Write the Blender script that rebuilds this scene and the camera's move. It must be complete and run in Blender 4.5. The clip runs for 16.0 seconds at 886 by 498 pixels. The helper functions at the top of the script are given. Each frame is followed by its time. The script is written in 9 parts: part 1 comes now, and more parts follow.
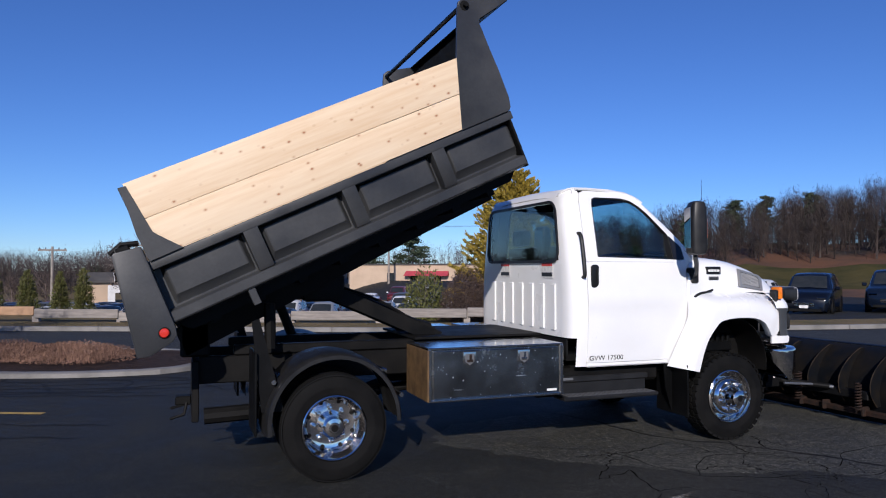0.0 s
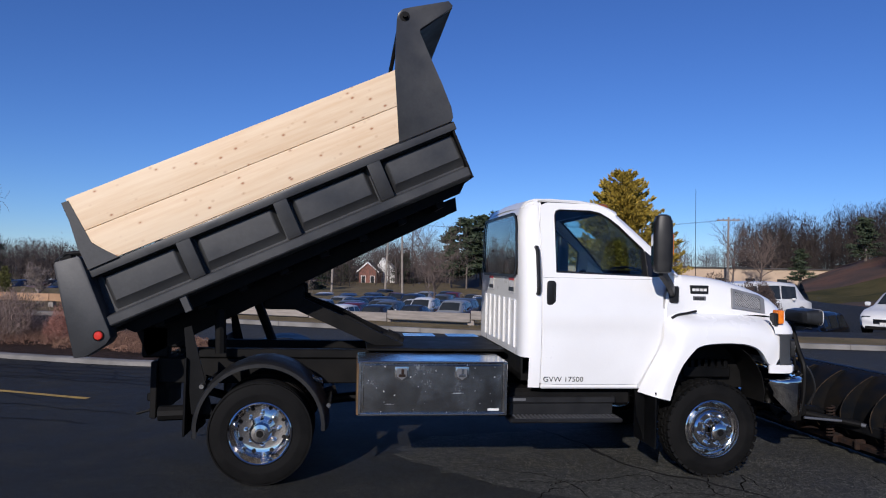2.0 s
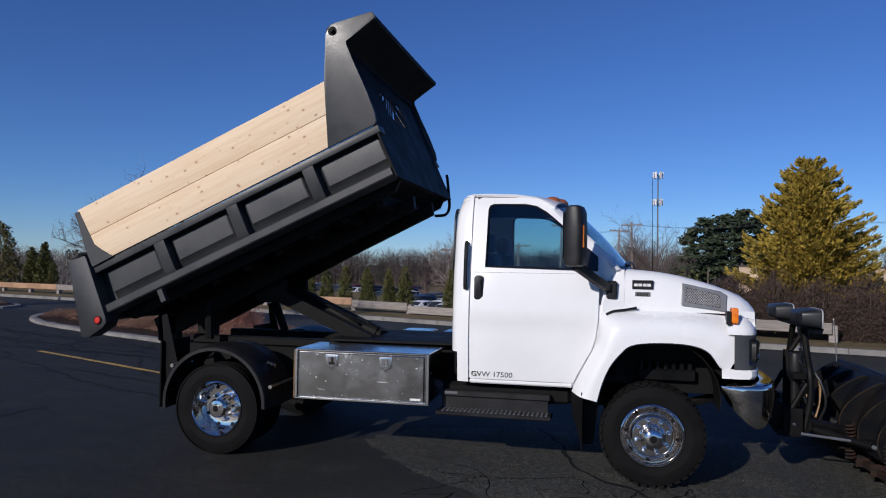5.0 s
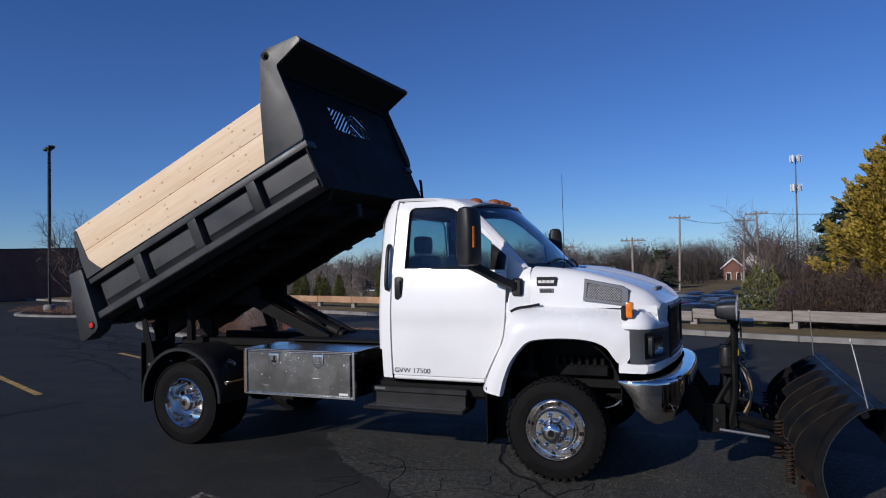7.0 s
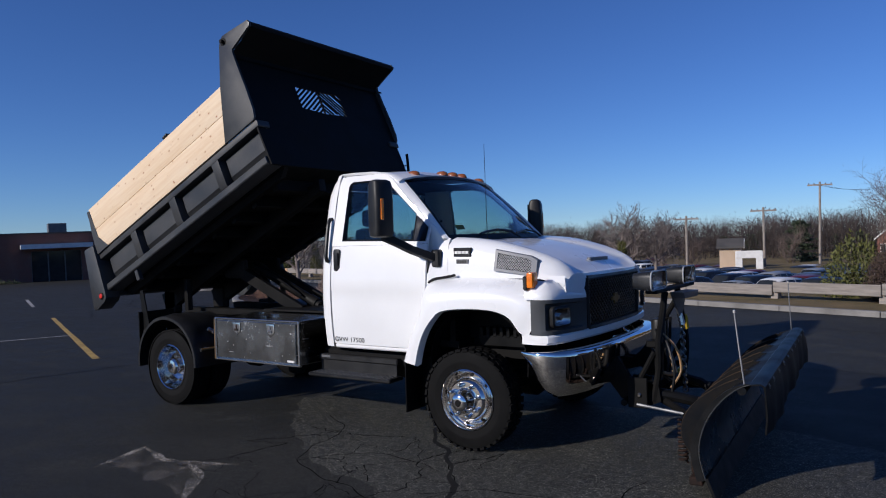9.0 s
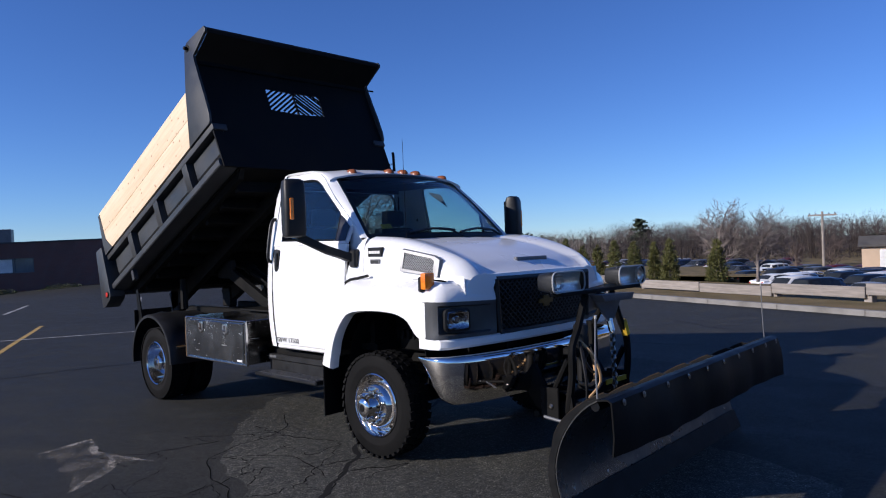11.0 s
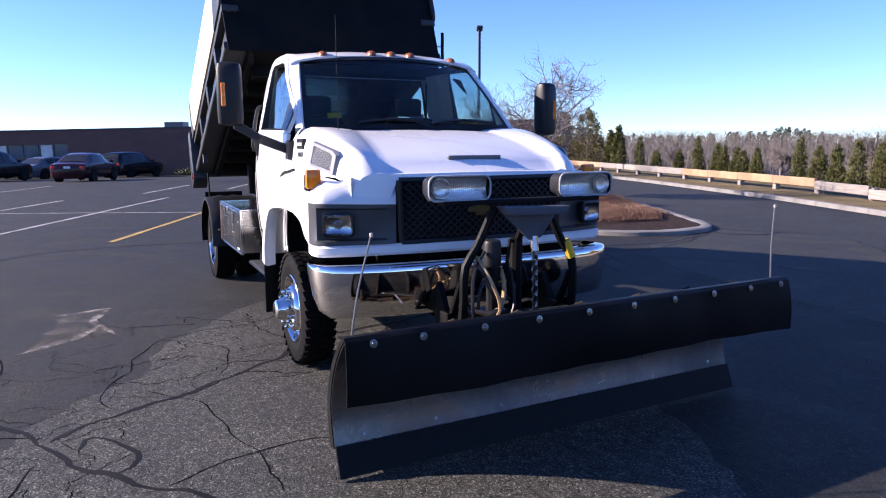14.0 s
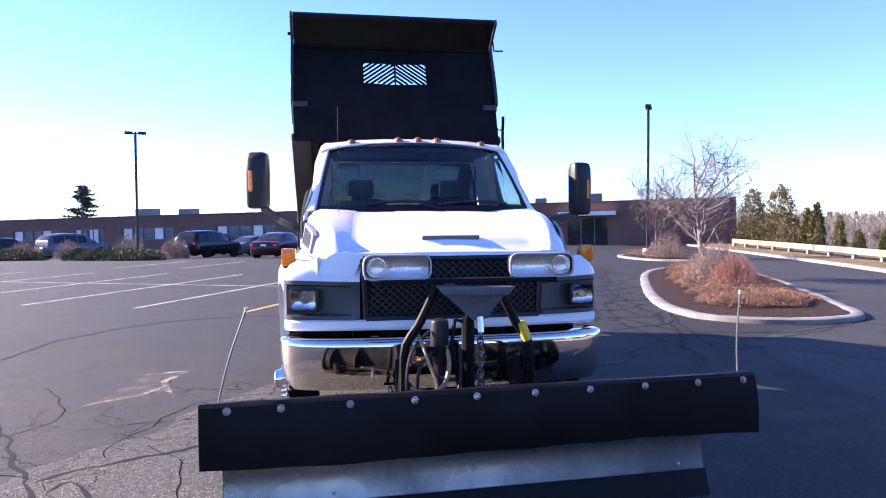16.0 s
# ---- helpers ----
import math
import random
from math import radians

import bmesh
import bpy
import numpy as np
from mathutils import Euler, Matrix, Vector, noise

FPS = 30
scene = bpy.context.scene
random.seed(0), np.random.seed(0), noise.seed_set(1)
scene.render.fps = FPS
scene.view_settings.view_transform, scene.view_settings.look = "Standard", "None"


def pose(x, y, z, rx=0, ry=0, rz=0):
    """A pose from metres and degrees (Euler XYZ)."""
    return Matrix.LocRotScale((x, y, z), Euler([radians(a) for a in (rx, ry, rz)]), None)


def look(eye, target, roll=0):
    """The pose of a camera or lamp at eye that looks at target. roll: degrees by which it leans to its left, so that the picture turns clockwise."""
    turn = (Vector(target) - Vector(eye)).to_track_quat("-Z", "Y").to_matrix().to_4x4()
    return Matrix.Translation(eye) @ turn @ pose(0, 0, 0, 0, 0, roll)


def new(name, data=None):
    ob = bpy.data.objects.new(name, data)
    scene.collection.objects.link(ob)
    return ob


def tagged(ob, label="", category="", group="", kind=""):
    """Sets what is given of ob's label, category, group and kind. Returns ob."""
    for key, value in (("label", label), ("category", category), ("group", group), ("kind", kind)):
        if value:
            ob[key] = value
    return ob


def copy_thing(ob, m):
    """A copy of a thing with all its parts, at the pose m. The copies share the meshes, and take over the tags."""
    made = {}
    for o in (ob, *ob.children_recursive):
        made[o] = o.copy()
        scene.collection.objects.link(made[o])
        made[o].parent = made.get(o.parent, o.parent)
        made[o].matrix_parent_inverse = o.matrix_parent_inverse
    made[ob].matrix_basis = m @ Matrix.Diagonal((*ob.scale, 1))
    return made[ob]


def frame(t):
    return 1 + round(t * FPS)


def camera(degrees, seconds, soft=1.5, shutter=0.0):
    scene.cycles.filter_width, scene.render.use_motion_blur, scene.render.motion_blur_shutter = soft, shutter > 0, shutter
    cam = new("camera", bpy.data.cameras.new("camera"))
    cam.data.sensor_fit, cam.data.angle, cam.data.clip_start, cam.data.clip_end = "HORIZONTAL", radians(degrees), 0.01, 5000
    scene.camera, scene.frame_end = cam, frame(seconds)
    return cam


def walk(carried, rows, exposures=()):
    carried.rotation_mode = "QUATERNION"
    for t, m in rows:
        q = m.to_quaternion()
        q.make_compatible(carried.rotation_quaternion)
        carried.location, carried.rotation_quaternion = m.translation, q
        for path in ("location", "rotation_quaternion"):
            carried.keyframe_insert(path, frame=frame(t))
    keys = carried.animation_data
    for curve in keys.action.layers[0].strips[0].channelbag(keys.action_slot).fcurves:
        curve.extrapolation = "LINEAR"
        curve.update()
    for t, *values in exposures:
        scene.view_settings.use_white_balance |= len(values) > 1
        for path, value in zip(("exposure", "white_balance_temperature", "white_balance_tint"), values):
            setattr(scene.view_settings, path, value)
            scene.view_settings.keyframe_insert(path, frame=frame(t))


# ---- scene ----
cam = camera(64.0, 16.0, 1.1)
PATH = [
    (0, (-1.178, -7.039, 1.755), (-0.491, -5.162, 1.81), 0.0),
    (0.5, (-0.715, -7.203, 1.732), (-0.112, -5.297, 1.79), 0.0),
    (1, (-0.232, -7.3, 1.828), (0.263, -5.364, 1.912), 0.6),
    (1.5, (0.26, -7.428, 1.885), (0.604, -5.459, 1.941), 1.0),
    (2, (0.734, -7.431, 1.914), (0.989, -5.448, 1.959), 1.3),
    (2.5, (1.217, -7.452, 1.938), (1.352, -5.457, 1.976), 1.2),
    (3, (1.691, -7.548, 1.929), (1.688, -5.548, 1.927), 0.9),
    (3.5, (2.188, -7.523, 1.922), (2.086, -5.526, 1.895), 0.8),
    (3.7, (2.379, -7.508, 1.908), (2.231, -5.513, 1.918), 0.3),
    (5.8, (4.495, -7.559, 1.883), (3.913, -5.646, 1.932), 0.0),
    (6, (4.7, -7.539, 1.904), (4.089, -5.635, 1.946), -0.8),
    (6.5, (5.169, -7.395, 1.919), (4.471, -5.521, 1.942), 0.4),
    (7, (5.644, -7.267, 1.905), (4.865, -5.425, 1.948), -1.0),
    (7.5, (6.126, -7.11, 1.886), (5.26, -5.307, 1.905), -1.1),
    (8, (6.55, -6.868, 1.87), (5.615, -5.1, 1.876), -1.1),
    (8.5, (6.974, -6.638, 1.87), (5.94, -4.927, 1.898), -1.7),
    (9, (7.383, -6.429, 1.826), (6.276, -4.763, 1.808), -1.7),
    (9.5, (7.732, -6.111, 1.787), (6.553, -4.495, 1.759), -1.2),
    (9.7, (7.864, -5.95, 1.768), (6.654, -4.357, 1.741), -1.5),
    (11.8, (9.037, -4.479, 1.758), (7.494, -3.209, 1.673), -1.5),
    (12, (9.09, -4.307, 1.769), (7.503, -3.096, 1.645), -1.4),
    (12.5, (9.211, -3.82, 1.792), (7.565, -2.696, 1.622), -1.2),
    (13, (9.397, -3.358, 1.782), (7.703, -2.311, 1.605), -2.4),
    (13.5, (9.511, -2.931, 1.765), (7.77, -1.984, 1.494), -1.6),
    (14, (9.586, -2.478, 1.742), (7.802, -1.625, 1.445), -0.2),
    (14.5, (9.741, -2.074, 1.713), (7.899, -1.343, 1.446), 0.1),
    (15, (9.872, -1.686, 1.72), (7.981, -1.087, 1.465), -0.6),
    (15.5, (9.944, -1.271, 1.735), (8.012, -0.791, 1.544), 0.2),
    (16, (10.161, -0.932, 1.741), (8.191, -0.591, 1.668), -0.4),
]
EXPOSURE = [(0, 0.18, 4950, 12), (3.5, -0.08, 4950, 11), (8.0, -0.15, 4950, 10), (9.5, 0.12, 4950, 11), (12.0, 0.66, 5050, 14), (13.0, 1.0, 5150, 18), (14.0, 1.6, 5300, 21), (15.0, 2.06, 5450, 23), (16, 2.42, 5550, 25)]
walk(cam, [(t, look(eye, target, roll)) for t, eye, target, roll in PATH], EXPOSURE)

# ---- light: low winter sun behind and to the right of the truck, clear sky ----
SUN = Vector((-1.0, -2.05, 1.0)).normalized()   # towards the sun
world = bpy.data.worlds.new("sky")
scene.world = world
world.use_nodes = True
wn = world.node_tree
sky = wn.nodes.new("ShaderNodeTexSky")
sky.sky_type, sky.sun_disc = "NISHITA", False
sky.sun_elevation = math.asin(SUN.z)
sky.sun_rotation = math.atan2(SUN.x, SUN.y)
sky.altitude, sky.air_density, sky.dust_density, sky.ozone_density = 1500, 1.0, 0.0, 4.5
deep = wn.nodes.new("ShaderNodeHueSaturation")             # a crisp, deep winter blue
deep.inputs["Hue"].default_value = 0.512
deep.inputs["Saturation"].default_value = 1.03
wn.links.new(sky.outputs[0], deep.inputs["Color"])
wn.links.new(deep.outputs[0], wn.nodes["Background"].inputs[0])
wn.nodes["Background"].inputs[1].default_value = 0.073
sun = new("sun", bpy.data.lights.new("sun", "SUN"))
sun.data.energy, sun.data.angle, sun.data.color = 4.6, radians(0.6), (1.0, 0.78, 0.54)
sun.matrix_world = look(SUN * 60, (0, 0, 0))

# ---- materials ----
def tree_of(name):
    m = bpy.data.materials.new(name)
    m.use_nodes = True
    t = m.node_tree
    return m, t, t.nodes["Principled BSDF"]


def node(t, kind, **values):
    n = t.nodes.new("ShaderNode" + kind)
    for key, value in values.items():
        n.inputs[key].default_value = value
    return n


def noise_of(t, scale, detail=4.0, rough=0.55, stretch=(1, 1, 1), coord="Object", shift=(0, 0, 0)):
    c = node(t, "TexCoord")
    mp = node(t, "Mapping", Scale=stretch, Location=shift)
    n = node(t, "TexNoise", Scale=scale, Detail=detail, Roughness=rough)
    t.links.new(c.outputs[coord], mp.inputs[0])
    t.links.new(mp.outputs[0], n.inputs["Vector"])
    return n.outputs["Fac"]


def ramp(t, fac, *stops, constant=False):
    r = node(t, "ValToRGB")
    if constant:
        r.color_ramp.interpolation = "CONSTANT"
    e = r.color_ramp.elements
    while len(e) < len(stops):
        e.new(0.5)
    for k, (p, c) in zip(e, stops):
        k.position = p
        k.color = (*c, 1) if len(c) == 3 else c
    t.links.new(fac, r.inputs[0])
    return r.outputs[0]


def mix(t, fac, a, b, mode="MIX"):
    n = t.nodes.new("ShaderNodeMix")
    n.data_type, n.blend_type = "RGBA", mode
    for slot, v in ((0, fac), (6, a), (7, b)):
        if isinstance(v, bpy.types.NodeSocket):
            t.links.new(v, n.inputs[slot])
        elif slot == 0:
            n.inputs[0].default_value = v
        else:
            n.inputs[slot].default_value = (*v, 1)
    return n.outputs[2]


def bump(t, p, height, strength=0.3, distance=0.01):
    b = node(t, "Bump", Strength=strength, Distance=distance)
    t.links.new(height, b.inputs["Height"])
    t.links.new(b.outputs[0], p.inputs["Normal"])


def stuff(name, col, rough=0.6, metal=0.0, col2=None, scale=3.0, fine=60.0, relief=0.15, depth=0.003, rvar=0.1, coat=0.0, coord="Object", spec=0.5, grain=0.18):
    """A worn surface: two tones at a coarse scale, grain and relief at a fine one."""
    m, t, p = tree_of(name)
    col2 = col2 or tuple(c * 0.75 for c in col)
    big, small = noise_of(t, scale, coord=coord), noise_of(t, fine, 3.0, coord=coord)
    base = mix(t, ramp(t, big, (0.38, (0, 0, 0)), (0.66, (1, 1, 1))), col, col2)
    base = mix(t, grain, base, ramp(t, small, (0.3, (0.55, 0.55, 0.55)), (0.7, (1.4, 1.4, 1.4))), "MULTIPLY")
    t.links.new(base, p.inputs["Base Color"])
    t.links.new(ramp(t, big, (0.3, (rough - rvar,) * 3), (0.7, (rough + rvar,) * 3)), p.inputs["Roughness"])
    p.inputs["Metallic"].default_value = metal
    p.inputs["Specular IOR Level"].default_value = spec
    p.inputs["Coat Weight"].default_value = coat
    p.inputs["Coat Roughness"].default_value = 0.06
    if relief:
        bump(t, p, small, relief, depth)
    return m


WHITE = stuff("white_paint", (0.82, 0.82, 0.81), 0.30, 0, (0.775, 0.772, 0.76), 1.3, 90, 0.0, rvar=0.05, coat=0.5, grain=0.02)
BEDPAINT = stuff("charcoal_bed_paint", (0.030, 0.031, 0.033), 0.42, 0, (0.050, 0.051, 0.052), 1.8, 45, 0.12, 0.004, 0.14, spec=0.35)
# chassis paint; also puts shade into the dump body's dark parts
BLACK = stuff("chassis_black_and_bed_shade", (0.0045, 0.0045, 0.0045), 0.6, 0, (0.009, 0.0085, 0.008), 4, 70, 0.2, spec=0.12)
PLASTIC = stuff("black_plastic", (0.011, 0.011, 0.0115), 0.42, 0, (0.016, 0.016, 0.0165), 5, 160, 0.15, 0.001, spec=0.3)
LAMPTRIM = stuff("satin_dark_lamp_trim", (0.060, 0.062, 0.066), 0.36, 0, (0.048, 0.05, 0.053), 4, 120, 0.05)
VENTFRAME = stuff("silver_vent_frame", (0.25, 0.25, 0.253), 0.35, 0.2, (0.20, 0.20, 0.204), 4, 120, 0.05)
HEADSILVER = stuff("headlamp_silver", (0.52, 0.52, 0.53), 0.14, 1.0, (0.32, 0.32, 0.33), 16, 60, 0.1, rvar=0.05)
GREYPL = stuff("grey_trim", (0.125, 0.128, 0.135), 0.42, 0, (0.10, 0.103, 0.11), 4, 120, 0.05)
RUBBER = stuff("tyre_rubber", (0.0045, 0.0045, 0.0045), 0.75, 0, (0.008, 0.0078, 0.0076), 6, 80, 0.25, spec=0.10)
GLOSSBLACK = stuff("gloss_black_panel", (0.012, 0.012, 0.013), 0.16, 0, (0.016, 0.016, 0.017), 6, 120, 0.03, spec=0.6)
MATTE = stuff("rubber_flap", (0.0032, 0.0033, 0.0035), 0.46, 0, (0.0055, 0.0055, 0.0057), 2.5, 40, 0.15, spec=0.13)
CHROME = stuff("chrome", (0.84, 0.81, 0.77), 0.07, 1.0, (0.78, 0.75, 0.71), 4, 60, 0.0, rvar=0.03)
WHEELCHROME = stuff("wheel_chrome", (0.80, 0.77, 0.74), 0.09, 1.0, (0.62, 0.60, 0.58), 9, 60, 0.0, rvar=0.05)
TARNISH = stuff("tarnished_brown_steel", (0.20, 0.125, 0.055), 0.45, 0.4, (0.10, 0.065, 0.035), 7, 50, 0.2)
WORNEDGE = stuff("worn_tan_edge", (0.042, 0.029, 0.017), 0.7, 0.0, (0.010, 0.009, 0.008), 7, 60, 0.3, spec=0.15)
TRIMDARK = stuff("dark_cab_trim", (0.009, 0.0095, 0.010), 0.8, 0, (0.013, 0.0135, 0.014), 5, 90, 0.15, spec=0.1)
PLOWPAINT = stuff("blue_black_plow_paint", (0.0055, 0.0065, 0.0085), 0.5, 0, (0.011, 0.0095, 0.008), 5, 50, 0.4, spec=0.09)
ALU = stuff("polished_steel", (0.62, 0.62, 0.62), 0.18, 1.0, (0.5, 0.5, 0.5), 3, 60, 0.05, rvar=0.06)
RUST = stuff("rusty_steel", (0.030, 0.0165, 0.011), 0.85, 0.0, (0.012, 0.010, 0.009), 14, 90, 0.5, 0.004, spec=0.2)
DARKSTEEL = stuff("dark_plow_steel", (0.0065, 0.0068, 0.0075), 0.5, 0, (0.011, 0.0108, 0.0108), 6, 50, 0.3, spec=0.12)
SCOUREDSTEEL = stuff("scoured_moldboard_steel", (0.20, 0.20, 0.197), 0.31, 0.9, (0.10, 0.098, 0.095), 2.2, 40, 0.12, rvar=0.14)
GREYSTEEL = stuff("worn_plow_steel", (0.24, 0.228, 0.21), 0.30, 1.0, (0.13, 0.122, 0.113), 1.6, 40, 0.08, rvar=0.07)
LAMPGREY = stuff("dark_lamp_housing", (0.014, 0.015, 0.017), 0.4, 0, (0.022, 0.023, 0.025), 8, 80, 0.1, spec=0.3)
GREYTRIM = stuff("pale_grey_plastic", (0.42, 0.42, 0.42), 0.4, 0, (0.36, 0.36, 0.36), 8, 80, 0.05)
PLOWGREY = stuff("grey_plow_paint", (0.095, 0.10, 0.115), 0.4, 0, (0.065, 0.07, 0.08), 5, 60, 0.1)
YELLOW = stuff("yellow_plastic", (0.72, 0.47, 0.03), 0.45, 0, (0.6, 0.4, 0.03), 8, 60, 0.1)
DULLGOLD = stuff("dull_gold", (0.16, 0.11, 0.03), 0.4, 0.4, None, 8, 60, 0.0)
VENTGREY = stuff("grey_wire", (0.36, 0.36, 0.365), 0.45, 0, None, 4, 60, 0, spec=0.3)
TANHOSE = stuff("tan_hose", (0.42, 0.26, 0.11), 0.6, 0, (0.3, 0.2, 0.1), 12, 60, 0.2)
SEAT = stuff("grey_vinyl", (0.05, 0.05, 0.053), 0.6, 0, None, 6, 80, 0.2)
CONCRETE = stuff("granite_kerb", (0.225, 0.215, 0.20), 0.85, 0, (0.14, 0.134, 0.123), 1.6, 45, 0.6, 0.012)
PINECONE = stuff("bark", (0.16, 0.135, 0.115), 0.9, 0, (0.09, 0.075, 0.065), 4, 25, 0.6, 0.02)
PALEBARK = stuff("pale_bark", (0.22, 0.185, 0.165), 0.9, 0, (0.13, 0.105, 0.095), 3, 25, 0.5, 0.02)
TWIG = stuff("winter_twigs", (0.14, 0.108, 0.092), 0.9, 0, (0.09, 0.072, 0.064), 0.05, 6, 0.0, spec=0.2)
REDTWIG = stuff("reddish_twigs", (0.24, 0.115, 0.085), 0.9, 0, (0.15, 0.08, 0.06), 1.5, 12, 0.0)
MULCH = stuff("bark_mulch", (0.045, 0.026, 0.018), 0.95, 0, (0.020, 0.013, 0.010), 9, 30, 1.0, 0.05, spec=0.2)
DEADPLANT = stuff("withered_groundcover", (0.25, 0.145, 0.095), 0.95, 0, (0.13, 0.075, 0.052), 1.6, 18, 0.0)
GRASS = stuff("winter_grass", (0.20, 0.150, 0.075), 0.95, 0, (0.125, 0.105, 0.048), 0.7, 60, 0.8, 0.04, spec=0.2)
LEAFLITTER = stuff("leaf_litter_hill", (0.115, 0.050, 0.020), 0.95, 0, (0.030, 0.022, 0.014), 0.16, 5, 0.6, 0.05)
POLEWOOD = stuff("grey_pole_wood", (0.30, 0.26, 0.215), 0.9, 0, (0.2, 0.175, 0.15), 2, 30, 0.3)
LAMPBLACK = stuff("bronze_lamp_paint", (0.02, 0.018, 0.017), 0.5, 0.0, (0.03, 0.028, 0.026), 3, 60, 0.05)
STUCCO = stuff("tan_stucco", (0.50, 0.38, 0.265), 0.9, 0, (0.43, 0.33, 0.23), 0.5, 20, 0.2)
ROOFDARK = stuff("dark_roofing", (0.055, 0.052, 0.05), 0.9, 0, (0.08, 0.075, 0.07), 1.0, 20, 0.2)
OFFWHITE = stuff("off_white_paint", (0.72, 0.71, 0.68), 0.6, 0, (0.6, 0.59, 0.57), 2, 30, 0.1)
REDAWN = stuff("red_awning_cloth", (0.42, 0.05, 0.07), 0.8, 0, (0.34, 0.04, 0.06), 2, 30, 0.1)
ORANGELENS = stuff("amber_lens", (0.80, 0.23, 0.006), 0.15, 0, (0.66, 0.16, 0.004), 30, 90, 0.1, 0.001)
ROOFLENS = stuff("faded_amber_lens", (0.26, 0.085, 0.022), 0.25, 0, (0.20, 0.06, 0.02), 30, 90, 0.1, 0.001)
REDLENS = stuff("red_lens", (0.55, 0.035, 0.02), 0.18, 0, (0.42, 0.02, 0.01), 30, 90, 0.1, 0.001)
LABELWHITE = stuff("label_white", (0.75, 0.74, 0.71), 0.5, 0, None, 20, 60, 0)
LABELRED = stuff("label_red", (0.55, 0.05, 0.04), 0.5, 0, None, 20, 60, 0)
INK = stuff("black_ink", (0.02, 0.02, 0.02), 0.5, 0, None, 20, 60, 0)
YELLOWLINE = stuff("yellow_road_paint", (0.44, 0.29, 0.055), 0.85, 0, (0.24, 0.165, 0.05), 5, 35, 0.3)
WHITELINE = stuff("worn_white_road_paint", (0.42, 0.41, 0.39), 0.85, 0, (0.16, 0.155, 0.15), 3, 25, 0.3)
SEALER = stuff("crack_sealer", (0.009, 0.009, 0.009), 0.7, 0, (0.016, 0.0155, 0.015), 4, 40, 0.2, spec=0.12)
CRACK = stuff("open_crack", (0.006, 0.006, 0.006), 0.95, 0, None, 6, 40, 0, spec=0.05)

LAMPSILVER = stuff("lamp_silver", (0.93, 0.87, 0.76), 0.22, 0.6, (0.80, 0.72, 0.60), 9, 60, 0.1, rvar=0.06)


def asphalt(name="old_asphalt", tones=((0.0080, 0.0082, 0.0064), (0.0121, 0.0123, 0.0098), (0.0215, 0.0217, 0.0174)), cells=4.2, crazed=(0.46, 0.58), gap=0.022):
    """Aggregate in bitumen; tones: fresh, worn and palest binder; cells: map cracks to the metre."""
    m, t, p = tree_of(name)
    big = noise_of(t, 0.22, 5.0, 0.6)
    mid = noise_of(t, 1.7, 5.0, 0.65, shift=(3, 7, 0))
    fine = noise_of(t, 62.0, 3.0, 0.85)
    streak = noise_of(t, 0.9, 4.0, 0.6, (0.35, 2.2, 1), shift=(9, 2, 0))
    base = mix(t, ramp(t, big, (0.40, (0, 0, 0)), (0.62, (1, 1, 1))), tones[0], tones[1])
    base = mix(t, ramp(t, mid, (0.50, (0, 0, 0)), (0.75, (0.85, 0.85, 0.85))), base, tones[2])
    base = mix(t, ramp(t, streak, (0.60, (0, 0, 0)), (0.80, (0.7, 0.7, 0.7))), base, tuple(0.6 * v for v in tones[0]))
    base = mix(t, 0.95, base, ramp(t, fine, (0.38, (0.18, 0.18, 0.18)), (0.51, (0.8, 0.8, 0.8)), (0.59, (2.1, 2.08, 2.05)), (0.67, (5.5, 5.45, 5.4))), "MULTIPLY")
    coarse = noise_of(t, 17.0, 2.0, 0.7, shift=(5, 1, 0))
    base = mix(t, 0.8, base, ramp(t, coarse, (0.36, (0.5, 0.5, 0.5)), (0.50, (1, 1, 1)), (0.64, (1.7, 1.7, 1.7))), "MULTIPLY")
    c = node(t, "TexCoord")
    warp = node(t, "TexNoise", Scale=2.5, Detail=4.0)
    t.links.new(c.outputs["Object"], warp.inputs["Vector"])
    addv = t.nodes.new("ShaderNodeVectorMath")
    addv.operation = "ADD"
    t.links.new(c.outputs["Object"], addv.inputs[0])
    t.links.new(warp.outputs["Color"], addv.inputs[1])
    vor = node(t, "TexVoronoi", Scale=cells)
    vor.feature = "DISTANCE_TO_EDGE"
    t.links.new(addv.outputs[0], vor.inputs["Vector"])
    line = ramp(t, vor.outputs["Distance"], (0.0, (1, 1, 1)), (gap, (0, 0, 0)))
    where = ramp(t, noise_of(t, 0.6, 3.0, 0.6, shift=(1.3, 4.1, 0)), (crazed[0], (0, 0, 0)), (crazed[1], (1, 1, 1)))
    crack = mix(t, 1.0, line, where, "MULTIPLY")
    base = mix(t, crack, base, (0.006, 0.006, 0.006))
    t.links.new(base, p.inputs["Base Color"])
    t.links.new(ramp(t, mid, (0.3, (0.68,) * 3), (0.7, (0.85,) * 3)), p.inputs["Roughness"])
    p.inputs["Specular IOR Level"].default_value = 0.40
    h = mix(t, 0.6, fine, crack, "SUBTRACT")
    bump(t, p, h, 0.7, 0.007)
    return m


def scuffed(name, tone, cover):
    """Pale scrapes that break up into grains of the dark surface; cover: how dense they lie."""
    m, t, p = tree_of(name)
    grain, broad = noise_of(t, 48.0, 3.0, 0.85), noise_of(t, 4.5, 5.0, 0.65, shift=(3, 1, 0))
    total = mix(t, 0.5, grain, broad)
    t.links.new(ramp(t, total, (0.5 - cover, (0, 0, 0)), (0.66 - cover, (0.8, 0.8, 0.8))), p.inputs["Alpha"])
    p.inputs["Base Color"].default_value = (*tone, 1)
    p.inputs["Roughness"].default_value = 0.9
    p.inputs["Specular IOR Level"].default_value = 0.2
    return m


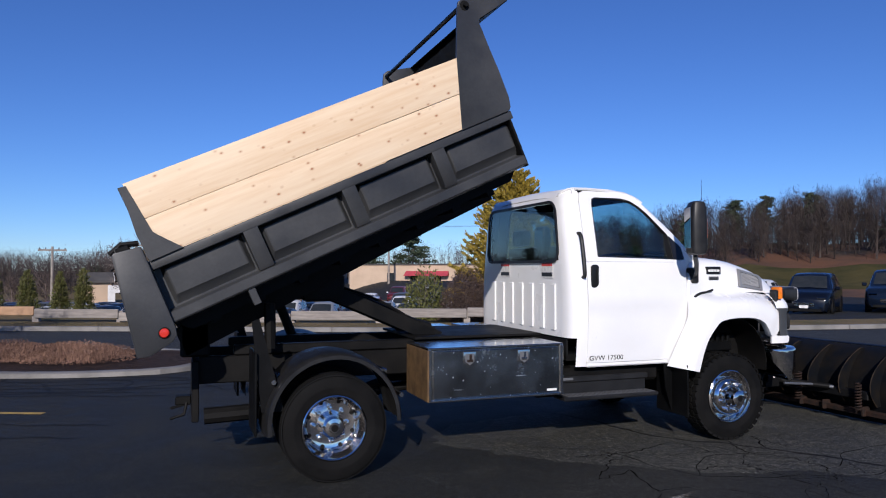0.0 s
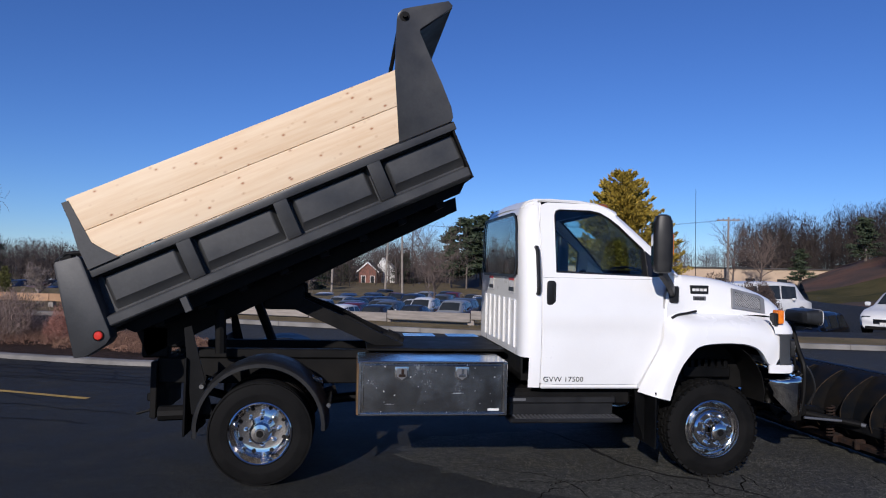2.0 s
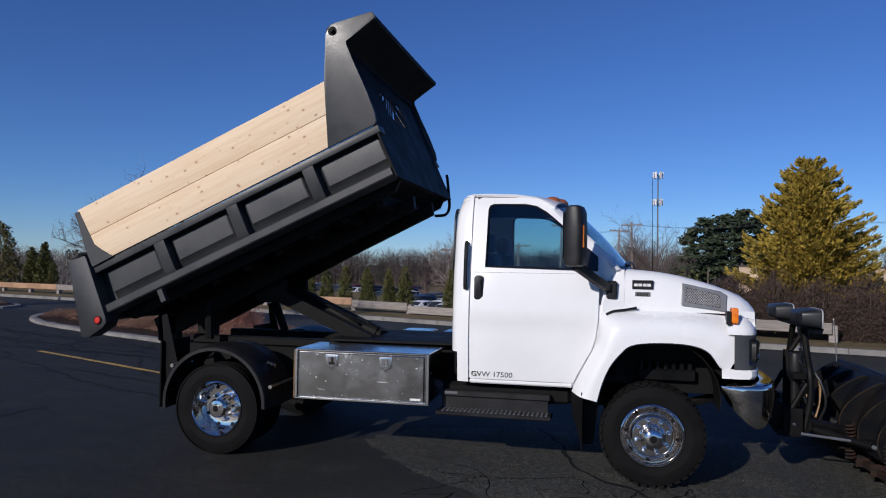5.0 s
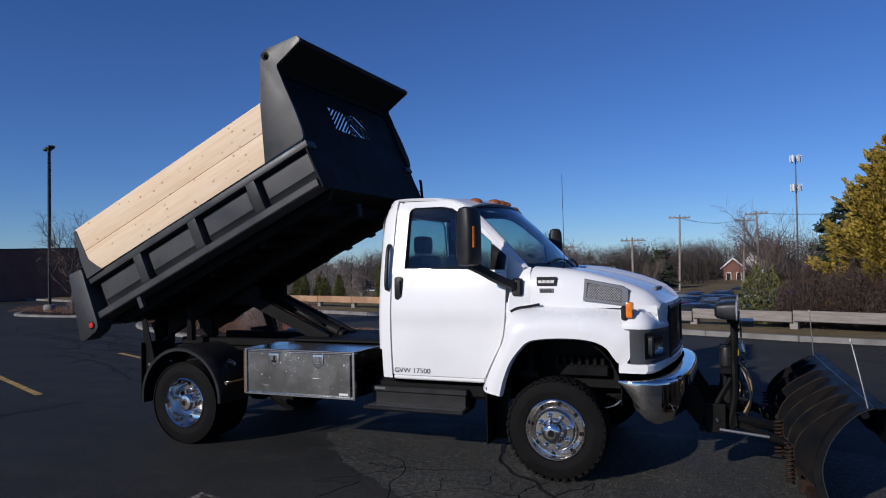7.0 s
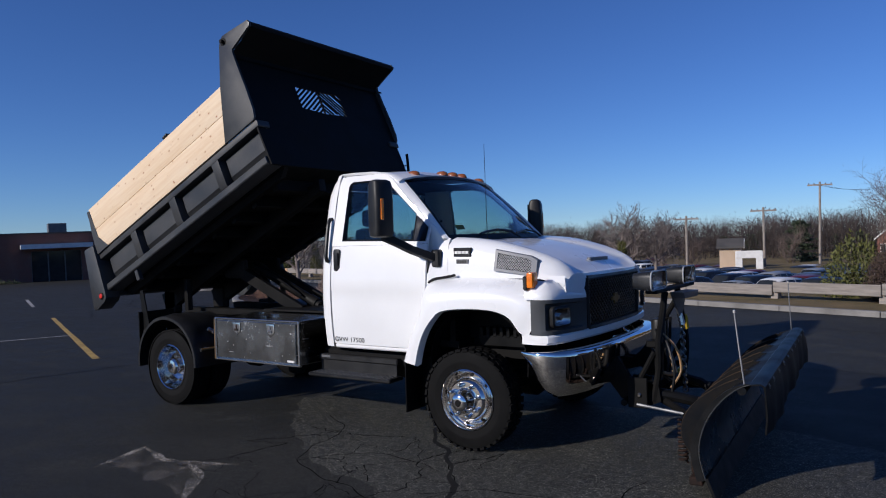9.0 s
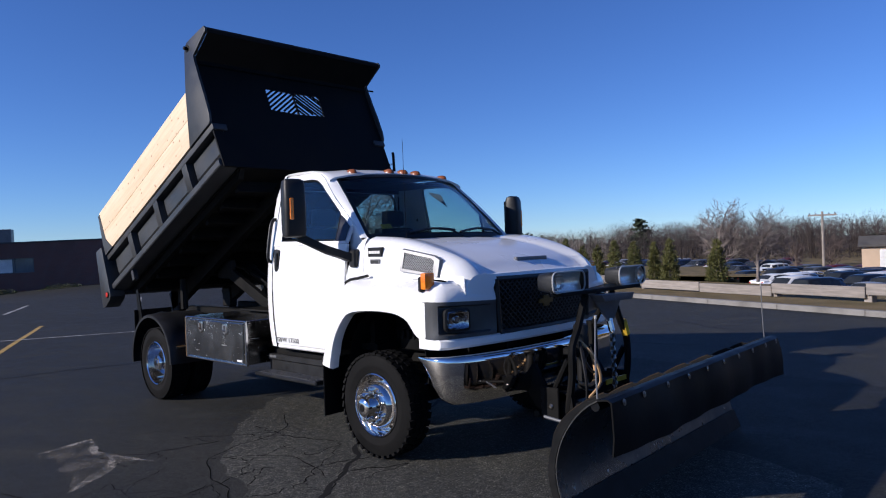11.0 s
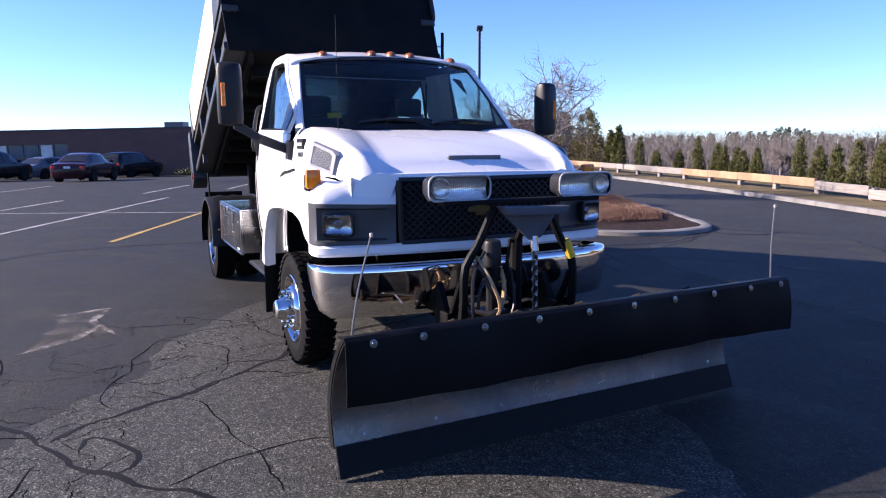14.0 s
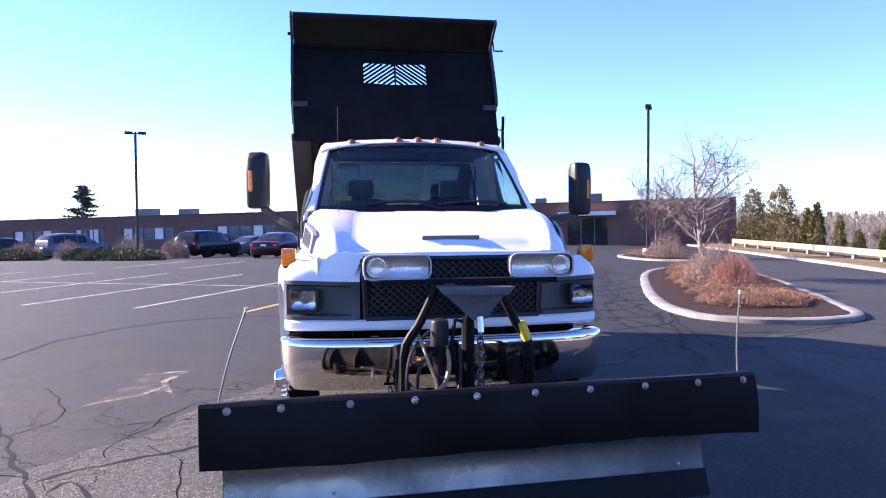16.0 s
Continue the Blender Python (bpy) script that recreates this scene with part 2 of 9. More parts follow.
def planks():
    m, t, p = tree_of("fresh_pine_boards")
    grain = noise_of(t, 9.0, 6.0, 0.6, (0.22, 1, 3.2))
    broad = noise_of(t, 1.3, 3.0, 0.5, (0.5, 1, 2.0), shift=(4, 0, 2))
    base = mix(t, ramp(t, grain, (0.35, (0, 0, 0)), (0.7, (1, 1, 1))), (0.75, 0.595, 0.395), (0.67, 0.49, 0.295))
    base = mix(t, ramp(t, broad, (0.45, (0, 0, 0)), (0.75, (0.6, 0.6, 0.6))), base, (0.79, 0.66, 0.47))
    c, mp = node(t, "TexCoord"), node(t, "Mapping", Scale=(4.2, 0.0, 6.2), Location=(0.31, 0, 0.57))
    vor = node(t, "TexVoronoi", Scale=2.2, Randomness=1.0)
    t.links.new(c.outputs["Object"], mp.inputs[0])
    t.links.new(mp.outputs[0], vor.inputs["Vector"])
    ring = ramp(t, vor.outputs["Distance"], (0.0, (1, 1, 1)), (0.09, (0.85, 0.85, 0.85)), (0.13, (0.3, 0.3, 0.3)), (0.24, (0, 0, 0)))
    base = mix(t, ring, base, (0.34, 0.15, 0.06))
    t.links.new(base, p.inputs["Base Color"])
    p.inputs["Roughness"].default_value = 0.62
    bump(t, p, grain, 0.12, 0.002)
    return m


def glass(name, tint, rough=0.0):
    m, t, p = tree_of(name)
    p.inputs["Base Color"].default_value = (*tint, 1)
    p.inputs["Transmission Weight"].default_value = 1.0
    p.inputs["Roughness"].default_value = rough
    p.inputs["IOR"].default_value = 1.45
    return m


def toolbox_steel():
    """Stained, speckled sheet steel that mirrors the ground softly."""
    m, t, p = tree_of("scuffed_tread_steel")
    cloud = noise_of(t, 2.6, 8.0, 0.75)
    speck = noise_of(t, 34.0, 2.0, 0.5, shift=(2, 5, 1))
    blot = noise_of(t, 6.0, 5.0, 0.7, shift=(1, 3, 8))
    base = mix(t, ramp(t, cloud, (0.42, (0, 0, 0)), (0.70, (1, 1, 1))), (0.27, 0.268, 0.262), (0.44, 0.435, 0.425))
    rough = ramp(t, cloud, (0.36, (0.16,) * 3), (0.74, (0.34,) * 3))
    marks = [(speck, 0.70, 0.74, 0.9), (blot, 0.66, 0.72, 0.55)]
    for seed, turn in ((4, 0.55), (11, -0.7), (19, 1.2)):
        c, mp = node(t, "TexCoord"), node(t, "Mapping", Location=(seed, 0, seed * 0.7), Rotation=(0, turn, 0), Scale=(0.8, 1, 16.0))
        n = node(t, "TexNoise", Scale=2.2, Detail=2.0, Roughness=0.5)
        t.links.new(c.outputs["Object"], mp.inputs[0])
        t.links.new(mp.outputs[0], n.inputs["Vector"])
        marks.append((n.outputs["Fac"], 0.735, 0.76, 0.7))
    for n, lo, hi, k in marks:
        on = ramp(t, n, (lo, (0, 0, 0)), (hi, (k, k, k)))
        base = mix(t, on, base, (0.86, 0.85, 0.82))
        rough = mix(t, on, rough, (0.62, 0.62, 0.62))
    t.links.new(base, p.inputs["Base Color"])
    t.links.new(rough, p.inputs["Roughness"])
    p.inputs["Metallic"].default_value = 1.0
    bump(t, p, cloud, 0.08, 0.01)
    return m


def brick_wall():
    m, t, p = tree_of("dark_brick")
    c = node(t, "TexCoord")
    sep, com = node(t, "SeparateXYZ"), node(t, "CombineXYZ")
    t.links.new(c.outputs["Object"], sep.inputs[0])
    t.links.new(sep.outputs[1], com.inputs[0])
    t.links.new(sep.outputs[2], com.inputs[1])
    b = node(t, "TexBrick", Scale=1.0, Color1=(0.155, 0.062, 0.045, 1), Color2=(0.10, 0.045, 0.036, 1), Mortar=(0.18, 0.15, 0.13, 1))
    b.inputs["Brick Width"].default_value, b.inputs["Row Height"].default_value, b.inputs["Mortar Size"].default_value = 0.21, 0.067, 0.006
    t.links.new(com.outputs[0], b.inputs["Vector"])
    base = mix(t, 0.35, b.outputs["Color"], ramp(t, noise_of(t, 0.4), (0.3, (0.6, 0.6, 0.6)), (0.7, (1.3, 1.3, 1.3))), "MULTIPLY")
    t.links.new(base, p.inputs["Base Color"])
    p.inputs["Roughness"].default_value = 0.9
    bump(t, p, b.outputs["Fac"], -0.3, 0.01)
    return m


def leaves(name, a, b, island=True):
    m, t, p = tree_of(name)
    g = node(t, "NewGeometry")
    col = ramp(t, g.outputs["Random Per Island"], (0.0, a), (0.7, b), (1.0, tuple(1.5 * v for v in a)))
    t.links.new(col, p.inputs["Base Color"])
    p.inputs["Roughness"].default_value = 0.7
    return m


def mixed_paint(name, *cols):
    """Car paints told apart by each object's own random number."""
    m, t, p = tree_of(name)
    o = node(t, "ObjectInfo")
    n = len(cols)
    t.links.new(ramp(t, o.outputs["Random"], *[(i / n, c) for i, c in enumerate(cols)], constant=True), p.inputs["Base Color"])
    p.inputs["Roughness"].default_value = 0.3
    p.inputs["Coat Weight"].default_value = 0.25
    p.inputs["Specular IOR Level"].default_value = 0.35
    return m


def rail_timber():
    m, t, p = tree_of("weathered_rail_timber")
    o = node(t, "ObjectInfo")
    tone = ramp(t, o.outputs["Random"], (0.0, (0.24, 0.215, 0.19)), (0.62, (0.33, 0.305, 0.27)), (0.64, (0.28, 0.25, 0.22)), constant=True)
    g = noise_of(t, 5.0, 6.0, 0.65, (0.4, 3, 4))
    base = mix(t, 0.6, tone, ramp(t, g, (0.3, (0.5, 0.5, 0.5)), (0.7, (1.35, 1.35, 1.35))), "MULTIPLY")
    t.links.new(base, p.inputs["Base Color"])
    p.inputs["Roughness"].default_value = 0.9
    bump(t, p, g, 0.4, 0.01)
    return m


PALEPATCH = scuffed("pale_scuffed_asphalt", (0.17, 0.157, 0.14), 0.03)
PALERIM = scuffed("chalky_scrape", (0.36, 0.335, 0.30), 0.06)
WORNASPHALT = asphalt("worn_cracked_asphalt", ((0.032, 0.0316, 0.0256), (0.045, 0.0445, 0.0365), (0.069, 0.0682, 0.0565)), 6.5, (0.36, 0.46), 0.035)
LANEASPHALT = asphalt("paler_lane_asphalt", ((0.0175, 0.0177, 0.0145), (0.026, 0.0262, 0.0215), (0.041, 0.0412, 0.034)), 2.2, (0.55, 0.62), 0.012)
ASPHALT, PLANK, TOOLSTEEL, BRICK, RAILWOOD = asphalt(), planks(), toolbox_steel(), brick_wall(), rail_timber()
CABGLASS = glass("tinted_cab_glass", (0.58, 0.69, 0.70))
DOORGLASS = glass("tinted_door_glass", (0.62, 0.75, 0.76), 0.02)
CABGLASS.node_tree.nodes["Principled BSDF"].inputs["IOR"].default_value = 1.3
REARGLASS = glass("dark_rear_glass", (0.52, 0.66, 0.68))
DARKGLASS = stuff("dark_car_glass", (0.02, 0.024, 0.028), 0.06, 0, (0.03, 0.033, 0.036), 3, 20, 0.0, rvar=0.02, spec=0.22)
# bluish base: reflected sky is put into the pane's own colour
BLUEPANE = stuff("sky_lit_pane", (0.10, 0.13, 0.16), 0.08, 0, (0.06, 0.08, 0.10), 1.0, 20, 0.0, rvar=0.03)
CLEARLENS = glass("clear_lens", (0.97, 0.97, 0.97), 0.02)
CLEARLENS.node_tree.nodes["Principled BSDF"].inputs["IOR"].default_value = 1.1
MIRROR = stuff("mirror_silver", (0.22, 0.225, 0.235), 0.03, 1.0, (0.20, 0.205, 0.215), 3, 20, 0.0, rvar=0.01)
FLEETPAINT = mixed_paint("parked_car_paints", (0.62, 0.62, 0.61), (0.008, 0.009, 0.011), (0.014, 0.022, 0.05), (0.22, 0.23, 0.24), (0.015, 0.015, 0.017), (0.09, 0.012, 0.012), (0.70, 0.70, 0.69), (0.012, 0.016, 0.024), (0.07, 0.075, 0.08))
THUJA = leaves("arborvitae_leaves", (0.055, 0.062, 0.012), (0.105, 0.098, 0.018))
GOLDLEAF = leaves("golden_cypress_leaves", (0.15, 0.115, 0.012), (0.40, 0.285, 0.024))
PINELEAF = leaves("pine_needles", (0.022, 0.034, 0.016), (0.045, 0.060, 0.025))
JUNIPER = leaves("juniper_leaves", (0.028, 0.038, 0.010), (0.070, 0.078, 0.018))
SHRUBLEAF = leaves("shrub_leaves", (0.045, 0.052, 0.010), (0.115, 0.115, 0.022))
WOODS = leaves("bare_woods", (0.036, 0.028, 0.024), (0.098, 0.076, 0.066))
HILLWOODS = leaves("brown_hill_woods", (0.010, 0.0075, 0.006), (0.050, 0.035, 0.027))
# paler and greyer than WOODS: distance haze is put into the twig colour
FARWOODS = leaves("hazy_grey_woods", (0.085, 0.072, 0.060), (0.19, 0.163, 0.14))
SLOPEGRASS = stuff("olive_slope_grass", (0.088, 0.074, 0.026), 0.95, 0, (0.042, 0.042, 0.016), 0.3, 20, 0.6, 0.04, spec=0.1)
BROWNLEAF = leaves("brown_hedge_leaves", (0.030, 0.019, 0.014), (0.078, 0.049, 0.035))

# ---- mesh tools ----
def mesh_of(name, bm, mat, angle=32):
    me = bpy.data.meshes.new(name)
    bmesh.ops.recalc_face_normals(bm, faces=bm.faces)
    for f in bm.faces:
        f.smooth = True
    bm.to_mesh(me)
    bm.free()
    me.set_sharp_from_angle(angle=radians(angle))
    me.materials.append(mat)
    return me


def part(name, bm, mat, parent=None, label="", angle=32):
    ob = new(name, mesh_of(name, bm, mat, angle))
    ob.parent = parent
    return tagged(ob, label)


def soup(name, verts, faces, mat, parent=None, label="", smooth=False):
    """A mesh of loose pieces, from arrays that the code has worked out."""
    me = bpy.data.meshes.new(name)
    me.from_pydata(verts, [], faces)
    if smooth:
        me.polygons.foreach_set("use_smooth", [True] * len(me.polygons))
    me.materials.append(mat)
    ob = new(name, me)
    ob.parent = parent
    return tagged(ob, label)


def thing(name, label, category, m=None, group="", kind=""):
    ob = new(name)
    ob.empty_display_size = 0.1
    if m is not None:
        ob.matrix_basis = m
    return tagged(ob, label, category, group, kind)


def box(bm, x0, x1, y0, y1, z0, z1, bev=0.0, seg=1, m=None):
    vs = bmesh.ops.create_cube(bm, size=1.0)["verts"]
    for v in vs:
        v.co = Vector((x0 + (v.co.x + 0.5) * (x1 - x0), y0 + (v.co.y + 0.5) * (y1 - y0), z0 + (v.co.z + 0.5) * (z1 - z0)))
    if bev:
        es = list({e for v in vs for e in v.link_edges})
        r = bmesh.ops.bevel(bm, geom=es, offset=bev, segments=seg, affect="EDGES", profile=0.6)
        vs = list({v for f in r["faces"] for v in f.verts} | {v for v in vs if v.is_valid})
    if m is not None:
        bmesh.ops.transform(bm, matrix=m, verts=vs)
    return vs


def prism(bm, pts, y0, y1, bev=0.0, m=None, plane="xz"):
    """A plate: a polygon in the xz (or xy, yz) plane, pulled from y0 to y1."""
    def at(p, h):
        return {"xz": (p[0], h, p[1]), "xy": (p[0], p[1], h), "yz": (h, p[0], p[1])}[plane]
    a = [bm.verts.new(at(p, y0)) for p in pts]
    b = [bm.verts.new(at(p, y1)) for p in pts]
    fs = [bm.faces.new(a), bm.faces.new(b[::-1])]
    n = len(pts)
    fs += [bm.faces.new((a[i], b[i], b[(i + 1) % n], a[(i + 1) % n])) for i in range(n)]
    vs = a + b
    if bev:
        es = list({e for f in fs[:2] for e in f.edges})
        r = bmesh.ops.bevel(bm, geom=es, offset=bev, segments=2, affect="EDGES", profile=0.6)
        vs = list({v for f in r["faces"] for v in f.verts} | {v for v in vs if v.is_valid})
    if m is not None:
        bmesh.ops.transform(bm, matrix=m, verts=vs)
    return vs


def tube(bm, pts, r, n=8, r2=None, caps=True):
    pts = [Vector(p) for p in pts]
    r2 = r if r2 is None else r2
    rings, up = [], None
    for i, p in enumerate(pts):
        d = (pts[min(i + 1, len(pts) - 1)] - pts[max(i - 1, 0)]).normalized()
        if up is None:
            up = d.orthogonal().normalized()
        up = (up - d * up.dot(d)).normalized()
        side = d.cross(up)
        rr = r + (r2 - r) * i / max(1, len(pts) - 1)
        rings.append([bm.verts.new(p + rr * (math.cos(a) * up + math.sin(a) * side)) for a in (2 * math.pi * k / n for k in range(n))])
    for a, b in zip(rings, rings[1:]):
        for k in range(n):
            bm.faces.new((a[k], a[(k + 1) % n], b[(k + 1) % n], b[k]))
    if caps:
        bm.faces.new(rings[0][::-1])
        bm.faces.new(rings[-1])


def lathe(bm, profile, n=32, m=None, a0=0.0, a1=2 * math.pi):
    """Turns a profile of (radius, height) about z."""
    full = abs(a1 - a0 - 2 * math.pi) < 1e-6
    k = n if full else n + 1
    rings = []
    for r, h in profile:
        if r < 1e-6 and full:
            rings.append([bm.verts.new((0, 0, h))] * k)
        else:
            rings.append([bm.verts.new((r * math.cos(a0 + (a1 - a0) * i / n), r * math.sin(a0 + (a1 - a0) * i / n), h)) for i in range(k)])
    for a, b in zip(rings, rings[1:]):
        for i in range(n):
            j = (i + 1) % k
            q = []
            for v in (a[i], a[j], b[j], b[i]):
                if v not in q:
                    q.append(v)
            if len(q) > 2:
                bm.faces.new(q)
    vs = list({v for ring in rings for v in ring})
    if m is not None:
        bmesh.ops.transform(bm, matrix=m, verts=vs)
    return vs


def loft(bm, rows, skip=None, close=False):
    vs = [[bm.verts.new(p) for p in row] for row in rows]
    for i in range(len(vs) - 1):
        n = len(vs[i])
        for j in range(n if close else n - 1):
            if skip and skip(i, j):
                continue
            bm.faces.new((vs[i][j], vs[i][(j + 1) % n], vs[i + 1][(j + 1) % n], vs[i + 1][j]))
    return vs


def thick(bm, t):
    bmesh.ops.recalc_face_normals(bm, faces=bm.faces)
    bmesh.ops.solidify(bm, geom=bm.faces[:], thickness=t)


def curve(pts, n):
    """n points along a smooth line through pts, evenly by length."""
    p = [Vector(q) for q in pts]
    fine = []
    for i in range(len(p) - 1):
        a, b, c, d = p[max(i - 1, 0)], p[i], p[i + 1], p[min(i + 2, len(p) - 1)]
        for k in range(12):
            t = k / 12
            fine.append(0.5 * ((2 * b) + (c - a) * t + (2 * a - 5 * b + 4 * c - d) * t * t + (3 * b - a - 3 * c + d) * t ** 3))
    fine.append(p[-1])
    s = [0.0]
    for a, b in zip(fine, fine[1:]):
        s.append(s[-1] + (b - a).length)
    out, j = [], 0
    for k in range(n):
        want = s[-1] * k / (n - 1)
        while j < len(s) - 2 and s[j + 1] < want:
            j += 1
        out.append(fine[j].lerp(fine[j + 1], (want - s[j]) / max(1e-9, s[j + 1] - s[j])))
    return out


def holed(bm, outer, holes, at, depth):
    """A plate in the xz plane with holes; at(x, z) gives its y; depth is its thickness along y."""
    es = []
    for loop in [outer, *holes]:
        vs = [bm.verts.new((x, 0, z)) for x, z in loop]
        es += [bm.edges.new((vs[i], vs[(i + 1) % len(vs)])) for i in range(len(vs))]
    bmesh.ops.triangle_fill(bm, edges=es, use_beauty=True, use_dissolve=False)
    bmesh.ops.recalc_face_normals(bm, faces=bm.faces)
    base = bm.faces[:]
    r = bmesh.ops.extrude_face_region(bm, geom=base)
    low = {v for v in r["geom"] if isinstance(v, bmesh.types.BMVert)}
    for v in bm.verts:
        v.co.y = at(v.co.x, v.co.z) + (depth if v in low else 0.0)


def lerp(x, *knots):
    for (a, va), (b, vb) in zip(knots, knots[1:]):
        if x <= b:
            return va + (vb - va) * max(0.0, x - a) / (b - a)
    return knots[-1][1]


def round_box(w, h, r, n=5):
    """The outline of a rounded rectangle about the origin."""
    out = []
    for cx, cy, a in ((w / 2 - r, h / 2 - r, 0), (r - w / 2, h / 2 - r, 90), (r - w / 2, r - h / 2, 180), (w / 2 - r, r - h / 2, 270)):
        for k in range(n):
            t = radians(a + 90 * k / (n - 1))
            out.append((cx + r * math.cos(t), cy + r * math.sin(t)))
    return out


def words(name, text, size, m, mat, parent, label="", squeeze=1.0):
    cu = bpy.data.curves.new(name, "FONT")
    cu.body, cu.size, cu.extrude = text, size, 0.0012
    cu.materials.append(mat)
    ob = new(name, cu)
    ob.parent = parent
    ob.matrix_basis = m @ Matrix.Diagonal((squeeze, 1, 1, 1))
    return tagged(ob, label)

# ---- the truck: rear axle at x = 0, front axle at x = 4.1, centre line y = 0 ----
truck = thing("dump_truck", "white medium-duty dump truck with charcoal bed raised and pine side boards", "truck")


def y_side(z):
    """Half width of the cab at a height."""
    return 1.115 - 0.05 * ((z - 1.3) / 0.55) ** 2 if z < 1.85 else lerp(z, (1.85, 1.065), (2.3, 0.972), (2.5, 0.905), (2.56, 0.868))


# cab shell: back wall with rounded corners, window opening and pressed ribs
def back_x(z):
    return lerp(z, (1.08, 2.295), (2.2, 2.295), (2.36, 2.302), (2.46, 2.325), (2.53, 2.37), (2.555, 2.395))


bm = bmesh.new()
zs = [0.81, 0.90, 1.0, 1.085, 1.14, 1.3, 1.45, 1.6, 1.75, 1.84, 1.95, 2.05, 2.2, 2.31, 2.36, 2.41, 2.46, 2.50, 2.53, 2.55]
rows = []
for z in zs:
    w, bx = y_side(z), back_x(z)
    half = [(2.47, w), (2.43, w - 0.003), (bx + 0.07, w - 0.018), (bx + 0.03, w - 0.05), (bx + 0.006, w - 0.105), (bx, w - 0.20), (bx, 0.55), (bx, 0.25), (bx, 0.0)]
    rows.append([(x, -y, z) for x, y in half] + [(x, y, z) for x, y in half[-2::-1]])
loft(bm, rows, skip=lambda i, j: (1.83 < zs[i] < 2.40 and 5 <= j <= 10) or (zs[i] < 1.05 and 2 <= j <= 13))
cab = part("cab", bm, WHITE, truck, "white painted cab shell with ribbed back wall")
for y in np.linspace(-0.77, 0.67, 7):
    bm = bmesh.new()
    box(bm, 2.280, 2.296, y - 0.046, y + 0.046, 1.14, 1.605, 0.009)
    part("pressed_rib", bm, WHITE, cab)
for s in (-1, 1):
    bm = bmesh.new()
    box(bm, 2.48, 3.42, s * 1.05 - 0.025, s * 1.05 + 0.022, 0.80, 0.842, 0.012)
    part("rocker_panel", bm, WHITE, cab)

# roof, with a crown and turned-down edges
bm = bmesh.new()
rows = []
for x, top, edge, tuck in ((2.335, 2.495, 2.475, 0.125), (2.36, 2.54, 2.515, 0.07), (2.40, 2.567, 2.54, 0.025), (2.45, 2.58, 2.552, 0.005), (2.6, 2.59, 2.556, 0.003), (2.9, 2.592, 2.548, 0.003), (3.10, 2.58, 2.524, 0.003), (3.22, 2.555, 2.482, 0.003), (3.31, 2.525, 2.43, 0.003)):
    w = y_side(edge) - tuck
    shift = lambda y: -0.10 * max(0.0, x - 2.6) * (y / w) ** 2
    half = [(0, top), (0.3, top - 0.003), (0.55, top - 0.014), (0.7, top - 0.03), (w - 0.06, lerp(0.5, (0, top - 0.05), (1, edge + 0.02))), (w - 0.015, edge + 0.012), (w, edge)]
    rows.append([(x + shift(y), -y, z) for y, z in half[::-1]] + [(x + shift(y), y, z) for y, z in half[1:]])
loft(bm, rows)
thick(bm, 0.02)
part("roof", bm, WHITE, cab)

bm = bmesh.new()                                        # floor and firewall
box(bm, 2.32, 3.9, -0.97, 0.97, 0.86, 0.92)
box(bm, 3.80, 3.86, -0.96, 0.96, 0.9, 1.72)
part("cab_floor", bm, BLACK, cab, "black cab floor and firewall")

bm = bmesh.new()                                        # rear window
prism(bm, [(y * (0.955 - 0.14 * z) - 0.03, z) for y, z in round_box(1.73, 0.60, 0.12)], 2.287, 2.293, 0, None, "yz")
bmesh.ops.translate(bm, verts=bm.verts, vec=(0, 0, 2.125))
part("rear_window", bm, REARGLASS, cab, "tinted rear window glass")
bm = bmesh.new()
lo, ro = ([(y * (0.955 - 0.14 * z) - 0.03, z) for y, z in ring] for ring in (round_box(1.76, 0.625, 0.135), round_box(1.70, 0.57, 0.11)))
a = [bm.verts.new((2.2835, y, z + 2.125)) for y, z in lo]
b = [bm.verts.new((2.2835, y, z + 2.125)) for y, z in ro]
for i in range(len(a)):
    bm.faces.new((a[i], a[(i + 1) % len(a)], b[(i + 1) % len(a)], b[i]))
thick(bm, 0.012)
part("window_seal", bm, PLASTIC, cab, "black rubber window seal")
for y in (-0.64, 0.355):                                # warning labels on the back wall
    bm = bmesh.new()
    box(bm, 2.2875, 2.2905, y - 0.12, y + 0.12, 1.66, 1.815)
    lab = part("warning_label", bm, LABELWHITE, cab, "white warning label with red and black bars")
    for z0, z1, mt in ((1.78, 1.81, LABELRED), (1.675, 1.715, INK)):
        bm = bmesh.new()
        box(bm, 2.2855, 2.2885, y - 0.11, y + 0.11, z0, z1)
        part("bar", bm, mt, cab)

# door jambs and the dark lining inside
for s in (-1, 1):
    bm = bmesh.new()
    loft(bm, [[(2.452, s * (y_side(z) - 0.017), z), (2.505, s * (y_side(z) - 0.017), z)] for z in (0.85, 1.0, 1.2, 1.4, 1.6, 1.85, 2.05, 2.2, 2.35, 2.45, 2.53)])
    thick(bm, 0.004)
    part("door_jamb", bm, WHITE, cab)
    bm = bmesh.new()
    loft(bm, [[(x - 0.04, s * (y_side(z) - 0.02), z), (x + 0.06, s * (y_side(z) - 0.02), z)] for z, x in ((0.80, 3.41), (0.95, 3.475), (1.05, 3.53), (1.15, 3.585), (1.25, 3.615), (1.4, 3.635), (1.55, 3.64))])
    thick(bm, 0.004)
    part("door_jamb", bm, WHITE, cab)
    bm = bmesh.new()
    box(bm, 2.50, 3.60, min(s * 0.945, s * 0.972), max(s * 0.945, s * 0.972), 0.93, 1.84, 0.01)
    part("door_trim", bm, TRIMDARK, cab, "dark inner door trim")
bm = bmesh.new()
box(bm, 2.318, 2.335, -0.97, 0.97, 0.92, 1.832)
